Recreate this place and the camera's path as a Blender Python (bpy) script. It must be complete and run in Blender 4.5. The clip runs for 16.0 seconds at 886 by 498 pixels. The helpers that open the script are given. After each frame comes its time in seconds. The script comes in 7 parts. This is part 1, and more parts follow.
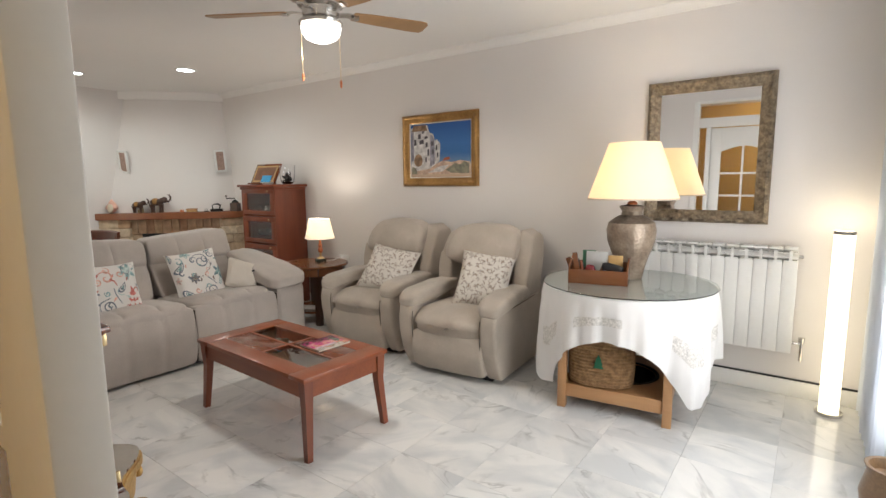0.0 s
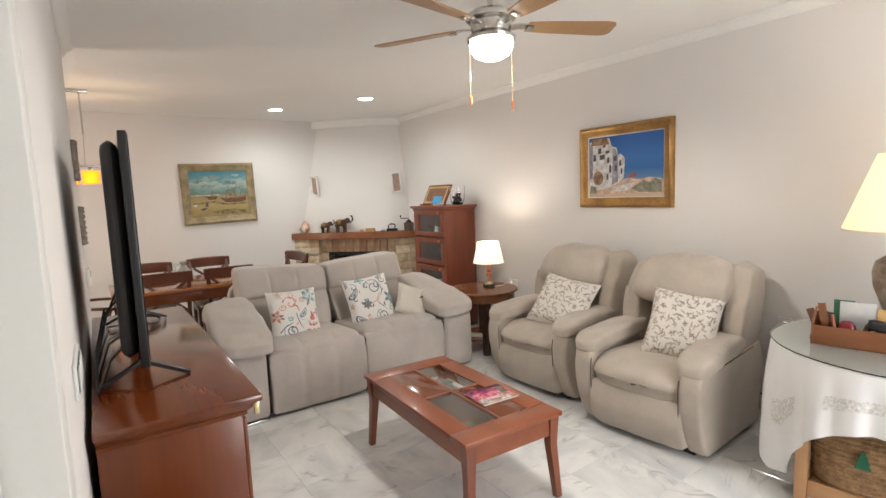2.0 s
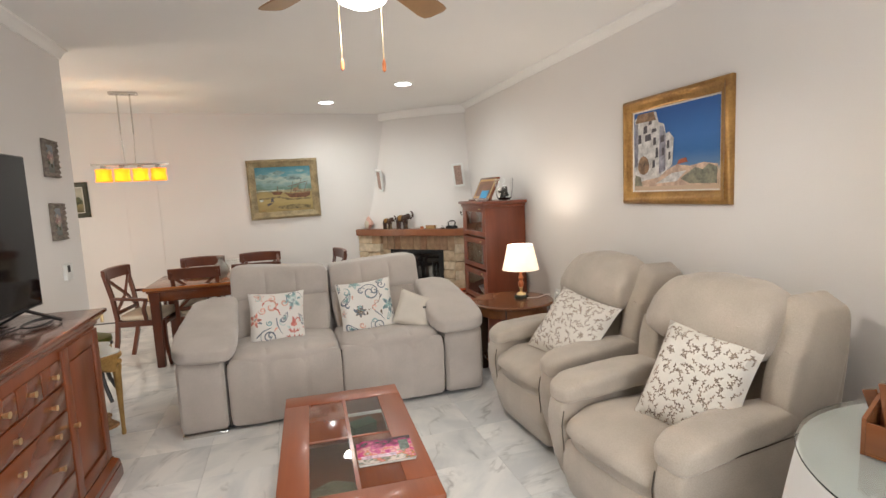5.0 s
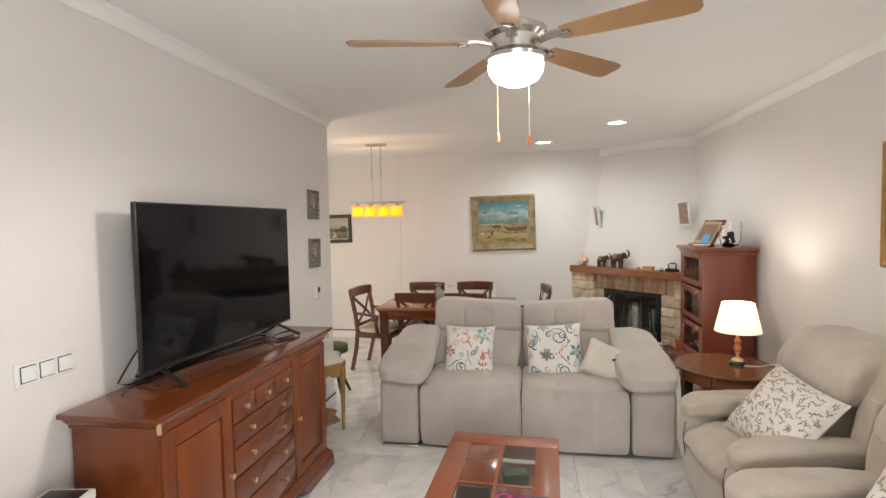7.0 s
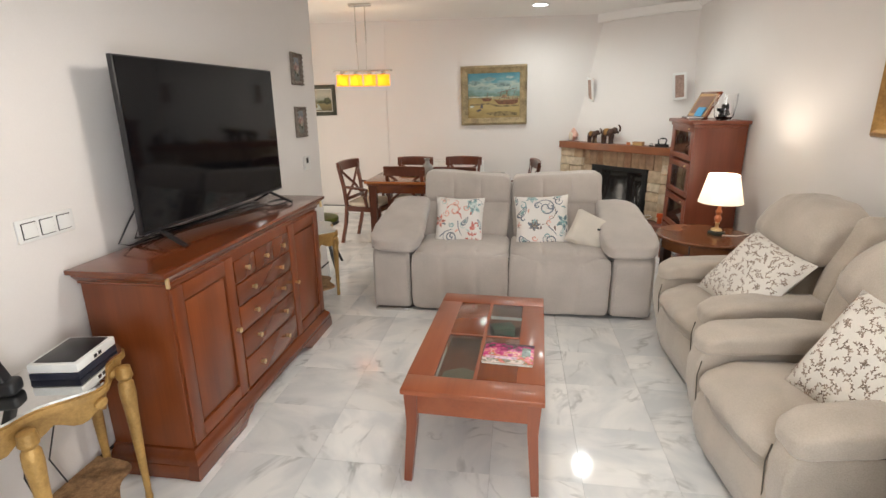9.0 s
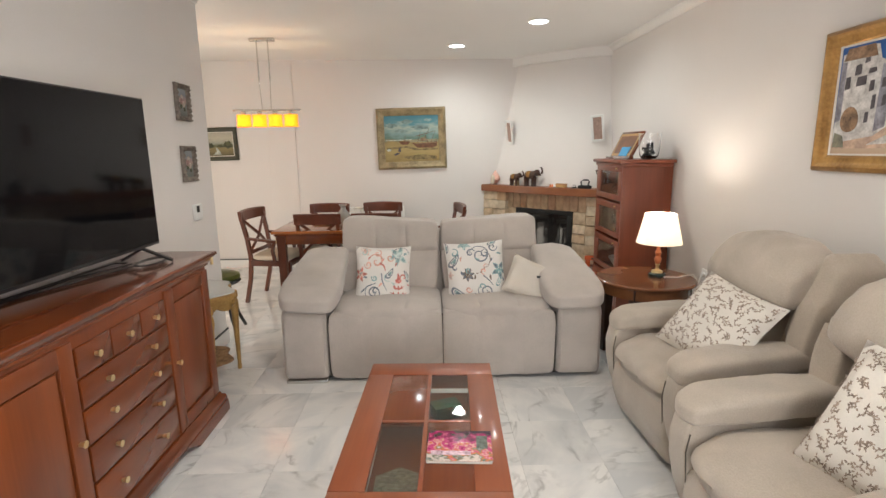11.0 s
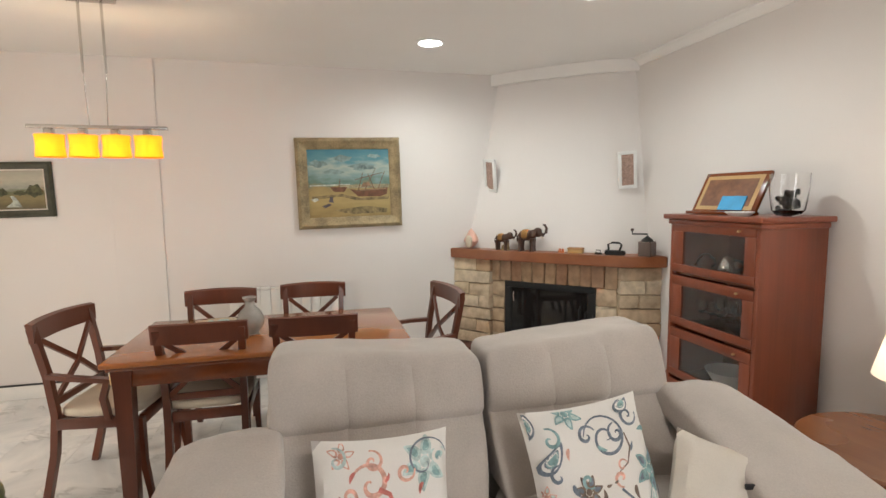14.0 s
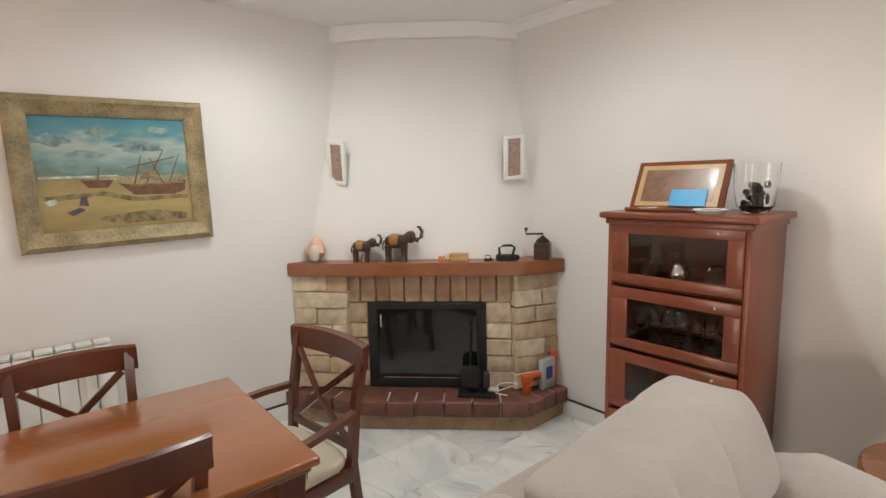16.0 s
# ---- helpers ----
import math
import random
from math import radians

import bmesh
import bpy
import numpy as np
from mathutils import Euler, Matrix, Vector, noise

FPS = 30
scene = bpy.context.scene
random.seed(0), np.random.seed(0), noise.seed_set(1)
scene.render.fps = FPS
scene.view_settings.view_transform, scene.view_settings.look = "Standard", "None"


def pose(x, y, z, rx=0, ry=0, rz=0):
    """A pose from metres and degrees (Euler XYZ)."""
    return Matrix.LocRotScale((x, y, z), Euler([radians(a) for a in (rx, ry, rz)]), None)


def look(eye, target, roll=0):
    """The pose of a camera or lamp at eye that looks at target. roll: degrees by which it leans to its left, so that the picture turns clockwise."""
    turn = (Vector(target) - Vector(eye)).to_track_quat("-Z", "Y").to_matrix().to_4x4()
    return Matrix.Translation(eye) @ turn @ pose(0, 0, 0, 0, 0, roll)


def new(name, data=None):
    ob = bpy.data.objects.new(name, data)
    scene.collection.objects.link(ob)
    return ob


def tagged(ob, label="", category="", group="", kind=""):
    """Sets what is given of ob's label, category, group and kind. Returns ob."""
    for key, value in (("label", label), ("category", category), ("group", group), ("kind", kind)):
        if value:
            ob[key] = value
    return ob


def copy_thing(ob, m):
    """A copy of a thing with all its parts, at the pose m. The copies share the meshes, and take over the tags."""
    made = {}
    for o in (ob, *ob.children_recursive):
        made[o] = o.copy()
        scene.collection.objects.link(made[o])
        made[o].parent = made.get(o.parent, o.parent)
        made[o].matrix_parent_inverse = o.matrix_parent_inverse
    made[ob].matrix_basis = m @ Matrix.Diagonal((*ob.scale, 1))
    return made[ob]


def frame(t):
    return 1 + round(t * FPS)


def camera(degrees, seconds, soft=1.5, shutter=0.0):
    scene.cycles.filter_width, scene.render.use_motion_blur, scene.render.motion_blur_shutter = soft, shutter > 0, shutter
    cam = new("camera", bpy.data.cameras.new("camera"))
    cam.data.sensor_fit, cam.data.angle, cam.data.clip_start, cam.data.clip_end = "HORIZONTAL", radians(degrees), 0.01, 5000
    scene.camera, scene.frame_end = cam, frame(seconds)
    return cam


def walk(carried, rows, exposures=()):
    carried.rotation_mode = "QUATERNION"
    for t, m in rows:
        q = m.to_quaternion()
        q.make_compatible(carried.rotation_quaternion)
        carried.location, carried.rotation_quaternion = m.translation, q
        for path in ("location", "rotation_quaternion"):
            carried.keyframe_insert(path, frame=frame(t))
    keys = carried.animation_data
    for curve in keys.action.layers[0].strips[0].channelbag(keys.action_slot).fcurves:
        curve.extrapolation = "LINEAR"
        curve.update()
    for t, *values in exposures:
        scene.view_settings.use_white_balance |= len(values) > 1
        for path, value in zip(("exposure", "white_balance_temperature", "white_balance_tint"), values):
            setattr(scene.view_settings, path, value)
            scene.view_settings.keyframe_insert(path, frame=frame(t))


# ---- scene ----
cam = camera(82.5, 16.0)
PATH = [
    (0, (0.176, 0.16, 1.419), (-0.998, 1.757, 1.152), -0.6),
    (0.5, (0.113, 0.254, 1.467), (-1.194, 1.765, 1.381), -1.7),
    (1, (-0.003, 0.334, 1.534), (-1.46, 1.701, 1.615), -0.9),
    (1.5, (-0.075, 0.4, 1.578), (-1.656, 1.624, 1.626), -0.5),
    (2, (-0.119, 0.438, 1.546), (-1.757, 1.564, 1.324), -2.2),
    (2.5, (-0.151, 0.547, 1.494), (-1.81, 1.609, 1.15), -3.2),
    (3, (-0.188, 0.742, 1.465), (-1.88, 1.739, 1.085), -4.8),
    (5.5, (-0.153, 1.982, 1.536), (-2.111, 2.364, 1.398), -1.1),
    (6, (-0.119, 2.098, 1.602), (-2.114, 2.233, 1.539), -0.1),
    (6.5, (-0.085, 2.15, 1.647), (-2.081, 2.036, 1.588), -0.7),
    (7, (-0.065, 2.158, 1.652), (-2.033, 1.818, 1.551), -1.1),
    (7.5, (-0.049, 2.131, 1.635), (-1.985, 1.676, 1.421), -0.6),
    (8, (-0.029, 2.117, 1.608), (-1.943, 1.67, 1.238), -0.1),
    (8.5, (-0.023, 2.119, 1.59), (-1.92, 1.761, 1.067), 0.0),
    (11, (-0.508, 2.018, 1.5), (-2.47, 2.065, 1.114), -0.7),
    (11.5, (-0.833, 1.97, 1.464), (-2.808, 2.027, 1.155), -0.8),
    (12, (-1.177, 1.873, 1.447), (-3.156, 1.966, 1.174), -1.2),
    (12.5, (-1.506, 1.793, 1.458), (-3.485, 1.932, 1.202), -0.9),
    (13, (-1.893, 1.702, 1.458), (-3.87, 1.914, 1.242), -0.3),
    (13.5, (-2.276, 1.582, 1.488), (-4.238, 1.912, 1.287), -0.5),
    (14, (-2.67, 1.517, 1.514), (-4.601, 1.995, 1.31), -0.6),
    (14.5, (-3.019, 1.476, 1.532), (-4.898, 2.125, 1.32), -0.9),
    (15, (-3.336, 1.427, 1.557), (-5.136, 2.271, 1.341), -1.4),
    (15.5, (-3.656, 1.406, 1.569), (-5.325, 2.484, 1.337), -1.5),
    (16, (-3.939, 1.365, 1.563), (-5.456, 2.642, 1.299), -1.2),
]
EXPOSURES = [(0.0, -0.1), (1.0, 0.04), (2.0, 0.28), (3.0, 0.36), (5.5, 0.26), (8.5, 0.3), (11.0, 0.3), (13.5, 0.29), (16.0, 0.28)]
walk(cam, [(t, look(eye, target, roll)) for t, eye, target, roll in PATH], EXPOSURES)

# ---- world, sun and lamps ----
world = bpy.data.worlds.new("sky")
scene.world = world
world.use_nodes = True
wn = world.node_tree.nodes
sky = wn.new("ShaderNodeTexSky")
sky.sky_type, sky.sun_disc, sky.sun_elevation, sky.sun_rotation = "NISHITA", False, radians(42), radians(200)
world.node_tree.links.new(sky.outputs[0], wn["Background"].inputs[0])
wn["Background"].inputs[1].default_value = 0.07
sun = new("sun", bpy.data.lights.new("sun", "SUN"))
sun.data.energy, sun.data.angle, sun.data.color = 2.5, radians(0.5), (1, 0.95, 0.87)
sun.matrix_world = pose(0, 0, 8, 48, 0, -20)


def lamp(name, kind, at, watts, colour, size=0.05, size_y=0, target=None):
    ob = new(name, bpy.data.lights.new(name, kind))
    ob.data.energy, ob.data.color = watts, colour
    if kind == "AREA":
        ob.data.shape, ob.data.size, ob.data.size_y = "RECTANGLE", size, size_y or size
    else:
        ob.data.shadow_soft_size = size
    ob.matrix_world = look(at, target) if target else pose(*at)
    return ob


WARM, NEUTRAL, DAY = (1, 0.72, 0.42), (1, 0.93, 0.84), (0.93, 0.96, 1)
lamp("window_daylight", "AREA", (0.55, 2.55, 1.25), 29, DAY, 1.3, 2.0, (-5, 2.3, 1.0))
# Added fill lamp in the window opening, tilted up to brighten the ceiling
lamp("ceiling_fill", "AREA", (0.54, 2.55, 0.9), 18, (1, 0.97, 0.92), 1.3, 1.0, (-2.0, 2.6, 2.6))
# Stands in for an unseen warm source off the dining side
lamp("dining_side_light", "AREA", (-5.3, -1.62, 1.05), 25, (1, 0.89, 0.75), 0.8, 1.7, (-5.3, 2.0, 1.3))
lamp("hall_light", "POINT", (-0.3, -0.9, 2.3), 15, (1, 0.85, 0.6), 0.1)
fan_bulb = lamp("fan_bulb", "SPOT", (-2.07, 2.11, 2.2), 50, NEUTRAL, 0.11, 0, (-2.07, 2.11, 0))
fan_bulb.data.spot_size, fan_bulb.data.spot_blend = radians(176), 0.35
for sx, sy in ((-6.27, 2.33), (-5.23, 3.0)):
    spot = lamp("spot_bulb", "SPOT", (sx, sy, 2.585), 38, (0.95, 1, 0.96), 0.06, 0, (sx, sy, 0))
    spot.data.spot_size, spot.data.spot_blend = radians(172), 0.8
lamp("side_bulb", "POINT", (-3.96, 3.62, 0.96), 15, (1, 0.88, 0.74), 0.035)
lamp("vase_lamp_bulb", "POINT", (-0.79, 3.58, 1.42), 9, (1, 0.78, 0.5), 0.05)
lamp("floor_lamp_bulb", "POINT", (0.33, 3.86, 1.12), 2.5, (1, 0.85, 0.6), 0.04)
for k in range(4):
    lamp("pendant_bulb", "POINT", (-5.84, 0.135 + 0.158 * k, 1.79), 2.2, WARM, 0.02)

# ---- materials ----


def nodes_of(name):
    m = bpy.data.materials.new(name)
    m.use_nodes = True
    return m, m.node_tree.nodes, m.node_tree.links, m.node_tree.nodes["Principled BSDF"]


def plain(name, colour, rough=0.5, metal=0.0, vary=0.12, scale=6.0, fine=120.0, bump=0.08, stretch=(1, 1, 1), coat=0.0, sheen=0.0, dark=None):
    """Colour with variation at two scales and fine relief."""
    m, n, l, b = nodes_of(name)
    co = n.new("ShaderNodeTexCoord")
    mp = n.new("ShaderNodeMapping")
    mp.inputs["Scale"].default_value = stretch
    l.new(co.outputs["Object"], mp.inputs[0])
    big, small = n.new("ShaderNodeTexNoise"), n.new("ShaderNodeTexNoise")
    big.inputs["Scale"].default_value, big.inputs["Detail"].default_value = scale, 4
    small.inputs["Scale"].default_value, small.inputs["Detail"].default_value = fine, 3
    l.new(mp.outputs[0], big.inputs[0])
    l.new(mp.outputs[0], small.inputs[0])
    add = n.new("ShaderNodeMath")
    add.operation = "ADD"
    half = n.new("ShaderNodeMath")
    half.operation, half.inputs[1].default_value = "MULTIPLY", 0.5
    l.new(small.outputs[0], half.inputs[0])
    l.new(big.outputs[0], add.inputs[0])
    l.new(half.outputs[0], add.inputs[1])
    ramp = n.new("ShaderNodeValToRGB")
    ramp.color_ramp.elements[0].position, ramp.color_ramp.elements[1].position = 0.45, 1.05
    lo = dark or tuple(c * (1 - 1.6 * vary) for c in colour)
    ramp.color_ramp.elements[0].color = (*lo, 1)
    ramp.color_ramp.elements[1].color = (*(min(1, c * (1 + vary)) for c in colour), 1)
    l.new(add.outputs[0], ramp.inputs[0])
    l.new(ramp.outputs[0], b.inputs["Base Color"])
    b.inputs["Roughness"].default_value, b.inputs["Metallic"].default_value = rough, metal
    b.inputs["Coat Weight"].default_value, b.inputs["Coat Roughness"].default_value = coat, 0.12
    b.inputs["Sheen Weight"].default_value = sheen
    if bump:
        bp = n.new("ShaderNodeBump")
        bp.inputs["Strength"].default_value, bp.inputs["Distance"].default_value = bump, 0.01
        l.new(small.outputs[0], bp.inputs["Height"])
        l.new(bp.outputs[0], b.inputs["Normal"])
    return m


def wood(name, colour, dark, rough=0.3, axis=0, coat=0.3):
    """Stained timber: broad tone drift, soft figure along the grain and faint pores."""
    m, n, l, b = nodes_of(name)
    co, info = n.new("ShaderNodeTexCoord"), n.new("ShaderNodeObjectInfo")
    off = n.new("ShaderNodeVectorMath")
    off.operation, off.inputs[1].default_value = "MULTIPLY_ADD", (9, 5, 7)
    l.new(info.outputs["Random"], off.inputs[0])
    l.new(co.outputs["Object"], off.inputs[2])
    values = []
    for scale, along, detail in ((2.4, 0.6, 3), (9.0, 0.12, 5), (70.0, 0.03, 2)):
        mp, no = n.new("ShaderNodeMapping"), n.new("ShaderNodeTexNoise")
        st = [1.0, 1.0, 1.0]
        st[axis] = along
        mp.inputs["Scale"].default_value = st
        no.inputs["Scale"].default_value, no.inputs["Detail"].default_value = scale, detail
        no.inputs["Distortion"].default_value = 0.25 if scale < 20 else 0.0
        l.new(off.outputs[0], mp.inputs[0])
        l.new(mp.outputs[0], no.inputs[0])
        values.append(no.outputs[0])
    total = None
    for v, w in zip(values, (0.5, 0.35, 0.15)):
        mu = n.new("ShaderNodeMath")
        mu.operation, mu.inputs[1].default_value = "MULTIPLY_ADD", w
        l.new(v, mu.inputs[0])
        mu.inputs[2].default_value = 0
        if total:
            l.new(total, mu.inputs[2])
        total = mu.outputs[0]
    ramp = n.new("ShaderNodeValToRGB")
    ramp.color_ramp.elements[0].position, ramp.color_ramp.elements[0].color = 0.33, (*dark, 1)
    ramp.color_ramp.elements[1].position, ramp.color_ramp.elements[1].color = 0.66, (*colour, 1)
    l.new(total, ramp.inputs[0])
    l.new(ramp.outputs[0], b.inputs["Base Color"])
    rr = n.new("ShaderNodeMapRange")
    rr.inputs[3].default_value, rr.inputs[4].default_value = rough * 0.75, rough * 1.3
    l.new(values[0], rr.inputs[0])
    l.new(rr.outputs[0], b.inputs["Roughness"])
    b.inputs["Coat Weight"].default_value, b.inputs["Coat Roughness"].default_value = coat, 0.12
    bp = n.new("ShaderNodeBump")
    bp.inputs["Strength"].default_value, bp.inputs["Distance"].default_value = 0.06, 0.003
    l.new(values[2], bp.inputs["Height"])
    l.new(bp.outputs[0], b.inputs["Normal"])
    return m


def glow(name, colour, strength, base=(0.8, 0.8, 0.8)):
    m, n, l, b = nodes_of(name)
    b.inputs["Base Color"].default_value = (*base, 1)
    b.inputs["Emission Color"].default_value = (*colour, 1)
    b.inputs["Emission Strength"].default_value = strength
    return m


def glass(name, tint=(1, 1, 1), rough=0.0):
    m, n, l, b = nodes_of(name)
    b.inputs["Base Color"].default_value = (*tint, 1)
    b.inputs["Transmission Weight"].default_value, b.inputs["Roughness"].default_value = 1, rough
    b.inputs["IOR"].default_value = 1.45
    return m


def shade_cloth(name, colour, strength, emit, through_light=0.55):
    """A lit fabric shade: light comes through it and it glows with the bulb inside."""
    m, n, l, b = nodes_of(name)
    b.inputs["Base Color"].default_value = (*colour, 1)
    b.inputs["Roughness"].default_value = 0.9
    tr = n.new("ShaderNodeBsdfTranslucent")
    tr.inputs[0].default_value = (*colour, 1)
    mix = n.new("ShaderNodeMixShader")
    mix.inputs[0].default_value = through_light
    l.new(b.outputs[0], mix.inputs[1])
    l.new(tr.outputs[0], mix.inputs[2])
    b.inputs["Emission Color"].default_value = (*emit, 1)
    b.inputs["Emission Strength"].default_value = strength
    l.new(mix.outputs[0], n["Material Output"].inputs[0])
    return m


def marble(name):
    """Polished white marble: cloudy greys and sparse thin veins, each tile cut and turned its own way."""
    m, n, l, b = nodes_of(name)
    co, info = n.new("ShaderNodeTexCoord"), n.new("ShaderNodeObjectInfo")
    spin, turn = n.new("ShaderNodeMath"), n.new("ShaderNodeVectorRotate")
    spin.operation, spin.inputs[1].default_value = "MULTIPLY", 43.0
    l.new(info.outputs["Random"], spin.inputs[0])
    turn.rotation_type = "Z_AXIS"
    l.new(co.outputs["Object"], turn.inputs["Vector"])
    l.new(spin.outputs[0], turn.inputs["Angle"])
    off = n.new("ShaderNodeVectorMath")
    off.operation = "MULTIPLY_ADD"
    l.new(info.outputs["Random"], off.inputs[0])
    off.inputs[1].default_value = (37, 61, 23)
    l.new(turn.outputs[0], off.inputs[2])
    rot = n.new("ShaderNodeMapping")
    rot.inputs["Scale"].default_value = (1, 1.9, 1)
    l.new(off.outputs[0], rot.inputs[0])

    def field(scale, detail, warp, lo, c0, hi, c1):
        t = n.new("ShaderNodeTexNoise")
        t.inputs["Scale"].default_value, t.inputs["Detail"].default_value, t.inputs["Distortion"].default_value = scale, detail, warp
        l.new(rot.outputs[0], t.inputs[0])
        r = n.new("ShaderNodeValToRGB")
        r.color_ramp.elements[0].position, r.color_ramp.elements[0].color = lo, (*c0, 1)
        r.color_ramp.elements[1].position, r.color_ramp.elements[1].color = hi, (*c1, 1)
        return t, r

    cloud, cr = field(2.6, 6, 0.5, 0.36, (0.62, 0.635, 0.64), 0.6, (0.8, 0.795, 0.775))
    l.new(cloud.outputs[0], cr.inputs[0])
    vein, vr = field(1.9, 5, 1.3, 0.0, (0.5, 0.5, 0.5), 0.035, (1, 1, 1))
    sub, ab = n.new("ShaderNodeMath"), n.new("ShaderNodeMath")
    sub.operation, sub.inputs[1].default_value, ab.operation = "SUBTRACT", 0.5, "ABSOLUTE"
    l.new(vein.outputs[0], sub.inputs[0])
    l.new(sub.outputs[0], ab.inputs[0])
    l.new(ab.outputs[0], vr.inputs[0])
    gate, gr = field(3.4, 3, 0.0, 0.48, (0, 0, 0), 0.68, (0.75, 0.75, 0.75))
    l.new(gate.outputs[0], gr.inputs[0])
    mul = n.new("ShaderNodeMix")
    mul.data_type, mul.blend_type = "RGBA", "MULTIPLY"
    l.new(gr.outputs[0], mul.inputs[0])
    l.new(cr.outputs[0], mul.inputs[6])
    l.new(vr.outputs[0], mul.inputs[7])
    tone, hue = n.new("ShaderNodeMapRange"), n.new("ShaderNodeHueSaturation")
    tone.inputs[3].default_value, tone.inputs[4].default_value = 0.93, 1.06
    l.new(info.outputs["Random"], tone.inputs[0])
    l.new(tone.outputs[0], hue.inputs["Value"])
    l.new(mul.outputs[2], hue.inputs["Color"])
    l.new(hue.outputs[0], b.inputs["Base Color"])
    b.inputs["Roughness"].default_value = 0.085
    return m


def bands(name, stops, scale=7.0, wobble=0.12, rough=0.55, axis=2):
    """Oil paint: soft bands of colour from bottom to top with brushwork."""
    m, n, l, b = nodes_of(name)
    co, sep = n.new("ShaderNodeTexCoord"), n.new("ShaderNodeSeparateXYZ")
    l.new(co.outputs["Generated"], sep.inputs[0])
    no = n.new("ShaderNodeTexNoise")
    no.inputs["Scale"].default_value, no.inputs["Detail"].default_value = scale, 7
    mp = n.new("ShaderNodeMapping")
    mp.inputs["Scale"].default_value = (1, 1, 2.2)
    l.new(co.outputs["Generated"], mp.inputs[0])
    l.new(mp.outputs[0], no.inputs[0])
    ma = n.new("ShaderNodeMath")
    ma.operation, ma.inputs[1].default_value = "MULTIPLY_ADD", wobble * 2
    l.new(no.outputs[0], ma.inputs[0])
    l.new(sep.outputs[axis], ma.inputs[2])
    so = n.new("ShaderNodeMath")
    so.operation, so.inputs[1].default_value = "SUBTRACT", wobble
    l.new(ma.outputs[0], so.inputs[0])
    ramp = n.new("ShaderNodeValToRGB")
    els = ramp.color_ramp.elements
    while len(els) < len(stops):
        els.new(0.5)
    for e, (p, c) in zip(els, stops):
        e.position, e.color = p, (*c, 1)
    l.new(so.outputs[0], ramp.inputs[0])
    l.new(ramp.outputs[0], b.inputs["Base Color"])
    b.inputs["Roughness"].default_value = rough
    bp = n.new("ShaderNodeBump")
    bp.inputs["Strength"].default_value, bp.inputs["Distance"].default_value = 0.2, 0.003
    l.new(no.outputs[0], bp.inputs["Height"])
    l.new(bp.outputs[0], b.inputs["Normal"])
    return m


def pieces(name, colours, rough=0.8, bump=0.4, fine=60.0):
    """Bricks or stones: each piece has its own colour."""
    m, n, l, b = nodes_of(name)
    info, ramp = n.new("ShaderNodeObjectInfo"), n.new("ShaderNodeValToRGB")
    els = ramp.color_ramp.elements
    while len(els) < len(colours):
        els.new(0.5)
    for k, c in enumerate(colours):
        els[k].position, els[k].color = k / max(1, len(colours) - 1), (*c, 1)
    l.new(info.outputs["Random"], ramp.inputs[0])
    co, no = n.new("ShaderNodeTexCoord"), n.new("ShaderNodeTexNoise")
    no.inputs["Scale"].default_value, no.inputs["Detail"].default_value = 14, 6
    l.new(co.outputs["Object"], no.inputs[0])
    nr = n.new("ShaderNodeValToRGB")
    nr.color_ramp.elements[0].position, nr.color_ramp.elements[0].color = 0.3, (0.55, 0.52, 0.5, 1)
    nr.color_ramp.elements[1].position, nr.color_ramp.elements[1].color = 0.65, (1, 1, 1, 1)
    l.new(no.outputs[0], nr.inputs[0])
    mul = n.new("ShaderNodeMix")
    mul.data_type, mul.blend_type, mul.inputs[0].default_value = "RGBA", "MULTIPLY", 0.8
    l.new(ramp.outputs[0], mul.inputs[6])
    l.new(nr.outputs[0], mul.inputs[7])
    l.new(mul.outputs[2], b.inputs["Base Color"])
    b.inputs["Roughness"].default_value = rough
    f = n.new("ShaderNodeTexNoise")
    f.inputs["Scale"].default_value, f.inputs["Detail"].default_value = fine, 5
    l.new(co.outputs["Object"], f.inputs[0])
    bp = n.new("ShaderNodeBump")
    bp.inputs["Strength"].default_value, bp.inputs["Distance"].default_value = bump, 0.006
    l.new(f.outputs[0], bp.inputs["Height"])
    l.new(bp.outputs[0], b.inputs["Normal"])
    return m


M_WALL = plain("wall_paint", (0.74, 0.705, 0.68), 0.85, 0, 0.02, 1.3, 160, 0.05)
M_CEIL = plain("ceiling_paint", (0.83, 0.81, 0.785), 0.9, 0, 0.02, 1.1, 140, 0.04)
M_TRIM = plain("white_trim", (0.8, 0.79, 0.76), 0.35, 0, 0.02, 2, 90, 0.02)
M_OCHRE = plain("ochre_wall", (0.62, 0.38, 0.1), 0.85, 0, 0.04, 2, 120, 0.05)
M_BLACKLINE = plain("black_strip", (0.02, 0.02, 0.022), 0.5)
M_MARBLE = marble("marble")
M_GROUT = plain("grout", (0.55, 0.54, 0.52), 0.7)
M_SOFA = plain("taupe_suede", (0.465, 0.415, 0.375), 0.95, 0, 0.11, 3.5, 180, 0.22, sheen=0.3)
M_RECL = plain("beige_suede", (0.45, 0.39, 0.325), 0.95, 0, 0.13, 4.0, 180, 0.22, sheen=0.3)
M_SEAM = plain("dark_seam", (0.09, 0.075, 0.06), 0.95)
M_CHERRY = wood("cherry_table", (0.33, 0.09, 0.03), (0.18, 0.042, 0.014), 0.36, 0, 0.25)
M_CHERRYV = wood("cherry_upright", (0.27, 0.075, 0.03), (0.165, 0.04, 0.017), 0.32, 2)
M_MAHOG = wood("mahogany_sideboard", (0.2, 0.048, 0.012), (0.1, 0.022, 0.006), 0.15, 0, 0.5)
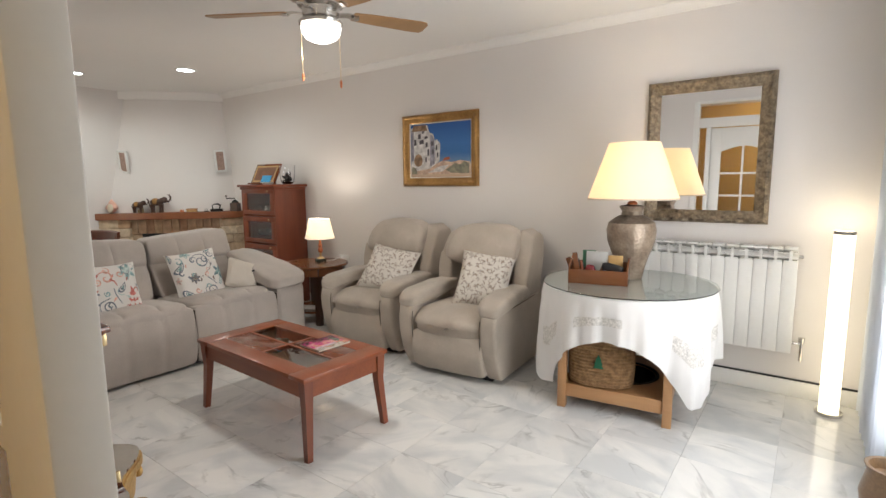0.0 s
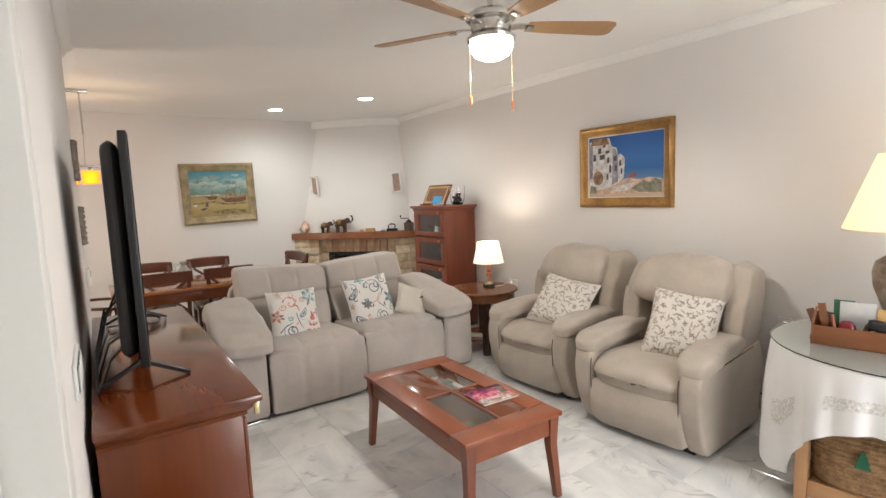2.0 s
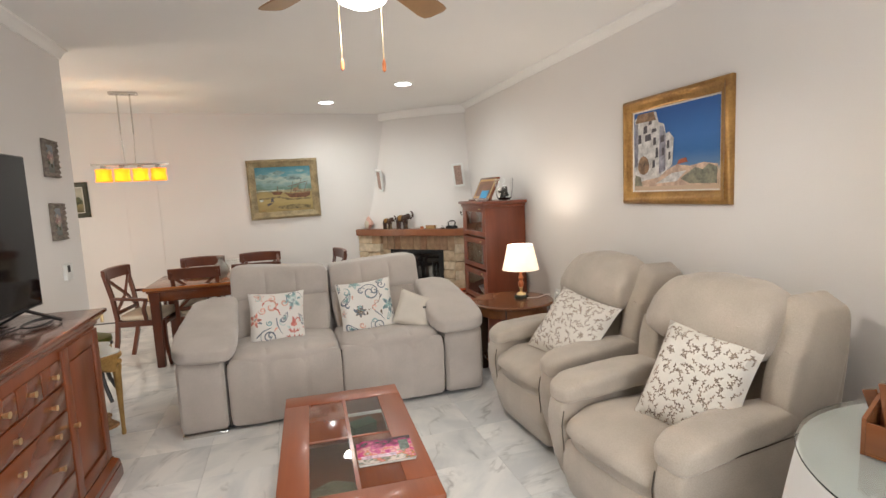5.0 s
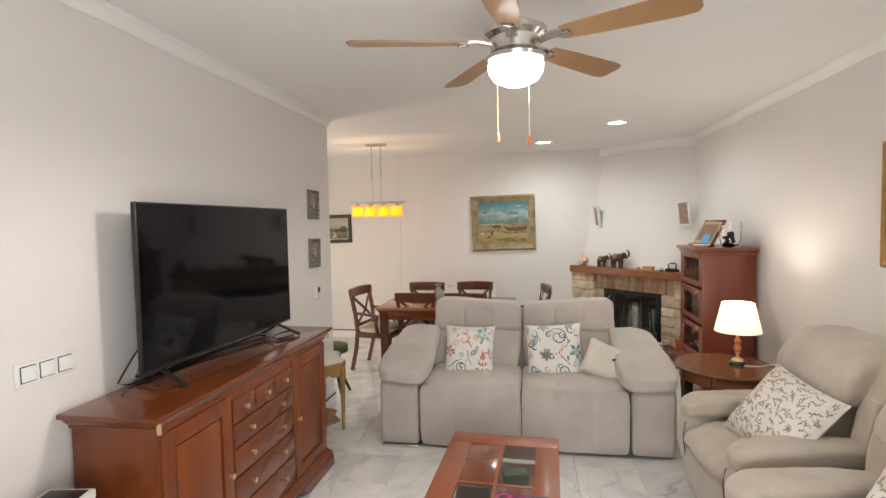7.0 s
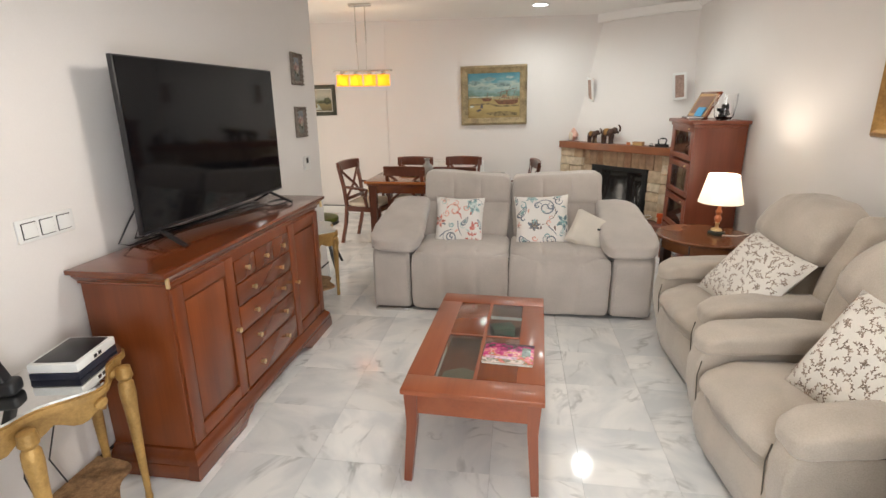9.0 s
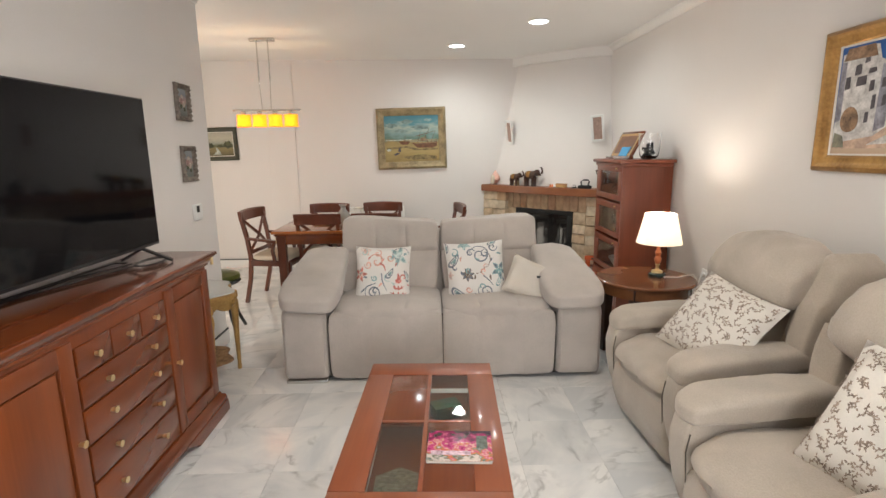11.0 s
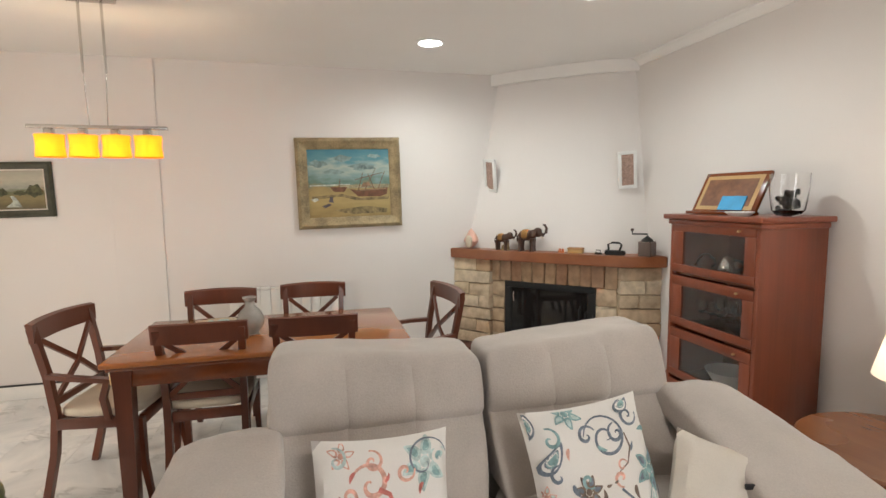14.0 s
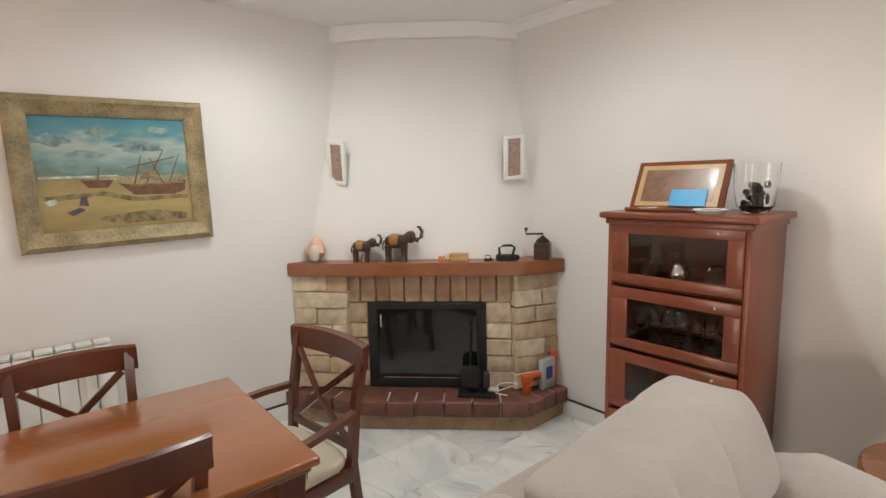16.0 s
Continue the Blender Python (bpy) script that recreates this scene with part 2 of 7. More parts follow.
M_MAHOGV = wood("mahogany_upright", (0.24, 0.06, 0.014), (0.11, 0.024, 0.007), 0.3, 2, 0.15)
M_CHAIR = wood("dark_cherry_chair", (0.16, 0.042, 0.018), (0.075, 0.02, 0.01), 0.3, 2)
M_DINING = wood("dining_cherry", (0.38, 0.125, 0.028), (0.26, 0.075, 0.018), 0.18, 1, 0.5)
M_CAB = wood("red_cabinet", (0.26, 0.062, 0.025), (0.13, 0.03, 0.013), 0.32, 2)
M_PALEWOOD = wood("pale_pine", (0.5, 0.28, 0.13), (0.38, 0.19, 0.08), 0.45, 0)
M_FANWOOD = wood("fan_oak", (0.4, 0.23, 0.1), (0.3, 0.16, 0.065), 0.4, 0)
M_DARKWOOD = wood("dark_wood", (0.07, 0.028, 0.015), (0.035, 0.014, 0.008), 0.3, 2)
M_CREAM = plain("cream_seat_cloth", (0.66, 0.58, 0.46), 0.9, 0, 0.05, 8, 200, 0.1)
M_GOLD = plain("gilded_frame", (0.4, 0.23, 0.075), 0.38, 0.6, 0.3, 5, 60, 0.15, dark=(0.2, 0.1, 0.035))
M_OLDGOLD = plain("aged_gilt", (0.31, 0.24, 0.135), 0.55, 0.35, 0.4, 9, 80, 0.5, dark=(0.14, 0.11, 0.065))
M_GILT = plain("gilded_wood", (0.42, 0.26, 0.085), 0.42, 0.35, 0.3, 9, 90, 0.25, dark=(0.25, 0.14, 0.045))
M_LINER = plain("white_liner", (0.7, 0.66, 0.6), 0.7)
M_CHROME = plain("brushed_nickel", (0.62, 0.6, 0.57), 0.22, 1, 0.05, 8, 200, 0.02)
M_BRASS = plain("brass", (0.8, 0.62, 0.34), 0.35, 0.85, 0.1)
M_BLACK = plain("black_plastic", (0.015, 0.015, 0.017), 0.35, 0, 0.1, 5, 100, 0.03)
M_SCREEN = plain("tv_screen", (0.004, 0.004, 0.005), 0.06, 0, 0.0, 2, 10, 0.0)
M_SCREEN.node_tree.nodes["Principled BSDF"].inputs["Specular IOR Level"].default_value = 0.22
M_IRON = plain("cast_iron", (0.02, 0.02, 0.02), 0.5, 0.4, 0.2, 10, 80, 0.3)
M_FIREGLASS = plain("fire_glass", (0.01, 0.01, 0.01), 0.04, 0, 0.0, 2, 10, 0.0, coat=0.6)
M_WHITE = plain("white_plastic", (0.78, 0.78, 0.76), 0.35, 0, 0.02, 4, 60, 0.01)
M_RAD = plain("white_enamel", (0.76, 0.75, 0.72), 0.3, 0, 0.02, 3, 60, 0.02)
M_CLOTH = plain("white_linen", (0.72, 0.71, 0.7), 0.95, 0, 0.03, 5, 300, 0.12)
M_LACE = plain("lace_insert", (0.66, 0.64, 0.61), 0.95, 0, 0.25, 90, 200, 0.5)
M_WICKER = plain("woven_straw", (0.32, 0.19, 0.09), 0.85, 0, 0.35, 30, 130, 0.8, dark=(0.13, 0.07, 0.03))
M_BRONZE = plain("bronze_vase", (0.36, 0.29, 0.22), 0.4, 0.45, 0.3, 9, 60, 0.25, dark=(0.15, 0.1, 0.075))
M_BROWNTILE = pieces("brown_clay", [(0.15, 0.058, 0.04), (0.2, 0.08, 0.055), (0.25, 0.11, 0.08)], 0.5, 0.2)
M_STONE = pieces("sandstone", [(0.56, 0.42, 0.27), (0.7, 0.58, 0.42), (0.48, 0.32, 0.19), (0.74, 0.63, 0.47), (0.6, 0.44, 0.29), (0.68, 0.55, 0.39)])
M_BRICK = pieces("soldier_brick", [(0.4, 0.22, 0.13), (0.52, 0.36, 0.22), (0.34, 0.18, 0.11), (0.58, 0.43, 0.28)])
M_MORTAR = plain("mortar", (0.34, 0.27, 0.18), 0.9)
M_GREEN = plain("green_leather", (0.075, 0.085, 0.012), 0.35, 0, 0.2, 8, 100, 0.1)
M_ORANGE = plain("orange_plastic", (0.6, 0.1, 0.02), 0.4)
M_BLUE = plain("blue_label", (0.03, 0.06, 0.3), 0.5)
M_SKYBLUE = plain("blue_card", (0.03, 0.32, 0.62), 0.4, 0, 0.15, 10)
M_TEAL = plain("tree_green", (0.02, 0.12, 0.06), 0.9)
M_PINK = plain("conch_pink", (0.72, 0.42, 0.33), 0.4, 0, 0.2, 12)
M_CORAL = plain("coral_enamel", (0.62, 0.2, 0.08), 0.3, 0.2, 0.2, 10)
M_BULB = glow("bulb_glass", (1, 0.96, 0.9), 5)
M_SPOT = glow("spot_face", (0.97, 1, 0.98), 12)
M_TUBE = glow("paper_tube", (1, 0.87, 0.62), 3.2)
M_AMBER = shade_cloth("amber_glass", (0.85, 0.45, 0.07), 0.75, (1, 0.42, 0.02))
M_AMBERCORE = glow("amber_bulb", (1, 0.8, 0.35), 8)
M_SHADE_A = shade_cloth("lamp_shade_cream", (0.86, 0.77, 0.6), 0.36, (1, 0.84, 0.56), 0.32)
M_SHADE_B = shade_cloth("lamp_shade_white", (0.8, 0.74, 0.64), 0.3, (1, 0.88, 0.72), 0.25)
M_GLASS = glass("clear_glass")
M_PANE = glass("window_pane")
M_FROST = glass("frosted_pane", (0.95, 0.93, 0.85), 0.25)
M_MILK = plain("milky_glass", (0.72, 0.7, 0.66), 0.15, 0, 0.08, 20, 90, 0.03)
M_MILK.node_tree.nodes["Principled BSDF"].inputs["Transmission Weight"].default_value = 0.6
M_TABLEGLASS = glass("green_table_glass", (0.93, 0.985, 0.96))
M_MIRROR = plain("mirror_silver", (0.9, 0.9, 0.9), 0.01, 1, 0.0, 1, 1, 0.0)
M_CURTAIN = shade_cloth("sheer_curtain", (0.8, 0.84, 0.9), 0.0, (1, 1, 1))
M_VENT = plain("vent_mesh", (0.4, 0.27, 0.22), 0.7, 0, 0.3, 60, 300, 0.4)
M_PRINT = plain("white_cotton", (0.74, 0.71, 0.67), 0.92, 0, 0.03, 6, 240, 0.12)
INK = {"red": plain("red_ink", (0.58, 0.19, 0.16), 0.92, 0, 0.3, 40), "coral": plain("coral_ink", (0.7, 0.4, 0.32), 0.92, 0, 0.3, 40),
       "slate": plain("slate_ink", (0.17, 0.2, 0.24), 0.92, 0, 0.3, 40), "teal": plain("teal_ink", (0.24, 0.38, 0.38), 0.92, 0, 0.3, 40),
       "brown": plain("brown_ink", (0.2, 0.15, 0.12), 0.92, 0, 0.3, 40), "pale": plain("pale_teal_ink", (0.48, 0.58, 0.56), 0.92, 0, 0.3, 40), "umber": plain("umber_ink", (0.34, 0.27, 0.22), 0.92, 0, 0.3, 40)}
M_SPRIG = plain("cream_cotton", (0.7, 0.66, 0.6), 0.92, 0, 0.04, 6, 240, 0.12)
M_PILLOW = plain("offwhite_cushion", (0.62, 0.57, 0.5), 0.95, 0, 0.05, 6, 200, 0.12)
M_MAG = bands("magazine_print", [(0.0, (0.06, 0.02, 0.05)), (0.3, (0.3, 0.02, 0.1)), (0.42, (0.55, 0.07, 0.22)), (0.5, (0.42, 0.03, 0.12)), (0.58, (0.7, 0.4, 0.35)), (0.66, (0.5, 0.05, 0.16)), (0.74, (0.6, 0.22, 0.06)), (0.85, (0.1, 0.14, 0.12)), (1.0, (0.6, 0.5, 0.45))], 7, 0.9, 0.25, 0)
M_PAGES = plain("paper", (0.7, 0.67, 0.6), 0.8)
M_SEA = bands("painted_sea", [(0.0, (0.5, 0.36, 0.25)), (0.2, (0.62, 0.5, 0.36)), (0.3, (0.1, 0.2, 0.36)), (0.45, (0.03, 0.13, 0.34)), (0.62, (0.04, 0.15, 0.4)), (1.0, (0.02, 0.1, 0.33))], 6, 0.05)
M_BOATS = bands("painted_beach", [(0.0, (0.27, 0.19, 0.07)), (0.25, (0.4, 0.3, 0.12)), (0.42, (0.3, 0.22, 0.09)), (0.5, (0.12, 0.2, 0.16)), (0.6, (0.2, 0.31, 0.3)), (0.72, (0.36, 0.41, 0.36)), (0.85, (0.09, 0.24, 0.28)), (1.0, (0.05, 0.19, 0.25))], 5, 0.2)
M_LAND = bands("painted_river", [(0.0, (0.09, 0.075, 0.03)), (0.3, (0.22, 0.17, 0.07)), (0.45, (0.13, 0.14, 0.07)), (0.55, (0.3, 0.31, 0.26)), (0.75, (0.45, 0.42, 0.33)), (1.0, (0.36, 0.34, 0.28))], 6, 0.16)
M_ROSES = bands("painted_roses", [(0.0, (0.14, 0.15, 0.13)), (0.4, (0.2, 0.21, 0.2)), (0.55, (0.42, 0.28, 0.24)), (0.65, (0.35, 0.26, 0.26)), (0.75, (0.2, 0.22, 0.24)), (1.0, (0.26, 0.28, 0.28))], 7, 0.1)
M_PAINTWHITE = plain("painted_white", (0.62, 0.6, 0.58), 0.6, 0, 0.3, 25, 90, 0.3)
M_PAINTDARK = plain("painted_shadow", (0.09, 0.08, 0.09), 0.6, 0, 0.3, 25)
M_PAINTRED = plain("painted_red", (0.35, 0.1, 0.05), 0.6, 0, 0.3, 25)
M_PAINTBROWN = plain("painted_boat", (0.16, 0.07, 0.035), 0.6, 0, 0.3, 25)
M_MARQUET = plain("walnut_panel", (0.2, 0.08, 0.035), 0.35, 0, 0.3, 8, 40, 0.02, coat=0.3)
M_INLAY = plain("light_inlay", (0.48, 0.3, 0.12), 0.4)

# ---- mesh helpers ----


def part(name, bm, material, parent, label="", smooth=True):
    me = bpy.data.meshes.new(name)
    bmesh.ops.recalc_face_normals(bm, faces=bm.faces)
    bm.to_mesh(me)
    bm.free()
    me.materials.append(material)
    if smooth:
        for p in me.polygons:
            p.use_smooth = not (p.area > 3e-4 and max(abs(c) for c in p.normal) > 0.99995)
        me.set_sharp_from_angle(angle=radians(38))
    ob = new(name, me)
    ob.parent = parent
    return tagged(ob, label)


def thing(name, label, category, at=(0, 0, 0), turn=0, group=""):
    ob = new(name)
    ob.empty_display_size = 0.1
    ob.matrix_world = pose(*at, 0, 0, turn)
    return tagged(ob, label, category, group)


def solid(name, bm, material, label, category="", kind="", group="", smooth=True):
    return tagged(part(name, bm, material, None, label, smooth), "", category, group, kind)


def box(x0, x1, y0, y1, z0, z1, bevel=0.0, seg=2, bm=None):
    own = bmesh.new()
    m = Matrix.LocRotScale(((x0 + x1) / 2, (y0 + y1) / 2, (z0 + z1) / 2), None, (x1 - x0, y1 - y0, z1 - z0))
    bmesh.ops.create_cube(own, size=1, matrix=m)
    if bevel:
        bmesh.ops.bevel(own, geom=own.edges[:], offset=bevel, segments=seg, profile=0.5, affect="EDGES")
    return merge(bm, own)


def merge(bm, own):
    if bm is None:
        return own
    tmp = bpy.data.meshes.new("tmp")
    own.to_mesh(tmp)
    own.free()
    bm.from_mesh(tmp)
    bpy.data.meshes.remove(tmp)
    return bm


def lathe(profile, seg=28, bm=None, at=(0, 0, 0), squash=(1, 1)):
    """Turned shape from (radius, z) pairs; closed where the radius is 0."""
    bm = bm or bmesh.new()
    rings = []
    for r, z in profile:
        if r <= 1e-6:
            rings.append([bm.verts.new((at[0], at[1], at[2] + z))])
        else:
            rings.append([bm.verts.new((at[0] + squash[0] * r * math.cos(2 * math.pi * k / seg), at[1] + squash[1] * r * math.sin(2 * math.pi * k / seg), at[2] + z)) for k in range(seg)])
    for a, b in zip(rings, rings[1:]):
        for k in range(seg):
            p, q = a[k % len(a)], a[(k + 1) % len(a)]
            r, s = b[(k + 1) % len(b)], b[k % len(b)]
            vs = [v for i, v in enumerate((p, q, r, s)) if v not in (p, q, r, s)[:i]]
            if len(vs) > 2:
                bm.faces.new(vs)
    for ring in (rings[0], rings[-1]):
        if len(ring) > 1:
            bm.faces.new(ring)
    return bm


def tube(points, radius, seg=8, bm=None, taper=None):
    """A round bar along points."""
    bm = bm or bmesh.new()
    pts = [Vector(p) for p in points]
    rings = []
    for i, p in enumerate(pts):
        d = (pts[min(i + 1, len(pts) - 1)] - pts[max(i - 1, 0)]).normalized()
        side = d.cross(Vector((0, 0, 1)) if abs(d.z) < 0.9 else Vector((1, 0, 0))).normalized()
        up = side.cross(d)
        r = radius if taper is None else radius + (taper - radius) * i / (len(pts) - 1)
        rings.append([bm.verts.new(p + r * (math.cos(a) * side + math.sin(a) * up)) for a in (2 * math.pi * k / seg for k in range(seg))])
    for a, b in zip(rings, rings[1:]):
        for k in range(seg):
            bm.faces.new((a[k], a[(k + 1) % seg], b[(k + 1) % seg], b[k]))
    bm.faces.new(rings[0])
    bm.faces.new(rings[-1])
    return bm


def beam(points, w, h, bm=None, up=(0, 0, 1), taper=1.0):
    """A bar of rectangular section along points; w across, h along up."""
    bm = bm or bmesh.new()
    pts = [Vector(p) for p in points]
    rings = []
    for i, p in enumerate(pts):
        d = (pts[min(i + 1, len(pts) - 1)] - pts[max(i - 1, 0)]).normalized()
        u = Vector(up)
        s = d.cross(u).normalized()
        u = s.cross(d)
        f = 1 + (taper - 1) * i / (len(pts) - 1)
        rings.append([bm.verts.new(p + s * w * f * a / 2 + u * h * f * b / 2) for a, b in ((-1, -1), (1, -1), (1, 1), (-1, 1))])
    for a, b in zip(rings, rings[1:]):
        for k in range(4):
            bm.faces.new((a[k], a[(k + 1) % 4], b[(k + 1) % 4], b[k]))
    bm.faces.new(rings[0])
    bm.faces.new(rings[-1])
    bmesh.ops.bevel(bm, geom=[e for e in bm.edges if len(e.link_faces) == 2 and e.calc_face_angle(0) > 0.9], offset=min(w, h) * 0.12, segments=1, affect="EDGES") if len(bm.verts) < 200 else None
    return bm


def prism(poly, z0, z1, bevel=0.0, bm=None, seg=2):
    own = bmesh.new()
    lo, hi = [own.verts.new((x, y, z0)) for x, y in poly], [own.verts.new((x, y, z1)) for x, y in poly]
    n = len(poly)
    for k in range(n):
        own.faces.new((lo[k], lo[(k + 1) % n], hi[(k + 1) % n], hi[k]))
    own.faces.new(hi)
    own.faces.new(lo[::-1])
    bmesh.ops.recalc_face_normals(own, faces=own.faces)
    if bevel:
        bmesh.ops.bevel(own, geom=[e for e in own.edges if e.calc_face_angle(0) > 0.6], offset=bevel, segments=seg, affect="EDGES")
    return merge(bm, own)


def soft(sx, sy, sz, at=(0, 0, 0), n=5.0, seg=10, shape=None, bm=None, rot=None, slack=0.0):
    """Upholstered block: a rounded, slightly swollen box; shape(p) may bend it."""
    own = bmesh.new()
    bmesh.ops.create_cube(own, size=2)
    bmesh.ops.subdivide_edges(own, edges=own.edges[:], cuts=seg - 1, use_grid_fill=True)
    for v in own.verts:
        p = Vector([math.copysign(abs(c) ** 0.72, c) if c else 0 for c in v.co])
        k = (abs(p.x) ** n + abs(p.y) ** n + abs(p.z) ** n) ** (1 / n)
        p = p / k
        p = Vector((p.x * sx / 2, p.y * sy / 2, p.z * sz / 2))
        p = shape(p) if shape else p
        if slack:
            q = p + Vector(at)
            p = p + p.normalized() * slack * (noise.noise(q * 6.5) + 0.6 * noise.noise(Vector((q.x * 17, q.y * 17, q.z * 9))))
        v.co = p
    if rot:
        own.transform(Euler([radians(a) for a in rot]).to_matrix().to_4x4())
    own.transform(Matrix.Translation(at))
    return merge(bm, own)


def pillow_mesh(w, h, thick, seed=0, seg=14):
    """Square scatter cushion standing in the x-z plane, face to -y."""
    rnd = random.Random(seed)
    bm = bmesh.new()
    grid = {}
    for side in (-1, 1):
        for i in range(seg + 1):
            for j in range(seg + 1):
                u, v = 2 * i / seg - 1, 2 * j / seg - 1
                if side == 1 and max(abs(u), abs(v)) == 1:
                    grid[side, i, j] = grid[-1, i, j]
                    continue
                pinch = 1 - 0.07 * (1 - u * u) * abs(v) ** 3 - 0.0
                pinch2 = 1 - 0.07 * (1 - v * v) * abs(u) ** 3
                puff = ((1 - u ** 4) * (1 - v ** 4)) ** 0.55
                wrinkle = 0.006 * noise.noise(Vector((u * 2.3 + seed, v * 2.3, side)))
                grid[side, i, j] = bm.verts.new((u * w / 2 * pinch2, side * (thick / 2 * puff + wrinkle * puff), v * h / 2 * pinch))
    for side in (-1, 1):
        for i in range(seg):
            for j in range(seg):
                bm.faces.new((grid[side, i, j], grid[side, i + 1, j], grid[side, i + 1, j + 1], grid[side, i, j + 1]))
    return bm


def moulded_frame(w, h, width, depth, carve=0.0, bm=None):
    """A mitred picture frame in the x-z plane, back at y = 0, face to -y."""
    prof = [(0.0, 0.0), (0.0, -0.55), (0.12, -0.85), (0.3, -1.0), (0.45, -0.82), (0.62, -0.62), (0.8, -0.55), (0.92, -0.4), (1.0, -0.3), (1.0, 0.0)]
    bm = bm or bmesh.new()
    steps = 18 if carve else 1
    corners = [(-1, -1), (1, -1), (1, 1), (-1, 1)]
    rings = []
    for c in range(4):
        a, b = corners[c], corners[(c + 1) % 4]
        for s in range(steps):
            f = s / steps
            u, v = a[0] + (b[0] - a[0]) * f, a[1] + (b[1] - a[1]) * f
            ring = []
            for q, d in prof:
                dd = d * depth
                if carve and 0.05 < q < 0.6:
                    dd *= 1 + carve * math.sin(c * 7 + s * 2.3 + q * 5)
                x, z = u * (w / 2 - (q * width if abs(u) == 1 else q * width * abs(u))), v * (h / 2 - (q * width if abs(v) == 1 else q * width * abs(v)))
                ring.append(bm.verts.new((x, dd, z)))
            rings.append(ring)
    n = len(rings)
    for k in range(n):
        a, b = rings[k], rings[(k + 1) % n]
        for i in range(len(prof) - 1):
            bm.faces.new((a[i], a[i + 1], b[i + 1], b[i]))
        bm.faces.new((a[-1], a[0], b[0], b[-1]))
    return bm


def plate(points, y, thick=0.0015):
    """A flat painted patch in the x-z plane."""
    bm = bmesh.new()
    f = [bm.verts.new((x, y, z)) for x, z in points]
    b = [bm.verts.new((x, y + thick, z)) for x, z in points]
    n = len(points)
    bm.faces.new(f)
    bm.faces.new(b[::-1])
    for k in range(n):
        bm.faces.new((f[k], f[(k + 1) % n], b[(k + 1) % n], b[k]))
    return bm

# ---- the large structure ----
H = 2.6
XF, YR, YT, XE, XW, YD = -7.1, 4.05, 0.365, 0.62, -4.42, -1.75  # far, right, tv, window walls; end of the tv wall; dining side


def structure(name, bm, material, label, category):
    return solid(name, bm, material, label, category, "structure", "", False)


floor = structure("floor", box(XF - 0.2, 1.6, -2.6, YR + 0.2, -0.25, -0.012), M_GROUT, "polished white marble tile floor with grey veins", "floor")
structure("ceiling", box(XF - 0.2, 1.6, -2.6, YR + 0.2, H, H + 0.2), M_CEIL, "smooth off-white painted plaster ceiling", "ceiling")
structure("wall_right", box(XF - 0.2, 1.6, YR, YR + 0.2, -0.01, H), M_WALL, "long pale pinkish white painted wall", "wall")
structure("wall_far", box(XF - 0.2, XF, -2.6, YR, -0.01, H), M_WALL, "pale painted end wall behind the dining table", "wall")
structure("pilaster", box(XF, XF + 0.008, -0.02, 0.33, -0.01, H, 0.003), M_WALL, "shallow painted pilaster on the end wall", "pilaster")
bm = box(XW, -1.2, YT - 0.12, YT, -0.01, H)
box(XW, XW + 0.12, YD, YT - 0.12, -0.01, H, bm=bm)
structure("wall_tv", bm, M_WALL, "pale painted partition wall with a free end", "wall")
bm = box(-1.2, 0.46, YT - 0.12, YT, 2.42, H)
box(0.46, XE, YT - 0.12, YT, -0.01, H, bm=bm)
structure("wall_doorway", bm, M_WALL, "pale painted wall above and beside the double door", "wall")
# Unseen side: opening and back wall are added around the warm dining-side lamp
bm = box(XF, -5.72, YD - 0.15, YD, -0.01, H)
box(-4.88, XW + 0.12, YD - 0.15, YD, -0.01, H, bm=bm)
box(-5.72, -4.88, YD - 0.15, YD, 2.08, H, bm=bm)
structure("wall_dining", bm, M_WALL, "pale painted wall with an opening by the dining table", "wall")
structure("opening_backwall", box(-6.2, -4.4, -2.5, -2.4, -0.01, H), M_WALL, "plain pale wall beyond the opening", "wall")
W0, W1, WZ = 1.0, 3.25, 2.2
bm = box(XE, XE + 0.2, -2.6, W0, -0.01, H)
box(XE, XE + 0.2, W1, YR, -0.01, H, bm=bm)
box(XE, XE + 0.2, W0, W1, WZ, H, bm=bm)
structure("wall_window", bm, M_WALL, "pale painted wall with a wide glazed terrace door", "wall")
structure("hall_wall", box(-2.0, 0.62, -1.75, -1.65, -0.01, H), M_OCHRE, "warm ochre painted hallway wall", "wall")
structure("hall_side", box(-2.0, -1.9, -1.65, YT - 0.12, -0.01, H), M_OCHRE, "warm ochre painted hallway side wall", "wall")

# terrace door
win = tagged(thing("window_1", "white framed glazed terrace door", "window", (XE + 0.1, 0, 0)), kind="structure")
for k in range(3):
    a = W0 + (W1 - W0) * k / 3
    b = W0 + (W1 - W0) * (k + 1) / 3
    bm = box(-0.03, 0.03, a, a + 0.07, 0, WZ, 0.004)
    box(-0.03, 0.03, b - 0.07, b, 0, WZ, 0.004, bm=bm)
    box(-0.03, 0.03, a + 0.07, b - 0.07, 0, 0.1, 0.004, bm=bm)
    box(-0.03, 0.03, a + 0.07, b - 0.07, WZ - 0.07, WZ, 0.004, bm=bm)
    part("window_frame", bm, M_TRIM, win, "white lacquered sash")
    pane = part("pane", box(-0.004, 0.004, a + 0.068, b - 0.068, 0.098, WZ - 0.068), M_PANE, win, "clear glass pane")
    pane.visible_shadow = False
structure("ground", box(0.85, 60, -40, 40, -0.35, -0.2), plain("terrace_ground", (0.3, 0.26, 0.2), 0.9, 0, 0.2, 0.5), "pale stone terrace and garden ground", "ground")

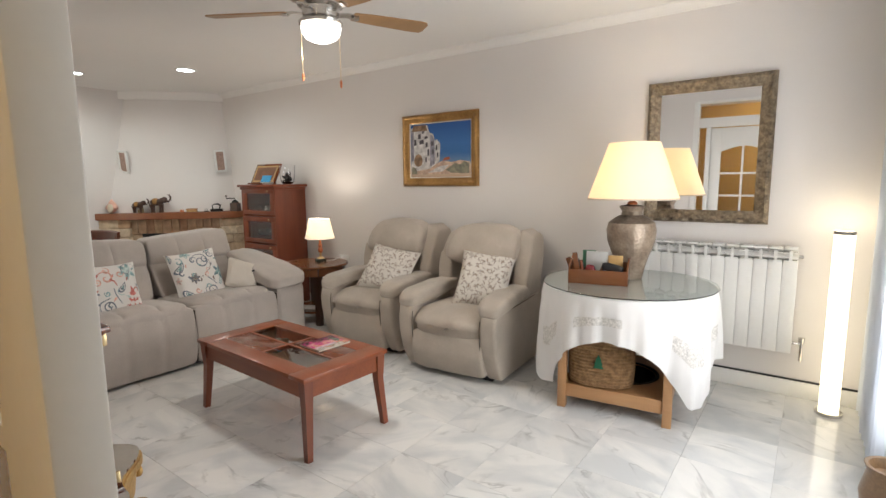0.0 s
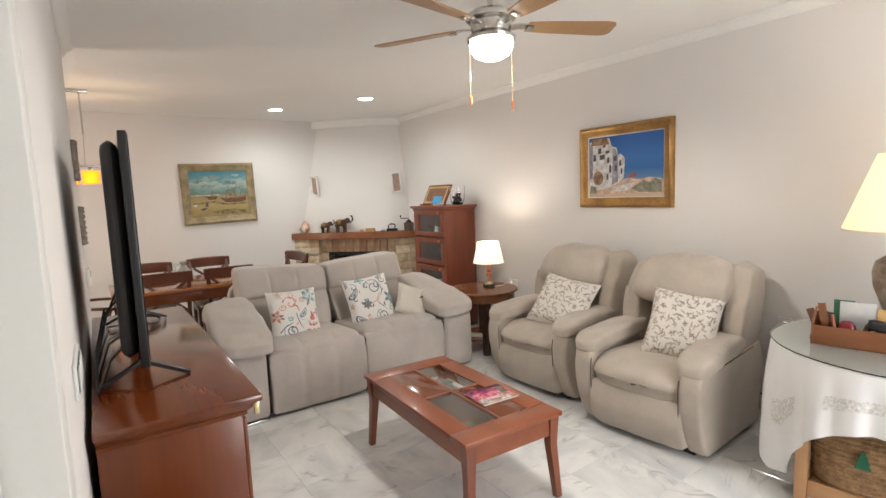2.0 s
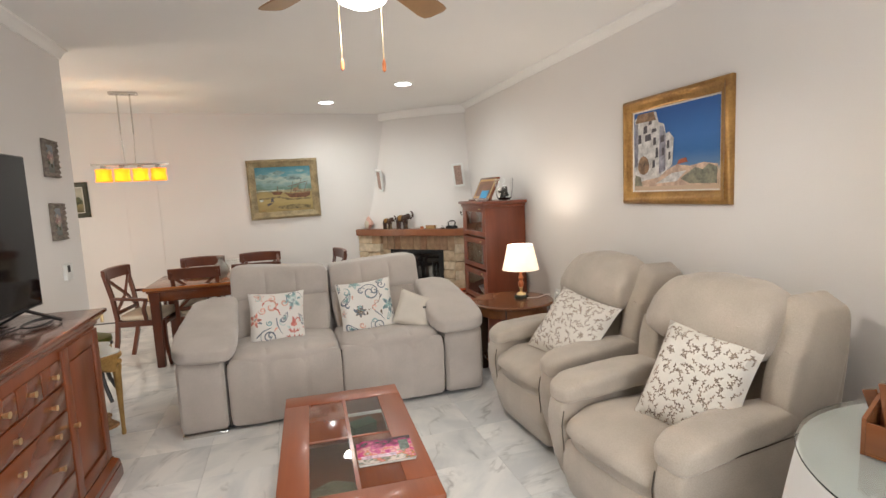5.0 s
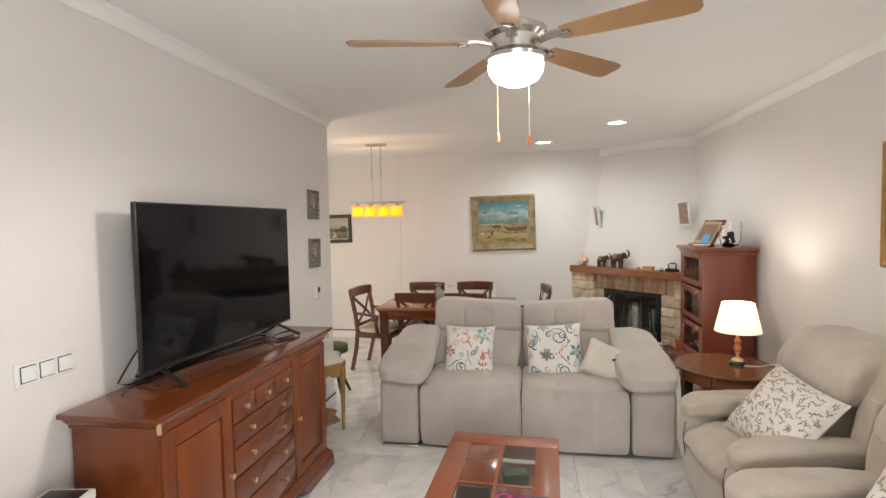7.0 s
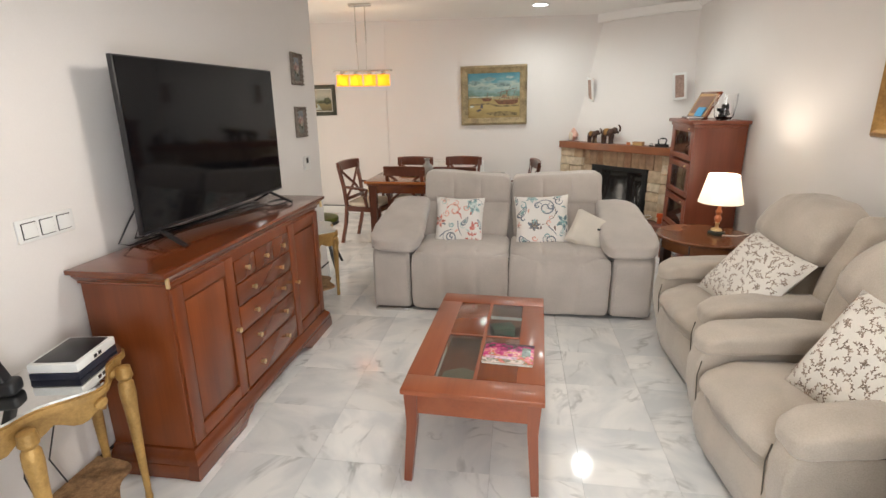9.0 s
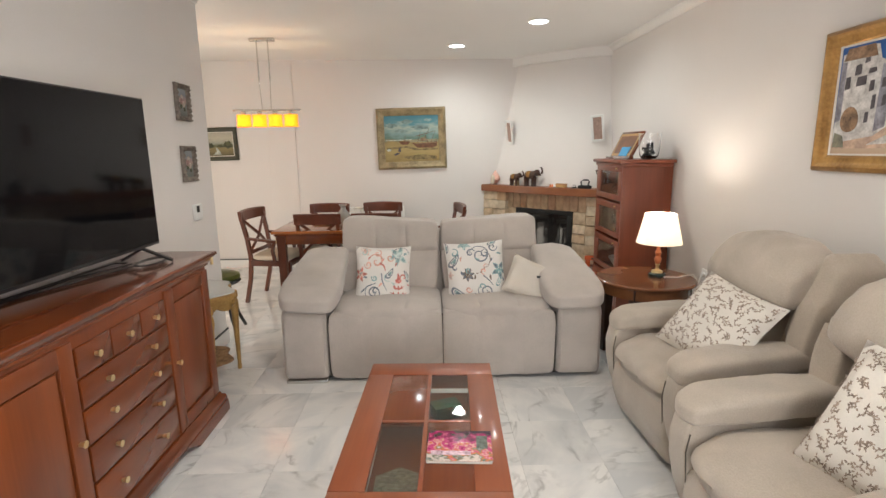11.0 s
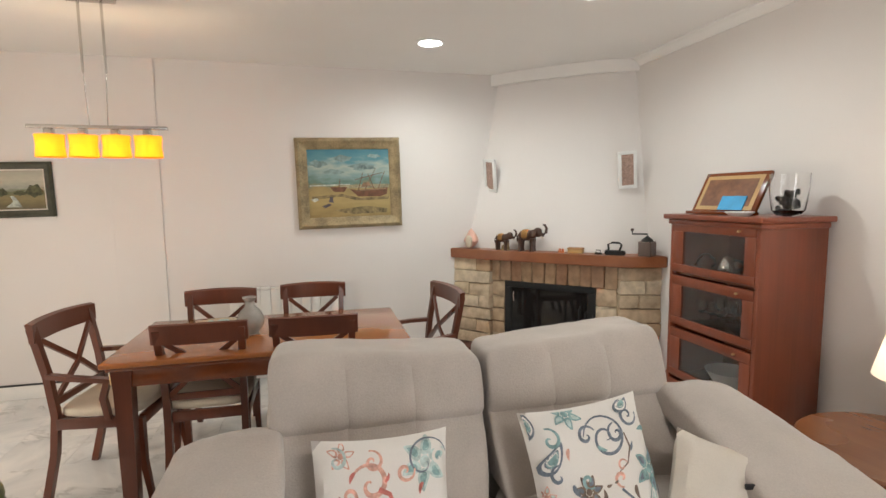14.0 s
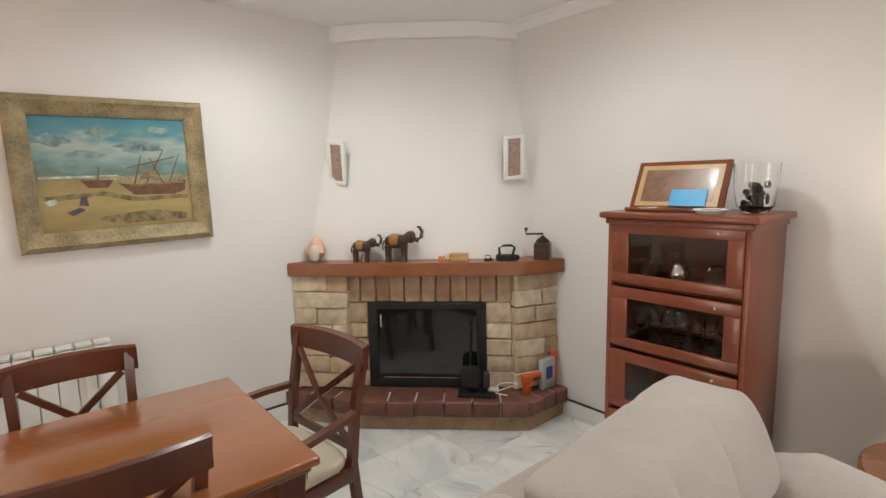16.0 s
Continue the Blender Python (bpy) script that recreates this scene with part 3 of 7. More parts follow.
# coving along the two long walls
for nm, y, s in (("cornice_right", YR, -1), ("cornice_tv", YT, 1)):
    x0, x1 = (XF, XE) if s < 0 else (XW, XE)
    bm = bmesh.new()
    pts = [(0, 0), (0.062, 0), (0.06, 0.012), (0.046, 0.018), (0.03, 0.03), (0.018, 0.046), (0.012, 0.06), (0, 0.062)]
    rows = [[bm.verts.new((x, y + s * u, H - v)) for u, v in pts] for x in (x0, x1)]
    for k in range(len(pts)):
        bm.faces.new((rows[0][k], rows[0][(k + 1) % len(pts)], rows[1][(k + 1) % len(pts)], rows[1][k]))
    for r in rows:
        bm.faces.new(r)
    tagged(part(nm, bm, M_CEIL, None, "white plaster coving under the ceiling"), "", "cornice", kind="structure")


def skirting(name, x0, x1, y0, y1):
    """White marble skirting with a dark slot along its top."""
    ob = tagged(thing(name, "white skirting with a black line along the top", "baseboard"), kind="structure")
    part("board", box(x0, x1, y0, y1, 0.0, 0.105, 0.002), M_TRIM, ob)
    part("strip", box(x0, x1, y0 + 0.003 * (y1 - y0 < 0.1), y1 - 0.003 * (y1 - y0 < 0.1), 0.1065, 0.117), M_BLACKLINE, ob, "black line")


skirting("baseboard_right", -5.9, XE, YR - 0.016, YR)
skirting("baseboard_tv", XW, -1.2, YT, YT + 0.016)
skirting("baseboard_far", XF, XF + 0.016, YD, -0.03)
skirting("baseboard_far_right", XF, XF + 0.016, 0.34, 2.66)
skirting("baseboard_end", XW - 0.016, XW, YD, YT)

# double door between hall and room: fixed leaf shut, second leaf open into the hall
door = tagged(thing("door_1", "white panelled double door with glass panes, one leaf open", "door", (0, YT - 0.03, 0)), kind="structure")
bm = box(-1.2, -1.13, -0.05, 0.033, 0, 2.42, 0.004)
box(0.36, 0.46, -0.05, 0.045, 0, 2.42, 0.004, bm=bm)
box(-1.13, 0.36, -0.05, 0.04, 2.08, 2.2, 0.004, bm=bm)
box(-1.13, 0.36, -0.05, 0.04, 2.38, 2.42, 0.003, bm=bm)
box(-1.04, -0.99, -0.05, 0.04, 0, 2.08, 0.003, bm=bm)
part("frame", bm, M_TRIM, door, "white lacquered frame")
part("transom_pane", box(-1.13, 0.36, -0.004, 0.004, 2.2, 2.38), M_PANE, door, "clear transom glass")
part("sidelight_pane", box(-1.13, -1.04, -0.004, 0.004, 0.0, 2.08), M_PANE, door, "clear side glass")


def door_leaf(parent, w):
    """Leaf in local x from 0 to w, with two columns of panes under an arch."""
    leaf = part("leaf", box(0, 0.12, -0.02, 0.02, 0, 2.07, 0.003), M_TRIM, parent, "white lacquered door leaf")
    bm = box(w - 0.12, w, -0.02, 0.02, 0, 2.07, 0.003)
    box(0.12, w - 0.12, -0.018, 0.018, 0, 0.9, 0.003, bm=bm)
    part("stile", bm, M_TRIM, leaf)
    arch = [(0.12, 2.07), (0.12, 1.76)] + [(0.12 + (w - 0.24) * k / 10, 1.76 + 0.07 * math.sin(math.pi * k / 10)) for k in range(1, 10)] + [(w - 0.12, 1.76), (w - 0.12, 2.07)]
    part("top_rail", plate(arch, -0.018, 0.036), M_TRIM, leaf)
    bm = box(w / 2 - 0.012, w / 2 + 0.012, -0.012, 0.012, 0.9, 1.83)
    for z in (1.19, 1.48):
        box(0.12, w - 0.12, -0.0115, 0.0115, z - 0.012, z + 0.012, bm=bm)
    part("glazing_bar", bm, M_TRIM, leaf)
    for i in range(2):
        for z in (0.9, 1.19, 1.48):
            x = 0.12 + i * (w / 2 - 0.12)
            part("pane", box(x, x + w / 2 - 0.12, -0.003, 0.003, z, z + (0.29 if z < 1.4 else 0.34)), M_FROST, leaf, "textured glass pane")
    bm = box(0.05, w - 0.05, 0.018, 0.024, 0.12, 0.78, 0.004)
    part("panel", bm, M_TRIM, leaf, "raised lower panel")
    return leaf


door_leaf(door, 0.745).location = (-0.988, -0.052, 0)
two = door_leaf(door, 0.6)
two.matrix_basis = pose(0.355, -0.03, 0, 0, 0, -96)
part("door_handle", tube([(-0.54, -0.0, 1.02), (-0.54, -0.06, 1.02), (-0.42, -0.065, 1.02)], 0.009), M_BRASS, two, "brass lever handle")

# curtain by the terrace door
bm = bmesh.new()
rows = []
for z in (0.03, 0.6, 1.2, 1.8, 2.38):
    rows.append([bm.verts.new((0.5 + 0.035 * math.sin(k * 1.25) * (1 + 0.15 * math.sin(z * 2 + k)), 2.95 + 1.0 * k / 60, z)) for k in range(61)])
for a, b in zip(rows, rows[1:]):
    for k in range(60):
        bm.faces.new((a[k], a[k + 1], b[k + 1], b[k]))
cur = thing("curtain", "sheer bluish white curtain gathered beside the terrace door", "curtain", (0, 0, 0))
part("fabric", bm, M_CURTAIN, cur)
part("rail", tube([(0.5, 0.6, 2.4), (0.5, 3.98, 2.4)], 0.014), M_TRIM, cur, "white curtain rail")

# ---- fireplace corner ----
C = Vector((XF, YR))


def uv(u, n):
    return (C.x + 0.7071 * (u + n), C.y + 0.7071 * (u - n))


fire = thing("fireplace", "corner fireplace of pale sandstone and brick with timber mantel", "fireplace")
BODY = [(XF, 2.72), uv(-0.57, 0.965), uv(0.52, 0.95), (-5.96, YR), (XF, YR)]
HEARTH = [(XF, 2.62), uv(-0.48, 1.15), uv(0.6, 1.13), (-5.87, YR), (XF, YR)]
part("core", prism([(XF + 0.002, 2.77), uv(-0.6, 0.86), uv(0.5, 0.88), (-6.01, YR - 0.002), (XF + 0.002, YR - 0.002)], 0.0, 0.97), M_MORTAR, fire, "mortar behind the stones", smooth=False)
hp = [(XF + 0.002, 2.645), uv(-0.48, 1.125), uv(0.6, 1.105), (-5.895, YR - 0.002), (XF + 0.002, YR - 0.002)]
part("hearth_base", prism(hp, 0.0, 0.095, 0.006), plain("hearth_stone", (0.36, 0.24, 0.15), 0.85, 0, 0.25, 9, 60, 0.4), fire, "rough sandstone base course")
part("hearth_bed", prism([(x * 0.999 + XF * 0.001, y) for x, y in hp], 0.0955, 0.19), plain("pale_grout", (0.5, 0.45, 0.38), 0.9), fire)


def run_of(a, b, z0, z1, depth, lengths, material, name, parent, gap=0.008, rough=0.004, seed=1):
    """Pieces in a row from plan point a to b, each its own block."""
    rnd = random.Random(seed)
    a, b = Vector(a), Vector(b)
    d = (b - a)
    total = d.length
    d.normalize()
    nrm = Vector((d.y, -d.x))
    x = 0
    for ln in lengths:
        ln = ln * total / sum(lengths)
        out = rnd.uniform(0, 0.012)
        bm = box(gap / 2, ln - gap / 2, -depth, out, z0 + gap / 2, z1 - gap / 2, 0.007, 1)
        for v in bm.verts:
            v.co += Vector((rnd.uniform(-1, 1), rnd.uniform(-1, 1), rnd.uniform(-1, 1))) * rough
        ob = part(name, bm, material, parent)
        o = a + d * x
        ob.matrix_basis = Matrix(((d.x, nrm.x, 0, o.x), (d.y, nrm.y, 0, o.y), (0, 0, 1, 0), (0, 0, 0, 1)))
        x += ln


P0, P1, P2, P3 = [Vector(p) for p in BODY[:4]]
# hearth tiles with upright fronts
for k, (a, b, m) in enumerate(((HEARTH[0], HEARTH[1], 3), (HEARTH[1], HEARTH[2], 6), (HEARTH[2], HEARTH[3], 3))):
    run_of(a, b, 0.095, 0.2, 0.2, [1] * m, M_BROWNTILE, "hearth_tile", fire, 0.009, 0.002, 40 + k)
part("hearth_top", prism([(XF + 0.003, 2.7), uv(-0.5, 0.99), uv(0.5, 0.97), (-6.0, YR - 0.003), (XF + 0.003, YR - 0.003)], 0.12, 0.196), plain("hearth_clay", (0.15, 0.065, 0.045), 0.5, 0, 0.25, 12), fire)
rows_z = [0.2 + 0.77 * k / 7 for k in range(8)]
rnd = random.Random(5)
mid_a, mid_b = Vector(uv(-0.45, 0.9)), Vector(uv(0.33, 0.9))
pl, pr = Vector(uv(-0.6, 0.905)), Vector(uv(0.5, 0.905))
for k in range(7):
    z0, z1 = rows_z[k], rows_z[k + 1]
    run_of(P0, P1, z0, z1, 0.12, [[1], [1.6, 1], [1], [2.4, 1], [1, 1.4], [1], [1.7, 1]][k], M_STONE, "stone", fire, 0.005, 0.006, 100 + k)
    run_of(P2, P3, z0, z1, 0.12, [[1], [1], [2.2, 1], [1], [1, 1.2], [1.6, 1], [1]][k], M_STONE, "stone", fire, 0.005, 0.006, 200 + k)
    if k < 5:
        run_of(pl, mid_a, z0, z1 + 0.03 * (k == 4), 0.1, [1], M_STONE, "stone", fire, 0.005, 0.005, 300 + k)
        run_of(mid_b, pr, z0, z1 + 0.03 * (k == 4), 0.1, [1], M_STONE, "stone", fire, 0.005, 0.005, 400 + k)
run_of(pl, pr, rows_z[5] + 0.03, 0.97, 0.1, [1, 1.05, 0.9, 1, 1.1, 0.95, 1, 1, 0.9, 1.05, 1], M_BRICK, "brick", fire, 0.006, 0.004, 500)
MAN = [(XF, 2.68), uv(-0.59, 1.01), uv(0.56, 1.0), (-5.9, YR), (XF, YR)]
part("mantel", prism([(x + (0.002 if x < -7.09 else 0), y - (0.002 if y > 4.04 else 0)) for x, y in MAN], 0.97, 1.055, 0.006), wood("mantel_oak", (0.32, 0.115, 0.045), (0.19, 0.06, 0.024), 0.4, 0), fire, "reddish brown timber mantel shelf")
# plaster hood, tapering to the ceiling
lo = [(XF, 2.84), uv(-0.49, 0.85), uv(0.41, 0.83), (-6.11, YR)]
hi = [(XF, 3.14), uv(-0.4, 0.69), uv(0.26, 0.64), (-6.36, YR)]
bm = bmesh.new()
layers = []
for f in (0, 0.25, 0.5, 0.75, 1):
    g = f ** 0.85
    layers.append([bm.verts.new((a[0] + (b[0] - a[0]) * g, a[1] + (b[1] - a[1]) * g, 1.055 + f * 1.445)) for a, b in zip(lo, hi)] + [bm.verts.new((XF + 0.001, YR - 0.001, 1.055 + f * 1.445))])
for a, b in zip(layers, layers[1:]):
    for k in range(5):
        bm.faces.new((a[k], a[(k + 1) % 5], b[(k + 1) % 5], b[k]))
bm.faces.new(layers[-1])
bm.faces.new(layers[0])
bmesh.ops.bevel(bm, geom=[e for e in bm.edges if e.calc_face_angle(0) > 0.3 and abs(e.verts[0].co.z - e.verts[1].co.z) > 0.1 and min(e.verts[0].co.x - XF, YR - e.verts[0].co.y) > 0.05], offset=0.03, segments=3, affect="EDGES")
part("hood", bm, M_WALL, fire, "tapering white plaster chimney hood")
band = [(XF, 3.07), uv(-0.41, 0.73), uv(0.28, 0.68), (-6.31, YR), (XF, YR)]
part("hood_cornice", prism([(x + (0.002 if x < -7.09 else 0), y - (0.002 if y > 4.04 else 0)) for x, y in band], 2.5, H - 0.001, 0.004), M_CEIL, fire, "flat white plaster band at the ceiling")
# fire door
fo = thing("fire_insert", "black steel fireplace insert with glass door", "stove", (*uv(-0.06, 0.905), 0.2), 45)
part("frame", box(-0.39, 0.39, -0.012, 0.06, 0.0, 0.05, 0.004, bm=box(-0.39, 0.39, -0.012, 0.06, 0.535, 0.585, 0.004, bm=box(-0.39, -0.33, -0.012, 0.06, 0.05, 0.535, 0.004, bm=box(0.33, 0.39, -0.012, 0.06, 0.05, 0.535, 0.004)))), M_IRON, fo, "black steel frame")
part("glass_door", box(-0.33, 0.33, 0.0, 0.012, 0.05, 0.535), M_FIREGLASS, fo, "dark reflective glass")
part("trim", box(-0.3, 0.3, -0.006, 0.0, 0.06, 0.068), M_CHROME, fo, "thin steel lower trim")
part("handle", tube([(-0.3, -0.02, 0.5), (-0.3, -0.03, 0.47), (-0.3, -0.02, 0.42)], 0.006), M_CHROME, fo)


def hood_vent(at, turn, lean, roll):
    v = thing("air_vent", "white framed vent grille on the chimney hood", "vent", at, turn, "hood vents")
    tilt = pose(0, 0, 0, lean, roll, 0)
    bm = box(-0.07, 0.07, -0.012, 0.012, 0, 0.025, 0.003)
    box(-0.07, 0.07, -0.012, 0.012, 0.265, 0.29, 0.003, bm=bm)
    box(-0.07, -0.045, -0.012, 0.012, 0.025, 0.265, 0.003, bm=bm)
    box(0.045, 0.07, -0.012, 0.012, 0.025, 0.265, 0.003, bm=bm)
    bm.transform(tilt)
    part("frame", bm, M_WHITE, v)
    bm = box(-0.045, 0.045, -0.004, 0.006, 0.025, 0.265)
    bm.transform(tilt)
    part("grille", bm, M_VENT, v, "brown mesh grille")


hood_vent((-6.21, 3.9, 1.57), 68, 11, -5)
hood_vent((-7.015, 3.046, 1.56), 22, 11, 7)

# things on the mantel
MZ = 1.055


def on_mantel(u, n):
    return (*uv(u, n), MZ)


def elephant(name_at, s):
    e = thing("elephant_figurine", "carved dark wooden elephant with gold cloth and raised trunk", "figurine", name_at, 45, "carved elephants")
    bm = soft(0.145 * s, 0.078 * s, 0.085 * s, (0, 0, 0.122 * s), 2.5, 7)
    soft(0.066 * s, 0.06 * s, 0.075 * s, (0.085 * s, 0, 0.148 * s), 2.3, 7, bm=bm)
    for x in (-0.05, 0.045):
        for y in (-0.022, 0.022):
            lathe([(0.0, 0), (0.019 * s, 0), (0.015 * s, 0.02 * s), (0.017 * s, 0.06 * s), (0.021 * s, 0.1 * s), (0, 0.105 * s)], 10, bm, (x * s, y * s, 0))
    tube([(0.105 * s, 0, 0.14 * s), (0.13 * s, 0, 0.128 * s), (0.15 * s, 0, 0.145 * s), (0.155 * s, 0, 0.18 * s), (0.142 * s, 0, 0.205 * s), (0.126 * s, 0, 0.208 * s)], 0.017 * s, 8, bm, 0.007 * s)
    for y in (-1, 1):
        soft(0.042 * s, 0.012 * s, 0.062 * s, (0.064 * s, y * 0.036 * s, 0.142 * s), 2.5, 5, bm=bm)
    tube([(-0.072 * s, 0, 0.13 * s), (-0.085 * s, 0, 0.1 * s), (-0.083 * s, 0, 0.07 * s)], 0.005 * s, 6, bm)
    part("body", bm, M_DARKWOOD, e)
    bm = soft(0.07 * s, 0.086 * s, 0.08 * s, (-0.012 * s, 0, 0.13 * s), 3, 7)
    part("saddle_cloth", bm, M_GOLD, e, "gold painted cloth")
    part("tusk", tube([(0.115 * s, -0.02 * s, 0.115 * s), (0.14 * s, -0.024 * s, 0.105 * s)], 0.004 * s, 6), M_CREAM, e)


elephant(on_mantel(-0.47, 0.925), 0.84)
elephant(on_mantel(-0.24, 0.925), 1.08)
sh = thing("conch_shell", "pink and white conch shell on the mantel", "shell", on_mantel(-0.78, 0.91), 20)
bm = lathe([(0, 0), (0.03, 0.02), (0.055, 0.055), (0.045, 0.085), (0.03, 0.11), (0.018, 0.13), (0, 0.15)], 12)
for v in bm.verts:
    a = math.atan2(v.co.y, v.co.x)
    v.co.x *= 1 + 0.25 * math.sin(3 * a + v.co.z * 60)
    v.co.y *= 0.8
bmesh.ops.scale(bm, vec=(1.35, 1.35, 1.2), verts=bm.verts[:])
part("shell", bm, M_PINK, sh)
part("lip", soft(0.075, 0.04, 0.11, (0.03, -0.05, 0.065), 2.5, 6), M_CREAM, sh)
ir = thing("flat_iron", "antique black cast iron flat iron on the mantel", "iron", on_mantel(0.47, 0.9), 45)
part("sole", prism([(-0.07, -0.04), (0.03, -0.04), (0.085, 0), (0.03, 0.04), (-0.07, 0.04)], 0.0, 0.035, 0.006), M_IRON, ir)
part("handle", tube([(-0.045, 0, 0.03), (-0.05, 0, 0.08), (-0.02, 0, 0.095), (0.03, 0, 0.095), (0.05, 0, 0.08), (0.035, 0, 0.03)], 0.008), M_IRON, ir)
ir2 = thing("small_iron", "tiny cast iron flat iron ornament", "iron", on_mantel(0.35, 0.92), 45)
part("sole", prism([(-0.025, -0.015), (0.012, -0.015), (0.03, 0), (0.012, 0.015), (-0.025, 0.015)], 0.0, 0.014, 0.002), M_IRON, ir2)
part("handle", tube([(-0.018, 0, 0.012), (-0.018, 0, 0.034), (0.015, 0, 0.034), (0.015, 0, 0.012)], 0.0035), M_IRON, ir2)
gr = thing("coffee_grinder", "old black wooden coffee grinder with crank", "grinder", (-5.99, 3.93, MZ), 30)
part("box", prism([(-0.05, -0.05), (0.05, -0.05), (0.05, 0.05), (-0.05, 0.05)], 0.0, 0.11, 0.005), M_DARKWOOD, gr)
part("dome", lathe([(0.045, 0.11), (0.04, 0.125), (0.02, 0.14), (0.008, 0.15), (0, 0.15)], 14), M_IRON, gr, "dark metal dome")
part("crank", tube([(0, 0, 0.14), (0, 0, 0.165), (-0.1, -0.04, 0.165), (-0.1, -0.04, 0.19)], 0.006), M_IRON, gr)
part("knob", lathe([(0, 0.185), (0.012, 0.19), (0.012, 0.205), (0, 0.21)], 10, at=(-0.1, -0.04, 0)), M_DARKWOOD, gr)
bx = thing("trinket_box", "small yellow wooden trinket box", "box", on_mantel(0.16, 0.88), 45)
part("base", box(-0.06, 0.06, -0.03, 0.03, 0, 0.028, 0.003), M_INLAY, bx)
part("lid", box(-0.062, 0.062, -0.032, 0.032, 0.0285, 0.042, 0.003), M_PALEWOOD, bx)
for k, (u, w) in enumerate(((-0.46, 0.018), (-0.42, 0.016), (0.04, 0.014), (0.065, 0.012))):
    solid("mantel_trinket", lathe([(0, 0), (w, 0), (w * 1.1, 0.012), (w * 0.7, 0.02 + 0.02 * (k < 2)), (w * 0.9, 0.03 + 0.03 * (k == 1)), (0, 0.035 + 0.03 * (k == 1))], 10), M_CORAL if k > 1 else M_OLDGOLD, "tiny ornament on the mantel shelf", "ornament", group="mantel ornaments").location = on_mantel(u, 0.92)

# things on the hearth
ts = thing("fire_tool_set", "black iron fireside tools on a stand", "tools", (*uv(0.27, 1.02), 0.2), 45)
part("base", box(-0.12, 0.12, -0.06, 0.06, 0, 0.015, 0.004), M_IRON, ts)
part("shovel", soft(0.13, 0.02, 0.16, (-0.04, -0.02, 0.12), 3, 5), M_IRON, ts)
for k in range(3):
    part("rod", tube([(-0.04 + 0.05 * k, 0.01, 0.015), (-0.04 + 0.05 * k, 0.01, 0.42 - 0.03 * k), (-0.03 + 0.05 * k, 0.01, 0.44 - 0.03 * k)], 0.006), M_IRON, ts)
part("brush", soft(0.05, 0.05, 0.12, (0.06, -0.01, 0.1), 3, 5), M_BLACK, ts)
cbl = thing("charger_cable", "white charger with coiled cable on the hearth", "cable", (*uv(0.36, 1.0), 0.2), 45)
part("plug", box(-0.02, 0.05, -0.015, 0.015, 0.016, 0.04, 0.004), M_WHITE, cbl)
part("lead", tube([(0.04 + 0.1 * math.sin(k * 0.45) + 0.008 * k, -0.03 + 0.03 * math.cos(k * 0.7), 0.012 + 0.08 * max(0, math.sin(k * 0.3))) for k in range(14)], 0.004, 6), M_WHITE, cbl)
lg = thing("toy_gun", "orange and black plastic tool on the hearth", "tool", (-5.97, 3.83, 0.2), 80)
part("barrel", box(-0.1, 0.1, -0.02, 0.02, 0.07, 0.12, 0.008), M_ORANGE, lg)
part("grip", box(-0.09, -0.04, -0.018, 0.018, 0.0, 0.07, 0.008), M_ORANGE, lg)
part("trigger", box(-0.03, 0.03, -0.022, 0.022, 0.08, 0.1, 0.004), M_BLACK, lg)
pk = thing("firelighter_pack", "grey package with blue label leaning on the stones", "package", (-5.95, 3.93, 0.2), 88)
part("pack", box(-0.06, 0.06, -0.02, 0.02, 0, 0.2, 0.006), plain("grey_pack", (0.4, 0.42, 0.42), 0.5), pk)
part("label", box(-0.03, 0.03, -0.0225, -0.0205, 0.07, 0.15), M_BLUE, pk, "dark blue label")
part("edge", box(0.062, 0.085, -0.018, 0.02, 0, 0.24, 0.004), M_ORANGE, pk, "orange side strip")

# ---- glazed cabinet ----
cab = thing("glazed_cabinet", "reddish wooden cabinet with three glass flap doors", "cabinet", (-5.0, 3.82, 0))
CW, CD, CH = 0.645, 0.42, 1.37
bm = box(-CW / 2, -CW / 2 + 0.022, -CD / 2, CD / 2, 0, CH, 0.002)
box(CW / 2 - 0.022, CW / 2, -CD / 2, CD / 2, 0, CH, 0.002, bm=bm)
part("side_panel", bm, M_CAB, cab)
part("back", box(-CW / 2 + 0.022, CW / 2 - 0.022, CD / 2 - 0.015, CD / 2, 0, CH), M_MAHOGV, cab)
part("plinth", box(-CW / 2 + 0.022, CW / 2 - 0.022, -CD / 2 + 0.006, CD / 2 - 0.016, 0, 0.07), M_CAB, cab)
part("top", box(-CW / 2 - 0.035, CW / 2 + 0.035, -CD / 2 - 0.035, CD / 2 + 0.01, CH, CH + 0.03, 0.008), M_CAB, cab, "moulded top board")
part("cornice", box(-CW / 2 - 0.012, CW / 2 + 0.012, -CD / 2 - 0.012, CD / 2, CH - 0.03, CH - 0.001, 0.006), M_CAB, cab)
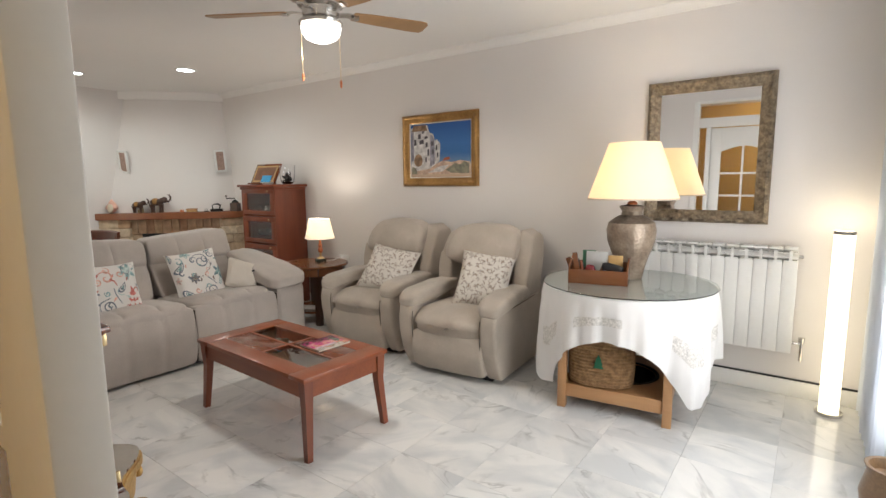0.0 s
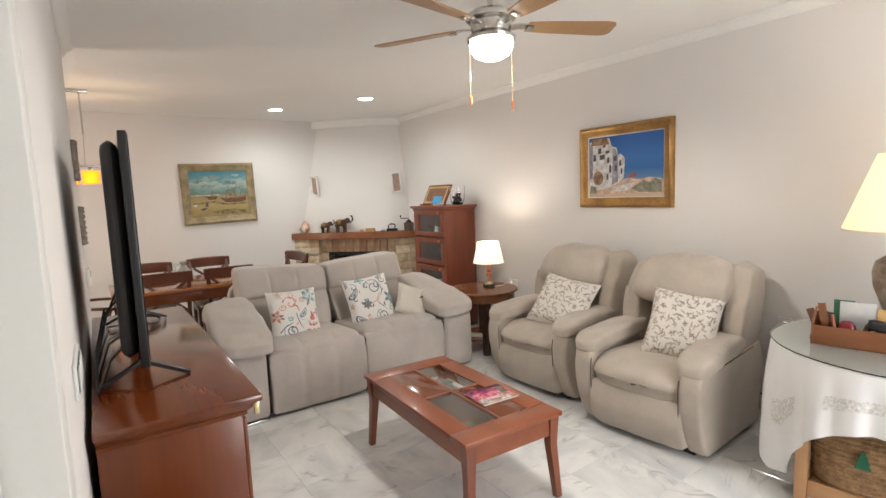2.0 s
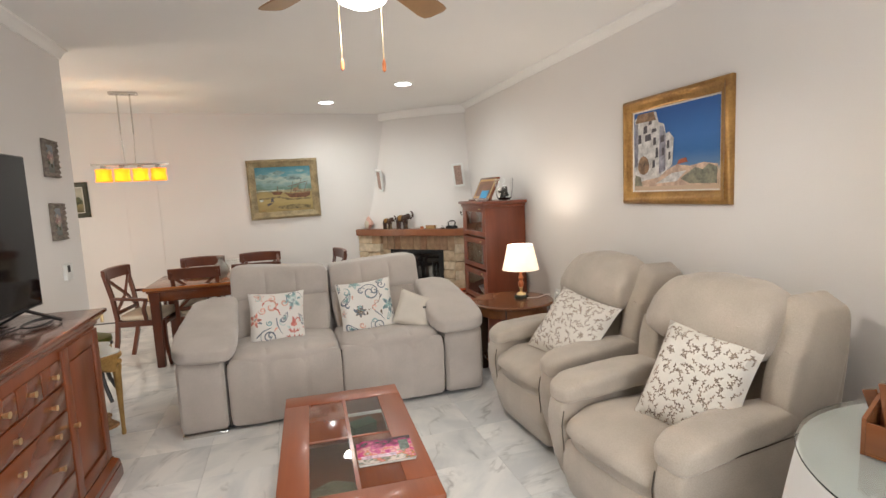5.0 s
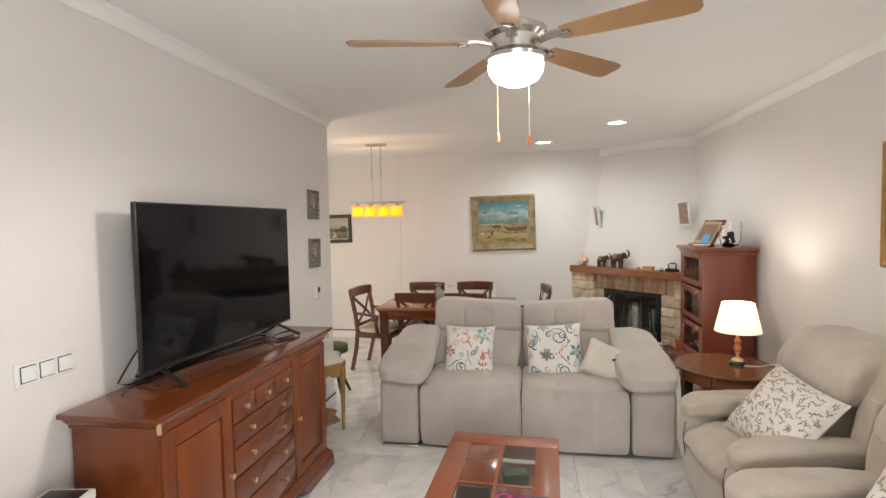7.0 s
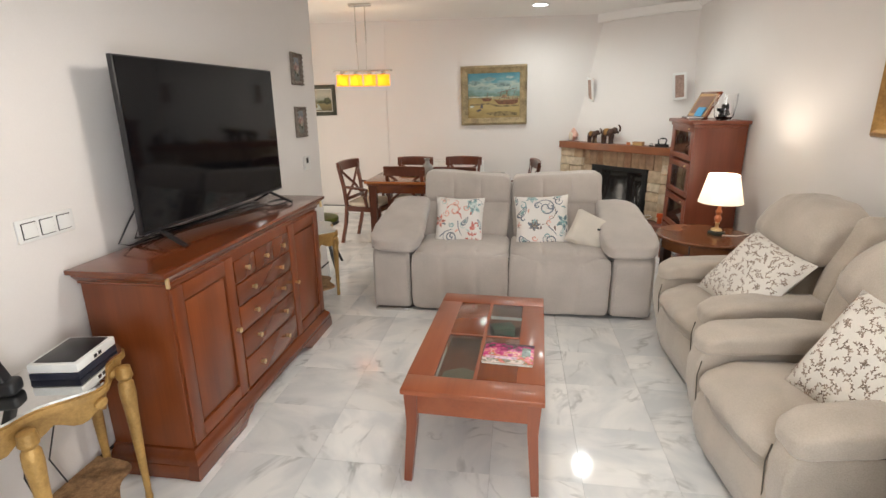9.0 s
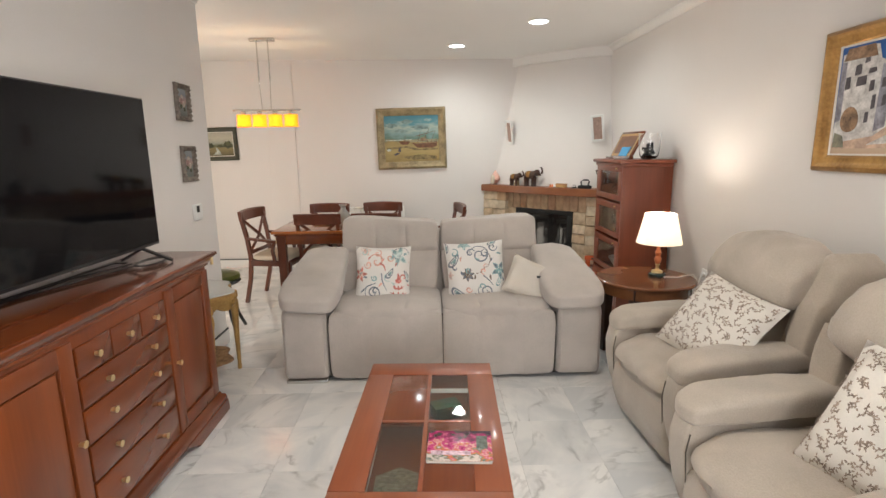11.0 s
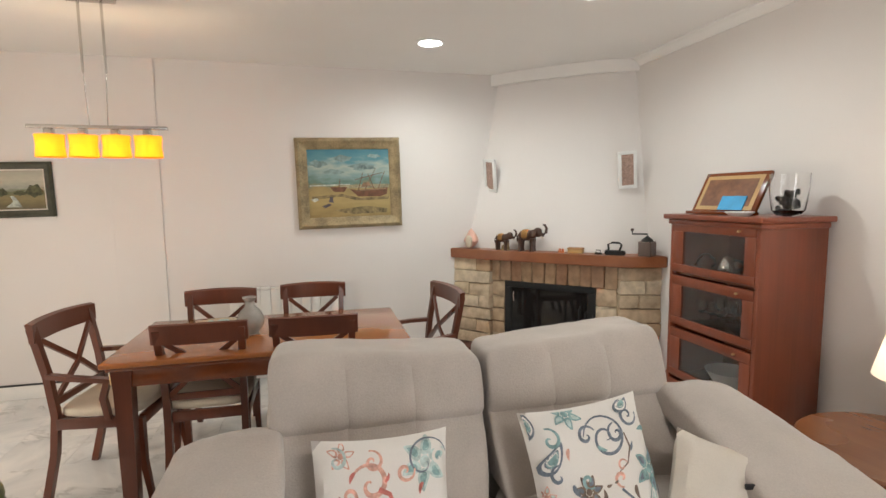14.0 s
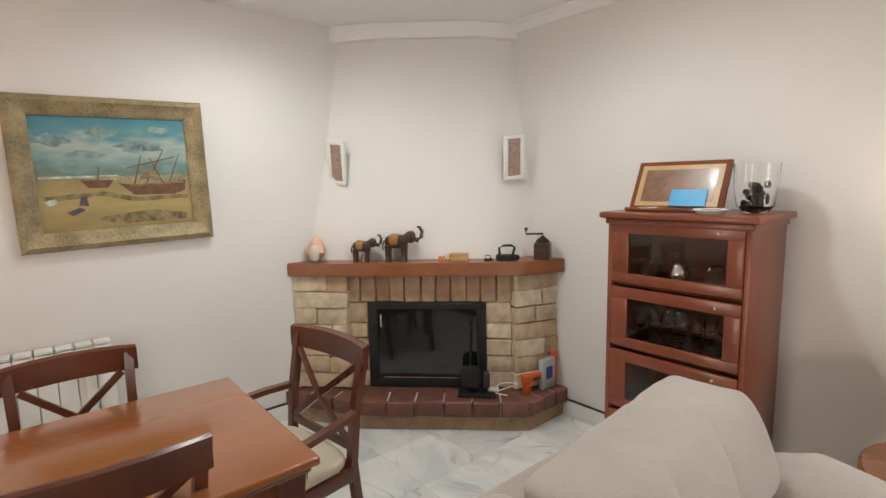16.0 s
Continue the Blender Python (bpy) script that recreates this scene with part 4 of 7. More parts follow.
for k in range(4):
    z0 = 0.075 + 0.322 * k
    z1 = z0 + 0.312
    part("shelf", box(-CW / 2 + 0.023, CW / 2 - 0.023, -CD / 2 + 0.03, CD / 2 - 0.016, z0 - 0.004, z0 + 0.012), M_MAHOG, cab)
    y0 = -CD / 2 - 0.004
    bm = box(-CW / 2 + 0.024, CW / 2 - 0.024, y0, y0 + 0.02, z0 + 0.014, z0 + 0.06, 0.003)
    box(-CW / 2 + 0.024, CW / 2 - 0.024, y0, y0 + 0.02, z1 - 0.055, z1, 0.003, bm=bm)
    box(-CW / 2 + 0.024, -CW / 2 + 0.11, y0, y0 + 0.02, z0 + 0.06, z1 - 0.055, 0.003, bm=bm)
    box(CW / 2 - 0.09, CW / 2 - 0.024, y0, y0 + 0.02, z0 + 0.06, z1 - 0.055, 0.003, bm=bm)
    d = part("flap_door", bm, M_CAB, cab)
    part("pane", box(-CW / 2 + 0.108, CW / 2 - 0.088, y0 + 0.008, y0 + 0.012, z0 + 0.058, z1 - 0.053), M_GLASS, d, "clear glass")
    part("knob", tube([(0.2, y0, z1 - 0.028), (0.2, y0 - 0.014, z1 - 0.028)], 0.006), M_BRASS, d, "small brass knob")
rnd = random.Random(3)
for k in range(12):
    x, y = -0.21 + 0.07 * (k % 6) + rnd.uniform(-0.01, 0.01), -0.05 + 0.13 * (k // 6)
    gob = thing("wine_glass", "clear stemmed glass on the cabinet shelf", "glass", (-5.01 + x, 3.82 + y, 0.736), 0, "stored glasses")
    part("foot", lathe([(0, 0), (0.028, 0.001), (0.004, 0.006), (0.004, 0.06)], 12), M_GLASS, gob)
    part("bowl", lathe([(0.004, 0.06), (0.028, 0.08), (0.033, 0.11), (0.027, 0.145), (0.025, 0.145), (0.031, 0.11), (0.026, 0.082), (0, 0.064)], 12), M_GLASS, gob)
for k in range(3):
    tp = thing("glass_teapot", "glass and steel serving pot on the cabinet shelf", "pot", (-5.2 + 0.17 * k, 3.76, 1.058), 30 * k, "stored pots")
    part("pot", lathe([(0, 0), (0.045, 0.002), (0.055, 0.04), (0.04, 0.085), (0.03, 0.1), (0, 0.11)], 14), M_CHROME if k == 1 else M_GLASS, tp)
    part("handle", tube([(0.05, 0, 0.03), (0.08, 0, 0.05), (0.075, 0, 0.08), (0.035, 0, 0.09)], 0.005, 6), M_BLACK, tp)
bw = thing("serving_bowl", "white porcelain serving bowl on the cabinet shelf", "bowl", (-5.0, 3.78, 0.412))
part("bowl", lathe([(0, 0), (0.06, 0.0), (0.1, 0.05), (0.13, 0.1), (0.124, 0.1), (0.095, 0.055), (0.05, 0.012), (0, 0.01)], 24), M_WHITE, bw)
# things on the cabinet
CT = 1.4
fr = thing("inlaid_tray", "inlaid walnut tray leaning with a blue card", "tray", (-5.055, 3.715, CT + 0.002), 3)
tilt = pose(0, 0, 0, -27, 0, 0)
bm = box(-0.215, 0.215, -0.006, 0.014, 0.0, 0.262, 0.004)
bm.transform(tilt)
part("board", bm, M_MAHOG, fr)
bm = box(-0.19, 0.19, -0.0085, -0.007, 0.025, 0.238)
bm.transform(tilt)
part("inlay", bm, M_INLAY, fr, "light wood inlay border")
bm = box(-0.165, 0.165, -0.011, -0.009, 0.048, 0.214)
bm.transform(tilt)
part("panel", bm, M_MARQUET, fr, "burl walnut panel")
bm = box(-0.02, 0.14, -0.018, -0.0125, 0.022, 0.105)
bm.transform(tilt)
part("card", bm, M_SKYBLUE, fr, "bright blue picture card")
part("ledge", box(-0.22, 0.22, -0.04, 0.03, 0.0, 0.018, 0.005), M_MAHOG, fr)
ds = thing("small_dish", "small white scalloped dish on the cabinet", "dish", (-4.86, 3.655, CT))
bm = lathe([(0, 0.004), (0.045, 0.0), (0.07, 0.02), (0.068, 0.023), (0.043, 0.006), (0, 0.008)], 24)
part("dish", bm, M_WHITE, ds)
vs = thing("pebble_vase", "clear glass vase filled with dark pebbles", "vase", (-4.755, 3.85, CT))
part("glass", lathe([(0, 0), (0.05, 0.0), (0.075, 0.03), (0.088, 0.13), (0.09, 0.215), (0.087, 0.215), (0.085, 0.13), (0.07, 0.03), (0, 0.008)], 24), M_GLASS, vs)
bm = bmesh.new()
for k in range(44):
    a, r = rnd.uniform(0, 6.28), rnd.uniform(0, 0.048)
    soft(0.035, 0.028, 0.024, (r * math.cos(a), r * math.sin(a), 0.025 + 0.1 * k / 44), 2.2, 3, bm=bm, rot=(rnd.uniform(0, 90), rnd.uniform(0, 90), 0))
tagged(part("pebbles", bm, M_IRON, vs, "dark polished pebbles"), kind="stuff")

# ---- seating ----


def sofa():
    """Faces local -y, width along x, front edge at y = 0, built round the middle."""
    s = thing("sofa", "taupe suede two-seat sofa with sloping padded arms", "sofa", (-3.62, 2.085, 0), 90)
    seat_w = 0.735
    for sx in (-1, 1):
        cx = sx * 0.368

        def front(p):
            if p.y < 0:
                p.y -= 0.035 * math.sin((p.z + 0.24) / 0.48 * math.pi)
                p.y += 0.011 * (math.exp(-((p.x - 0.125) / 0.012) ** 2) + math.exp(-((p.x + 0.125) / 0.012) ** 2))
            return p
        part("footrest", soft(seat_w - 0.004, 0.14, 0.45, (cx, 0.08, 0.25), 16, 40, front, slack=0.005), M_SOFA, s, "upholstered front panel")

        def crown(p):
            p.z += 0.02 * (1 - (p.x / 0.4) ** 2) * (p.z > 0) - 0.06 * max(0, -p.y - 0.24) - 0.07 * (p.y + 0.3) * (p.y > -0.3)
            if p.z > 0:
                p.z -= 0.011 * (math.exp(-((p.x - 0.125) / 0.012) ** 2) + math.exp(-((p.x + 0.125) / 0.012) ** 2))
            return p
        part("seat_cushion", soft(seat_w - 0.004, 0.76, 0.2, (cx, 0.38, 0.41), 6, 40, crown, slack=0.007), M_SOFA, s)

        def lean(p, sx=sx):
            p.z += 0.022 * sx * p.x / 0.37 * (p.z > 0.1)
            if p.y < 0:
                p.y += 0.03 * math.exp(-((p.z - 0.02) / 0.022) ** 2)
                p.y += 0.012 * (math.exp(-((p.x - 0.12) / 0.012) ** 2) + math.exp(-((p.x + 0.12) / 0.012) ** 2))
                p.y -= 0.03 * math.sin(max(0, min(1, (p.z - 0.02) / 0.3)) * math.pi)
            p.y += 0.43 * (p.z + 0.26)
            p.x += sx * 0.022 * max(0, -p.z) / 0.26
            return p
        part("back_cushion", soft(seat_w + 0.006, 0.2, 0.53, (sx * 0.378, 0.665, 0.708), 13, 40, lean, slack=0.007), M_SOFA, s)
        ax = sx * 0.895
        part("arm_panel", soft(0.3, 0.92, 0.49, (ax, 0.45, 0.265), 14, 8), M_SOFA, s)

        def slope(p, sx=sx):
            t = max(0, min(1, (p.y + 0.46) / 0.92))
            rise = min(1, t / 0.74)
            out = p.x * sx
            p.x = sx * (out * (1 - 0.2 * rise ** 1.4) - 0.01 * rise)
            p.z *= 1 + 0.35 * math.sin(math.pi * min(1, t / 0.9)) * (p.z > 0)
            p.z += 0.175 * rise ** 1.15 - 0.3 * max(0, t - 0.76) + 0.012 * (out / 0.2) * (1 - t)
            p.z -= 0.035 * max(0, out / 0.2) * rise
            p.y -= 0.015 * math.cos(out / 0.2 * 1.3) * (t < 0.1)
            return p
        part("arm_cushion", soft(0.41, 0.96, 0.13, (sx * 0.872, 0.44, 0.54), 5, 26, slope, slack=0.009), M_SOFA, s, "padded arm cushion")
        part("seam", box(sx * 0.738 - 0.003, sx * 0.738 + 0.003, 0.0, 0.05, 0.05, 0.45), M_SEAM, s)
    part("seam", box(-0.003, 0.003, 0.0, 0.05, 0.05, 0.45), M_SEAM, s)
    part("back_shell", soft(1.56, 0.12, 0.8, (0, 0.93, 0.46), 8, 12, lambda p: Vector((p.x, p.y + 0.28 * max(0, p.z), p.z))), M_SOFA, s)
    part("base", box(-0.9, 0.9, 0.06, 0.95, 0.012, 0.06), M_BLACK, s, "dark base frame")
    part("base_plate", box(-1.03, -0.76, 0.0, 0.9, 0.0, 0.022, 0.002), M_CHROME, s, "bright metal base plate")
    for fx in (-0.95, 0.95):
        for fy in (0.1, 0.9):
            part("foot", lathe([(0.02, 0), (0.025, 0.02), (0, 0.02)], 10, at=(fx, fy, 0)), M_BLACK, s)


sofa()


def cushion(at, turn, lean, w, h, t, mat, label, seed, roll=0):
    c = thing("scatter_cushion", label, "cushion", at, turn, "cushions on the seats")
    bm = pillow_mesh(w, h, t, seed)
    bm.transform(pose(0, 0, 0, lean, roll, 0))
    lowest = min(v.co.z for v in bm.verts)
    bm.transform(Matrix.Translation((0, 0, -lowest)))
    part("cover", bm, mat, c)
    return c


def printed(cush, w, h, t, lean, roll, seed, shapes, extra=True):
    """Lays thin printed strokes on the cushion's face: (ink, width, closed, points in -1..1)."""
    bm0 = pillow_mesh(w, h, t, seed)
    bm0.transform(pose(0, 0, 0, lean, roll, 0))
    low = min(v.co.z for v in bm0.verts)
    bm0.free()
    m = Matrix.Translation((0, 0, -low)) @ pose(0, 0, 0, lean, roll, 0)

    def on(u, v, lift):
        u, v = max(-0.97, min(0.97, u)), max(-0.97, min(0.97, v))
        puff = ((1 - u ** 4) * (1 - v ** 4)) ** 0.55
        wr = 0.006 * noise.noise(Vector((u * 2.3 + seed, v * 2.3, -1)))
        return m @ Vector((u * w / 2 * (1 - 0.07 * (1 - v * v) * abs(u) ** 3), -(t / 2 * puff + wr * puff) - lift, v * h / 2 * (1 - 0.07 * (1 - u * u) * abs(v) ** 3)))
    rnd = random.Random(seed + 40)
    own_inks = [q[0] for q in shapes]
    shapes = list(shapes)
    for k in range(12 if extra else 0):
        cx, cy = -0.72 + 0.48 * (k % 4) + rnd.uniform(-0.12, 0.12), -0.66 + 0.66 * (k // 4) + rnd.uniform(-0.15, 0.15)
        shapes.append((rnd.choice(own_inks), 0.05, False, curl(cx, cy, rnd.uniform(0.1, 0.17), rnd.uniform(0.8, 1.5), rnd.uniform(0, 6), rnd.choice((-1, 1)))))
        shapes.append((rnd.choice(own_inks), 0.05, True, leaf(cx + 0.2, cy - 0.22, rnd.uniform(0.12, 0.2), rnd.uniform(0, 6), 0.35)))
    sheets = {}
    for n, (ink, wid, fill, pts) in enumerate(shapes):
        bm = sheets.setdefault(ink, bmesh.new())
        lift = 0.0022 + 0.00005 * (n % 30)
        if fill:
            cx, cy = sum(p[0] for p in pts) / len(pts), sum(p[1] for p in pts) / len(pts)
            mid = bm.verts.new(on(cx, cy, lift))
            ring = [bm.verts.new(on(*p, lift)) for p in pts]
            half = [bm.verts.new(on((p[0] + cx) / 2, (p[1] + cy) / 2, lift)) for p in pts]
            for k in range(len(pts)):
                q = (k + 1) % len(pts)
                bm.faces.new((ring[k], ring[q], half[q], half[k]))
                bm.faces.new((half[k], half[q], mid))
            continue
        rows = []
        for k, p in enumerate(pts):
            a, b = pts[max(k - 1, 0)], pts[min(k + 1, len(pts) - 1)]
            dx, dy = b[0] - a[0], b[1] - a[1]
            ln = math.hypot(dx, dy) or 1
            f = wid * (0.35 + 0.65 * math.sin(math.pi * min(1, (k + 1) / len(pts) * 1.1))) / 2
            rows.append((bm.verts.new(on(p[0] - dy / ln * f, p[1] + dx / ln * f, lift)), bm.verts.new(on(p[0] + dy / ln * f, p[1] - dx / ln * f, lift))))
        for r0, r1 in zip(rows, rows[1:]):
            bm.faces.new((r0[0], r0[1], r1[1], r1[0]))
    for ink, bm in sheets.items():
        tagged(part("print", bm, INK[ink], cush, "printed " + ink + " scrolls"), kind="stuff")


def curl(cx, cy, r, turns=1.8, start=0.0, flip=1, tail=0.0):
    pts = [(cx + flip * r * (1 - 0.93 * k / 36) * math.cos(start + turns * 6.283 * k / 36), cy + r * (1 - 0.93 * k / 36) * math.sin(start + turns * 6.283 * k / 36)) for k in range(37)]
    if tail:
        x, y = pts[0]
        pts = [(x + flip * tail * 0.3 * (1 - f), y - tail * (1 - f) ** 1.5) for f in (0, 0.25, 0.5, 0.75)] + pts
    return pts


def leaf(cx, cy, ln, ang, fat=0.4):
    out = []
    for k in range(20):
        a = 2 * math.pi * k / 20
        x, y = ln / 2 * math.cos(a), ln / 2 * fat * math.sin(a) * (1 - 0.45 * math.cos(a)) + 0.1 * ln * math.cos(a) ** 2
        out.append((cx + x * math.cos(ang) - y * math.sin(ang), cy + x * math.sin(ang) + y * math.cos(ang)))
    return out


def leaf_print(cx, cy, ln, ang, ink, inner):
    o = leaf(cx, cy, ln, ang)
    return [(ink, 0, True, o), ("white", 0, True, leaf(cx, cy, ln * 0.74, ang)), (inner, 0, True, leaf(cx, cy, ln * 0.48, ang))]


def bloom(cx, cy, r, petals, ink, inner, turn=0.0):
    out = []
    for k in range(petals):
        a = turn + 2 * math.pi * k / petals
        px, py = cx + r * 0.62 * math.cos(a), cy + r * 0.62 * math.sin(a)
        out += [(ink, 0, True, leaf(px, py, r * 0.8, a, 0.55)), (inner, 0, True, leaf(px, py, r * 0.5, a, 0.5))]
    return out + [(ink, 0, True, [(cx + r * 0.22 * math.cos(2 * math.pi * k / 10), cy + r * 0.22 * math.sin(2 * math.pi * k / 10)) for k in range(10)])]


def pagoda(cx, cy, s, ink):
    out = []
    for k in range(4):
        w_, y = s * (0.75 - 0.17 * k), cy + s * 0.42 * k
        out.append((ink, 0.05, False, [(cx + w_ * (q / 6 - 1), y + 0.16 * s * abs(q / 6 - 1) ** 2 + 0.05 * s * math.sin(q * 1.7)) for q in range(13)]))
        out += [(ink, 0, True, leaf(cx + w_ * e, y + 0.12 * s, 0.24 * s, 1.57, 0.5)) for e in (-0.6, 0, 0.6)]
    return out


INK["white"] = M_PRINT
ca = cushion((-4.02, 1.672, 0.422), 90, -23, 0.4, 0.43, 0.15, M_PRINT, "white cushion with red and grey floral scrolls", 1, 1)
printed(ca, 0.4, 0.43, 0.15, -23, 1, 1, [("slate", 0.045, False, curl(-0.3, -0.62, 0.3, 1.9, 2.6)), ("slate", 0.04, False, [(-0.02, 0.02), (0.0, -0.2), (0.08, -0.4), (0.16, -0.55)]), ("slate", 0.05, False, [(-0.75, -0.6), (-0.5, -0.4), (-0.2, -0.3)]),
    ("coral", 0.07, False, curl(-0.2, 0.42, 0.28, 1.2, 0.4, -1)), ("coral", 0.05, False, curl(-0.5, 0.3, 0.14, 1.5, 3.0)), ("red", 0.07, False, [(-0.1, 0.35), (0.05, 0.28), (0.12, 0.1)])]
    + bloom(0.58, 0.62, 0.36, 6, "pale", "teal", 0.3) + [("slate", 0.03, False, curl(0.58, 0.62, 0.38, 0.95, 0.2))] + leaf_print(0.28, 0.0, 0.42, 0.9, "slate", "teal") + leaf_print(0.9, -0.05, 0.4, 2.0, "slate", "pale")
    + bloom(-0.78, 0.0, 0.26, 5, "coral", "red", 1.2) + bloom(-0.6, 0.8, 0.2, 5, "coral", "white", 0.2) + pagoda(0.58, -0.92, 0.5, "red") + [("red", 0, True, leaf(0.58, -0.12, 0.3, 1.57, 0.35)), ("coral", 0.05, False, curl(-0.9, -0.95, 0.2, 1.0))])
cbb = cushion((-4.03, 2.335, 0.427), 92, -23, 0.43, 0.44, 0.15, M_PRINT, "white cushion with teal floral scrolls", 2, -3)
printed(cbb, 0.43, 0.44, 0.15, -23, -3, 2, [("slate", 0.045, False, curl(0.15, 0.48, 0.36, 1.7, 0.2, -1)), ("slate", 0.04, False, curl(0.25, -0.72, 0.27, 1.8, 2.5)), ("brown", 0.03, False, [(0.45, 0.5), (0.5, 0.3), (0.4, 0.1), (0.2, 0.0)]), ("slate", 0.04, False, [(0.2, -0.2), (0.4, -0.4), (0.5, -0.55)])]
    + leaf_print(-0.72, 0.32, 0.55, 0.75, "slate", "teal") + leaf_print(-0.68, -0.72, 0.55, -0.5, "slate", "teal") + leaf_print(0.62, 0.9, 0.4, 0.6, "slate", "teal") + bloom(-0.3, -0.15, 0.22, 7, "brown", "slate", 0.1)
    + [("brown", 0, True, leaf(0.02, -0.13, 0.09, 0.2)), ("brown", 0, True, leaf(0.14, -0.1, 0.07, 0.4))] + bloom(0.78, -0.05, 0.3, 5, "teal", "slate", 1.0) + leaf_print(0.72, -0.42, 0.36, 1.2, "teal", "pale") + bloom(-0.35, 0.92, 0.24, 6, "teal", "pale", 0.5) + leaf_print(-0.95, 0.8, 0.4, 1.4, "slate", "teal") + [("coral", 0.03, False, curl(0.3, 0.08, 0.1, 1.0))] + bloom(-0.92, -0.12, 0.14, 5, "coral", "pale"))
c3 = cushion((-3.92, 2.69, 0.43), 80, -26, 0.3, 0.28, 0.12, M_PILLOW, "small plain off-white cushion with a dark tag", 3, 22)
part("tag", box(0.06, 0.1, -0.066, -0.058, 0.2, 0.215), M_BLACK, c3, "small dark tag")


def recliner(at, turn, seed):
    """Faces local -y; front at y = 0."""
    r = thing("recliner", "beige suede recliner armchair with padded wings", "armchair", at, turn, "recliner pair")
    W = 0.82

    def belly(p):
        p.y += 0.22 * max(0, -p.z) - 0.018 * math.sin((p.z + 0.16) / 0.32 * math.pi) * (p.y < 0)
        p.z += 0.01 * math.cos(p.x * 9) * (p.z > 0)
        return p
    part("footrest", soft(W - 0.225, 0.13, 0.31, (0, 0.068, 0.195), 9, 24, belly, slack=0.006), M_RECL, r, "upholstered footrest panel")

    def crown(p):
        f = max(0, -p.y - 0.18) / 0.2
        p.z += 0.02 * (1 - (p.x / 0.3) ** 2) * (p.z > 0) - 0.045 * f * (p.z > 0) - 0.03 * (p.y + 0.1) * (p.y > -0.1)
        if p.z < 0:
            p.y += 0.03 * f
        return p
    part("seat_cushion", soft(W - 0.215, 0.74, 0.2, (0, 0.33, 0.395), 5, 28, crown, slack=0.011), M_RECL, r)

    def back(p):
        p.y += 0.24 * (p.z + 0.3)
        if p.y < 0.06:
            p.y += 0.012 * (math.exp(-((p.x - 0.09) / 0.012) ** 2) + math.exp(-((p.x + 0.09) / 0.012) ** 2))
        return p
    part("backrest", soft(W - 0.3, 0.16, 0.36, (0, 0.668, 0.61), 8, 24, back, slack=0.008), M_RECL, r)

    def head(p):
        f = max(0, min(1, (p.z + 0.17) / 0.34))
        if p.y < 0:
            p.y -= 0.06 * math.sin(f ** 0.8 * math.pi)
        p.z -= 0.04 * (p.x / 0.28) ** 2 * (p.z > 0)
        p.x *= 1 - 0.03 * f
        p.y += 0.22 * (p.z + 0.3)
        return p
    part("headrest", soft(W - 0.2, 0.2, 0.33, (0, 0.575, 0.92), 4.5, 28, head, slack=0.012), M_RECL, r, "plump head cushion")
    for sx in (-1, 1):
        def wing(p, sx=sx):
            f = (p.z + 0.28) / 0.56
            p.y += 0.24 * (p.z + 0.28) - 0.05 * math.sin(max(0, min(1, f)) * math.pi) * (p.y < 0)
            p.x += sx * 0.012 * math.sin(max(0, min(1, f)) * math.pi)
            p.z -= 0.06 * max(0, p.x * sx + 0.03) / 0.1 * (p.z > 0.1)
            return p
        part("wing", soft(0.13, 0.25, 0.58, (sx * (W / 2 - 0.085), 0.655, 0.745), 8, 20, wing, slack=0.006), M_RECL, r, "padded side wing")
        prof = [(0.105, 0.03), (0.05, 0.12), (0.012, 0.22), (-0.012, 0.33), (-0.016, 0.43), (0.0, 0.5), (0.03, 0.525), (0.5, 0.54), (0.8, 0.56), (0.86, 0.4), (0.8, 0.03)]
        bm = bmesh.new()
        wide = [bm.verts.new((sx * (W / 2 - 0.128), y, z)) for y, z in prof]
        bm.faces.new(wide)
        out = bmesh.ops.extrude_face_region(bm, geom=bm.faces[:])
        for v in [e for e in out["geom"] if isinstance(e, bmesh.types.BMVert)]:
            v.co.x += sx * 0.122
        bmesh.ops.recalc_face_normals(bm, faces=bm.faces)
        bmesh.ops.bevel(bm, geom=[e for e in bm.edges if e.calc_face_angle(0) > 0.9], offset=0.028, segments=4, affect="EDGES", profile=0.6)
        part("arm_panel", bm, M_RECL, r, "curved arm side panel")

        def pad(p, sx=sx):
            t = max(0, min(1, (p.y + 0.33) / 0.66))
            p.z += 0.03 * t + 0.012 * math.sin(t * math.pi) - 0.02 * max(0, 0.12 - t) / 0.12
            p.x += sx * 0.018 * (t < 0.5) * (1 - 2 * t)
            p.x *= 1.06 - 0.25 * t
            return p
        part("arm_cushion", soft(0.205, 0.67, 0.115, (sx * (W / 2 - 0.088), 0.325, 0.55), 3.8, 26, pad, slack=0.01), M_RECL, r, "padded arm top")
        xi = sx * (W / 2 - 0.13)
        part("seam", tube([(xi, 0.0, 0.47), (xi, -0.012, 0.4), (xi, 0.0, 0.25), (xi, 0.06, 0.08)], 0.003, 6), M_SEAM, r, "dark piped seam")
        xo = sx * (W / 2 - 0.006)
        part("seam", tube([(xo, 0.06, 0.515), (xo, 0.35, 0.525), (xo, 0.68, 0.54)], 0.0025, 6), M_SEAM, r, "dark piped seam")
    part("back_shell", soft(W - 0.09, 0.1, 0.74, (0, 0.85, 0.54), 8, 10, lambda p: Vector((p.x, p.y + 0.17 * p.z, p.z))), M_RECL, r)
    part("base", box(-W / 2 + 0.1, W / 2 - 0.1, 0.14, 0.76, 0.0, 0.045), M_BLACK, r, "dark swivel base")
    return r


recliner((-1.88, 2.97, 0), 4, 1)
recliner((-2.87, 3.05, 0), 2, 2)


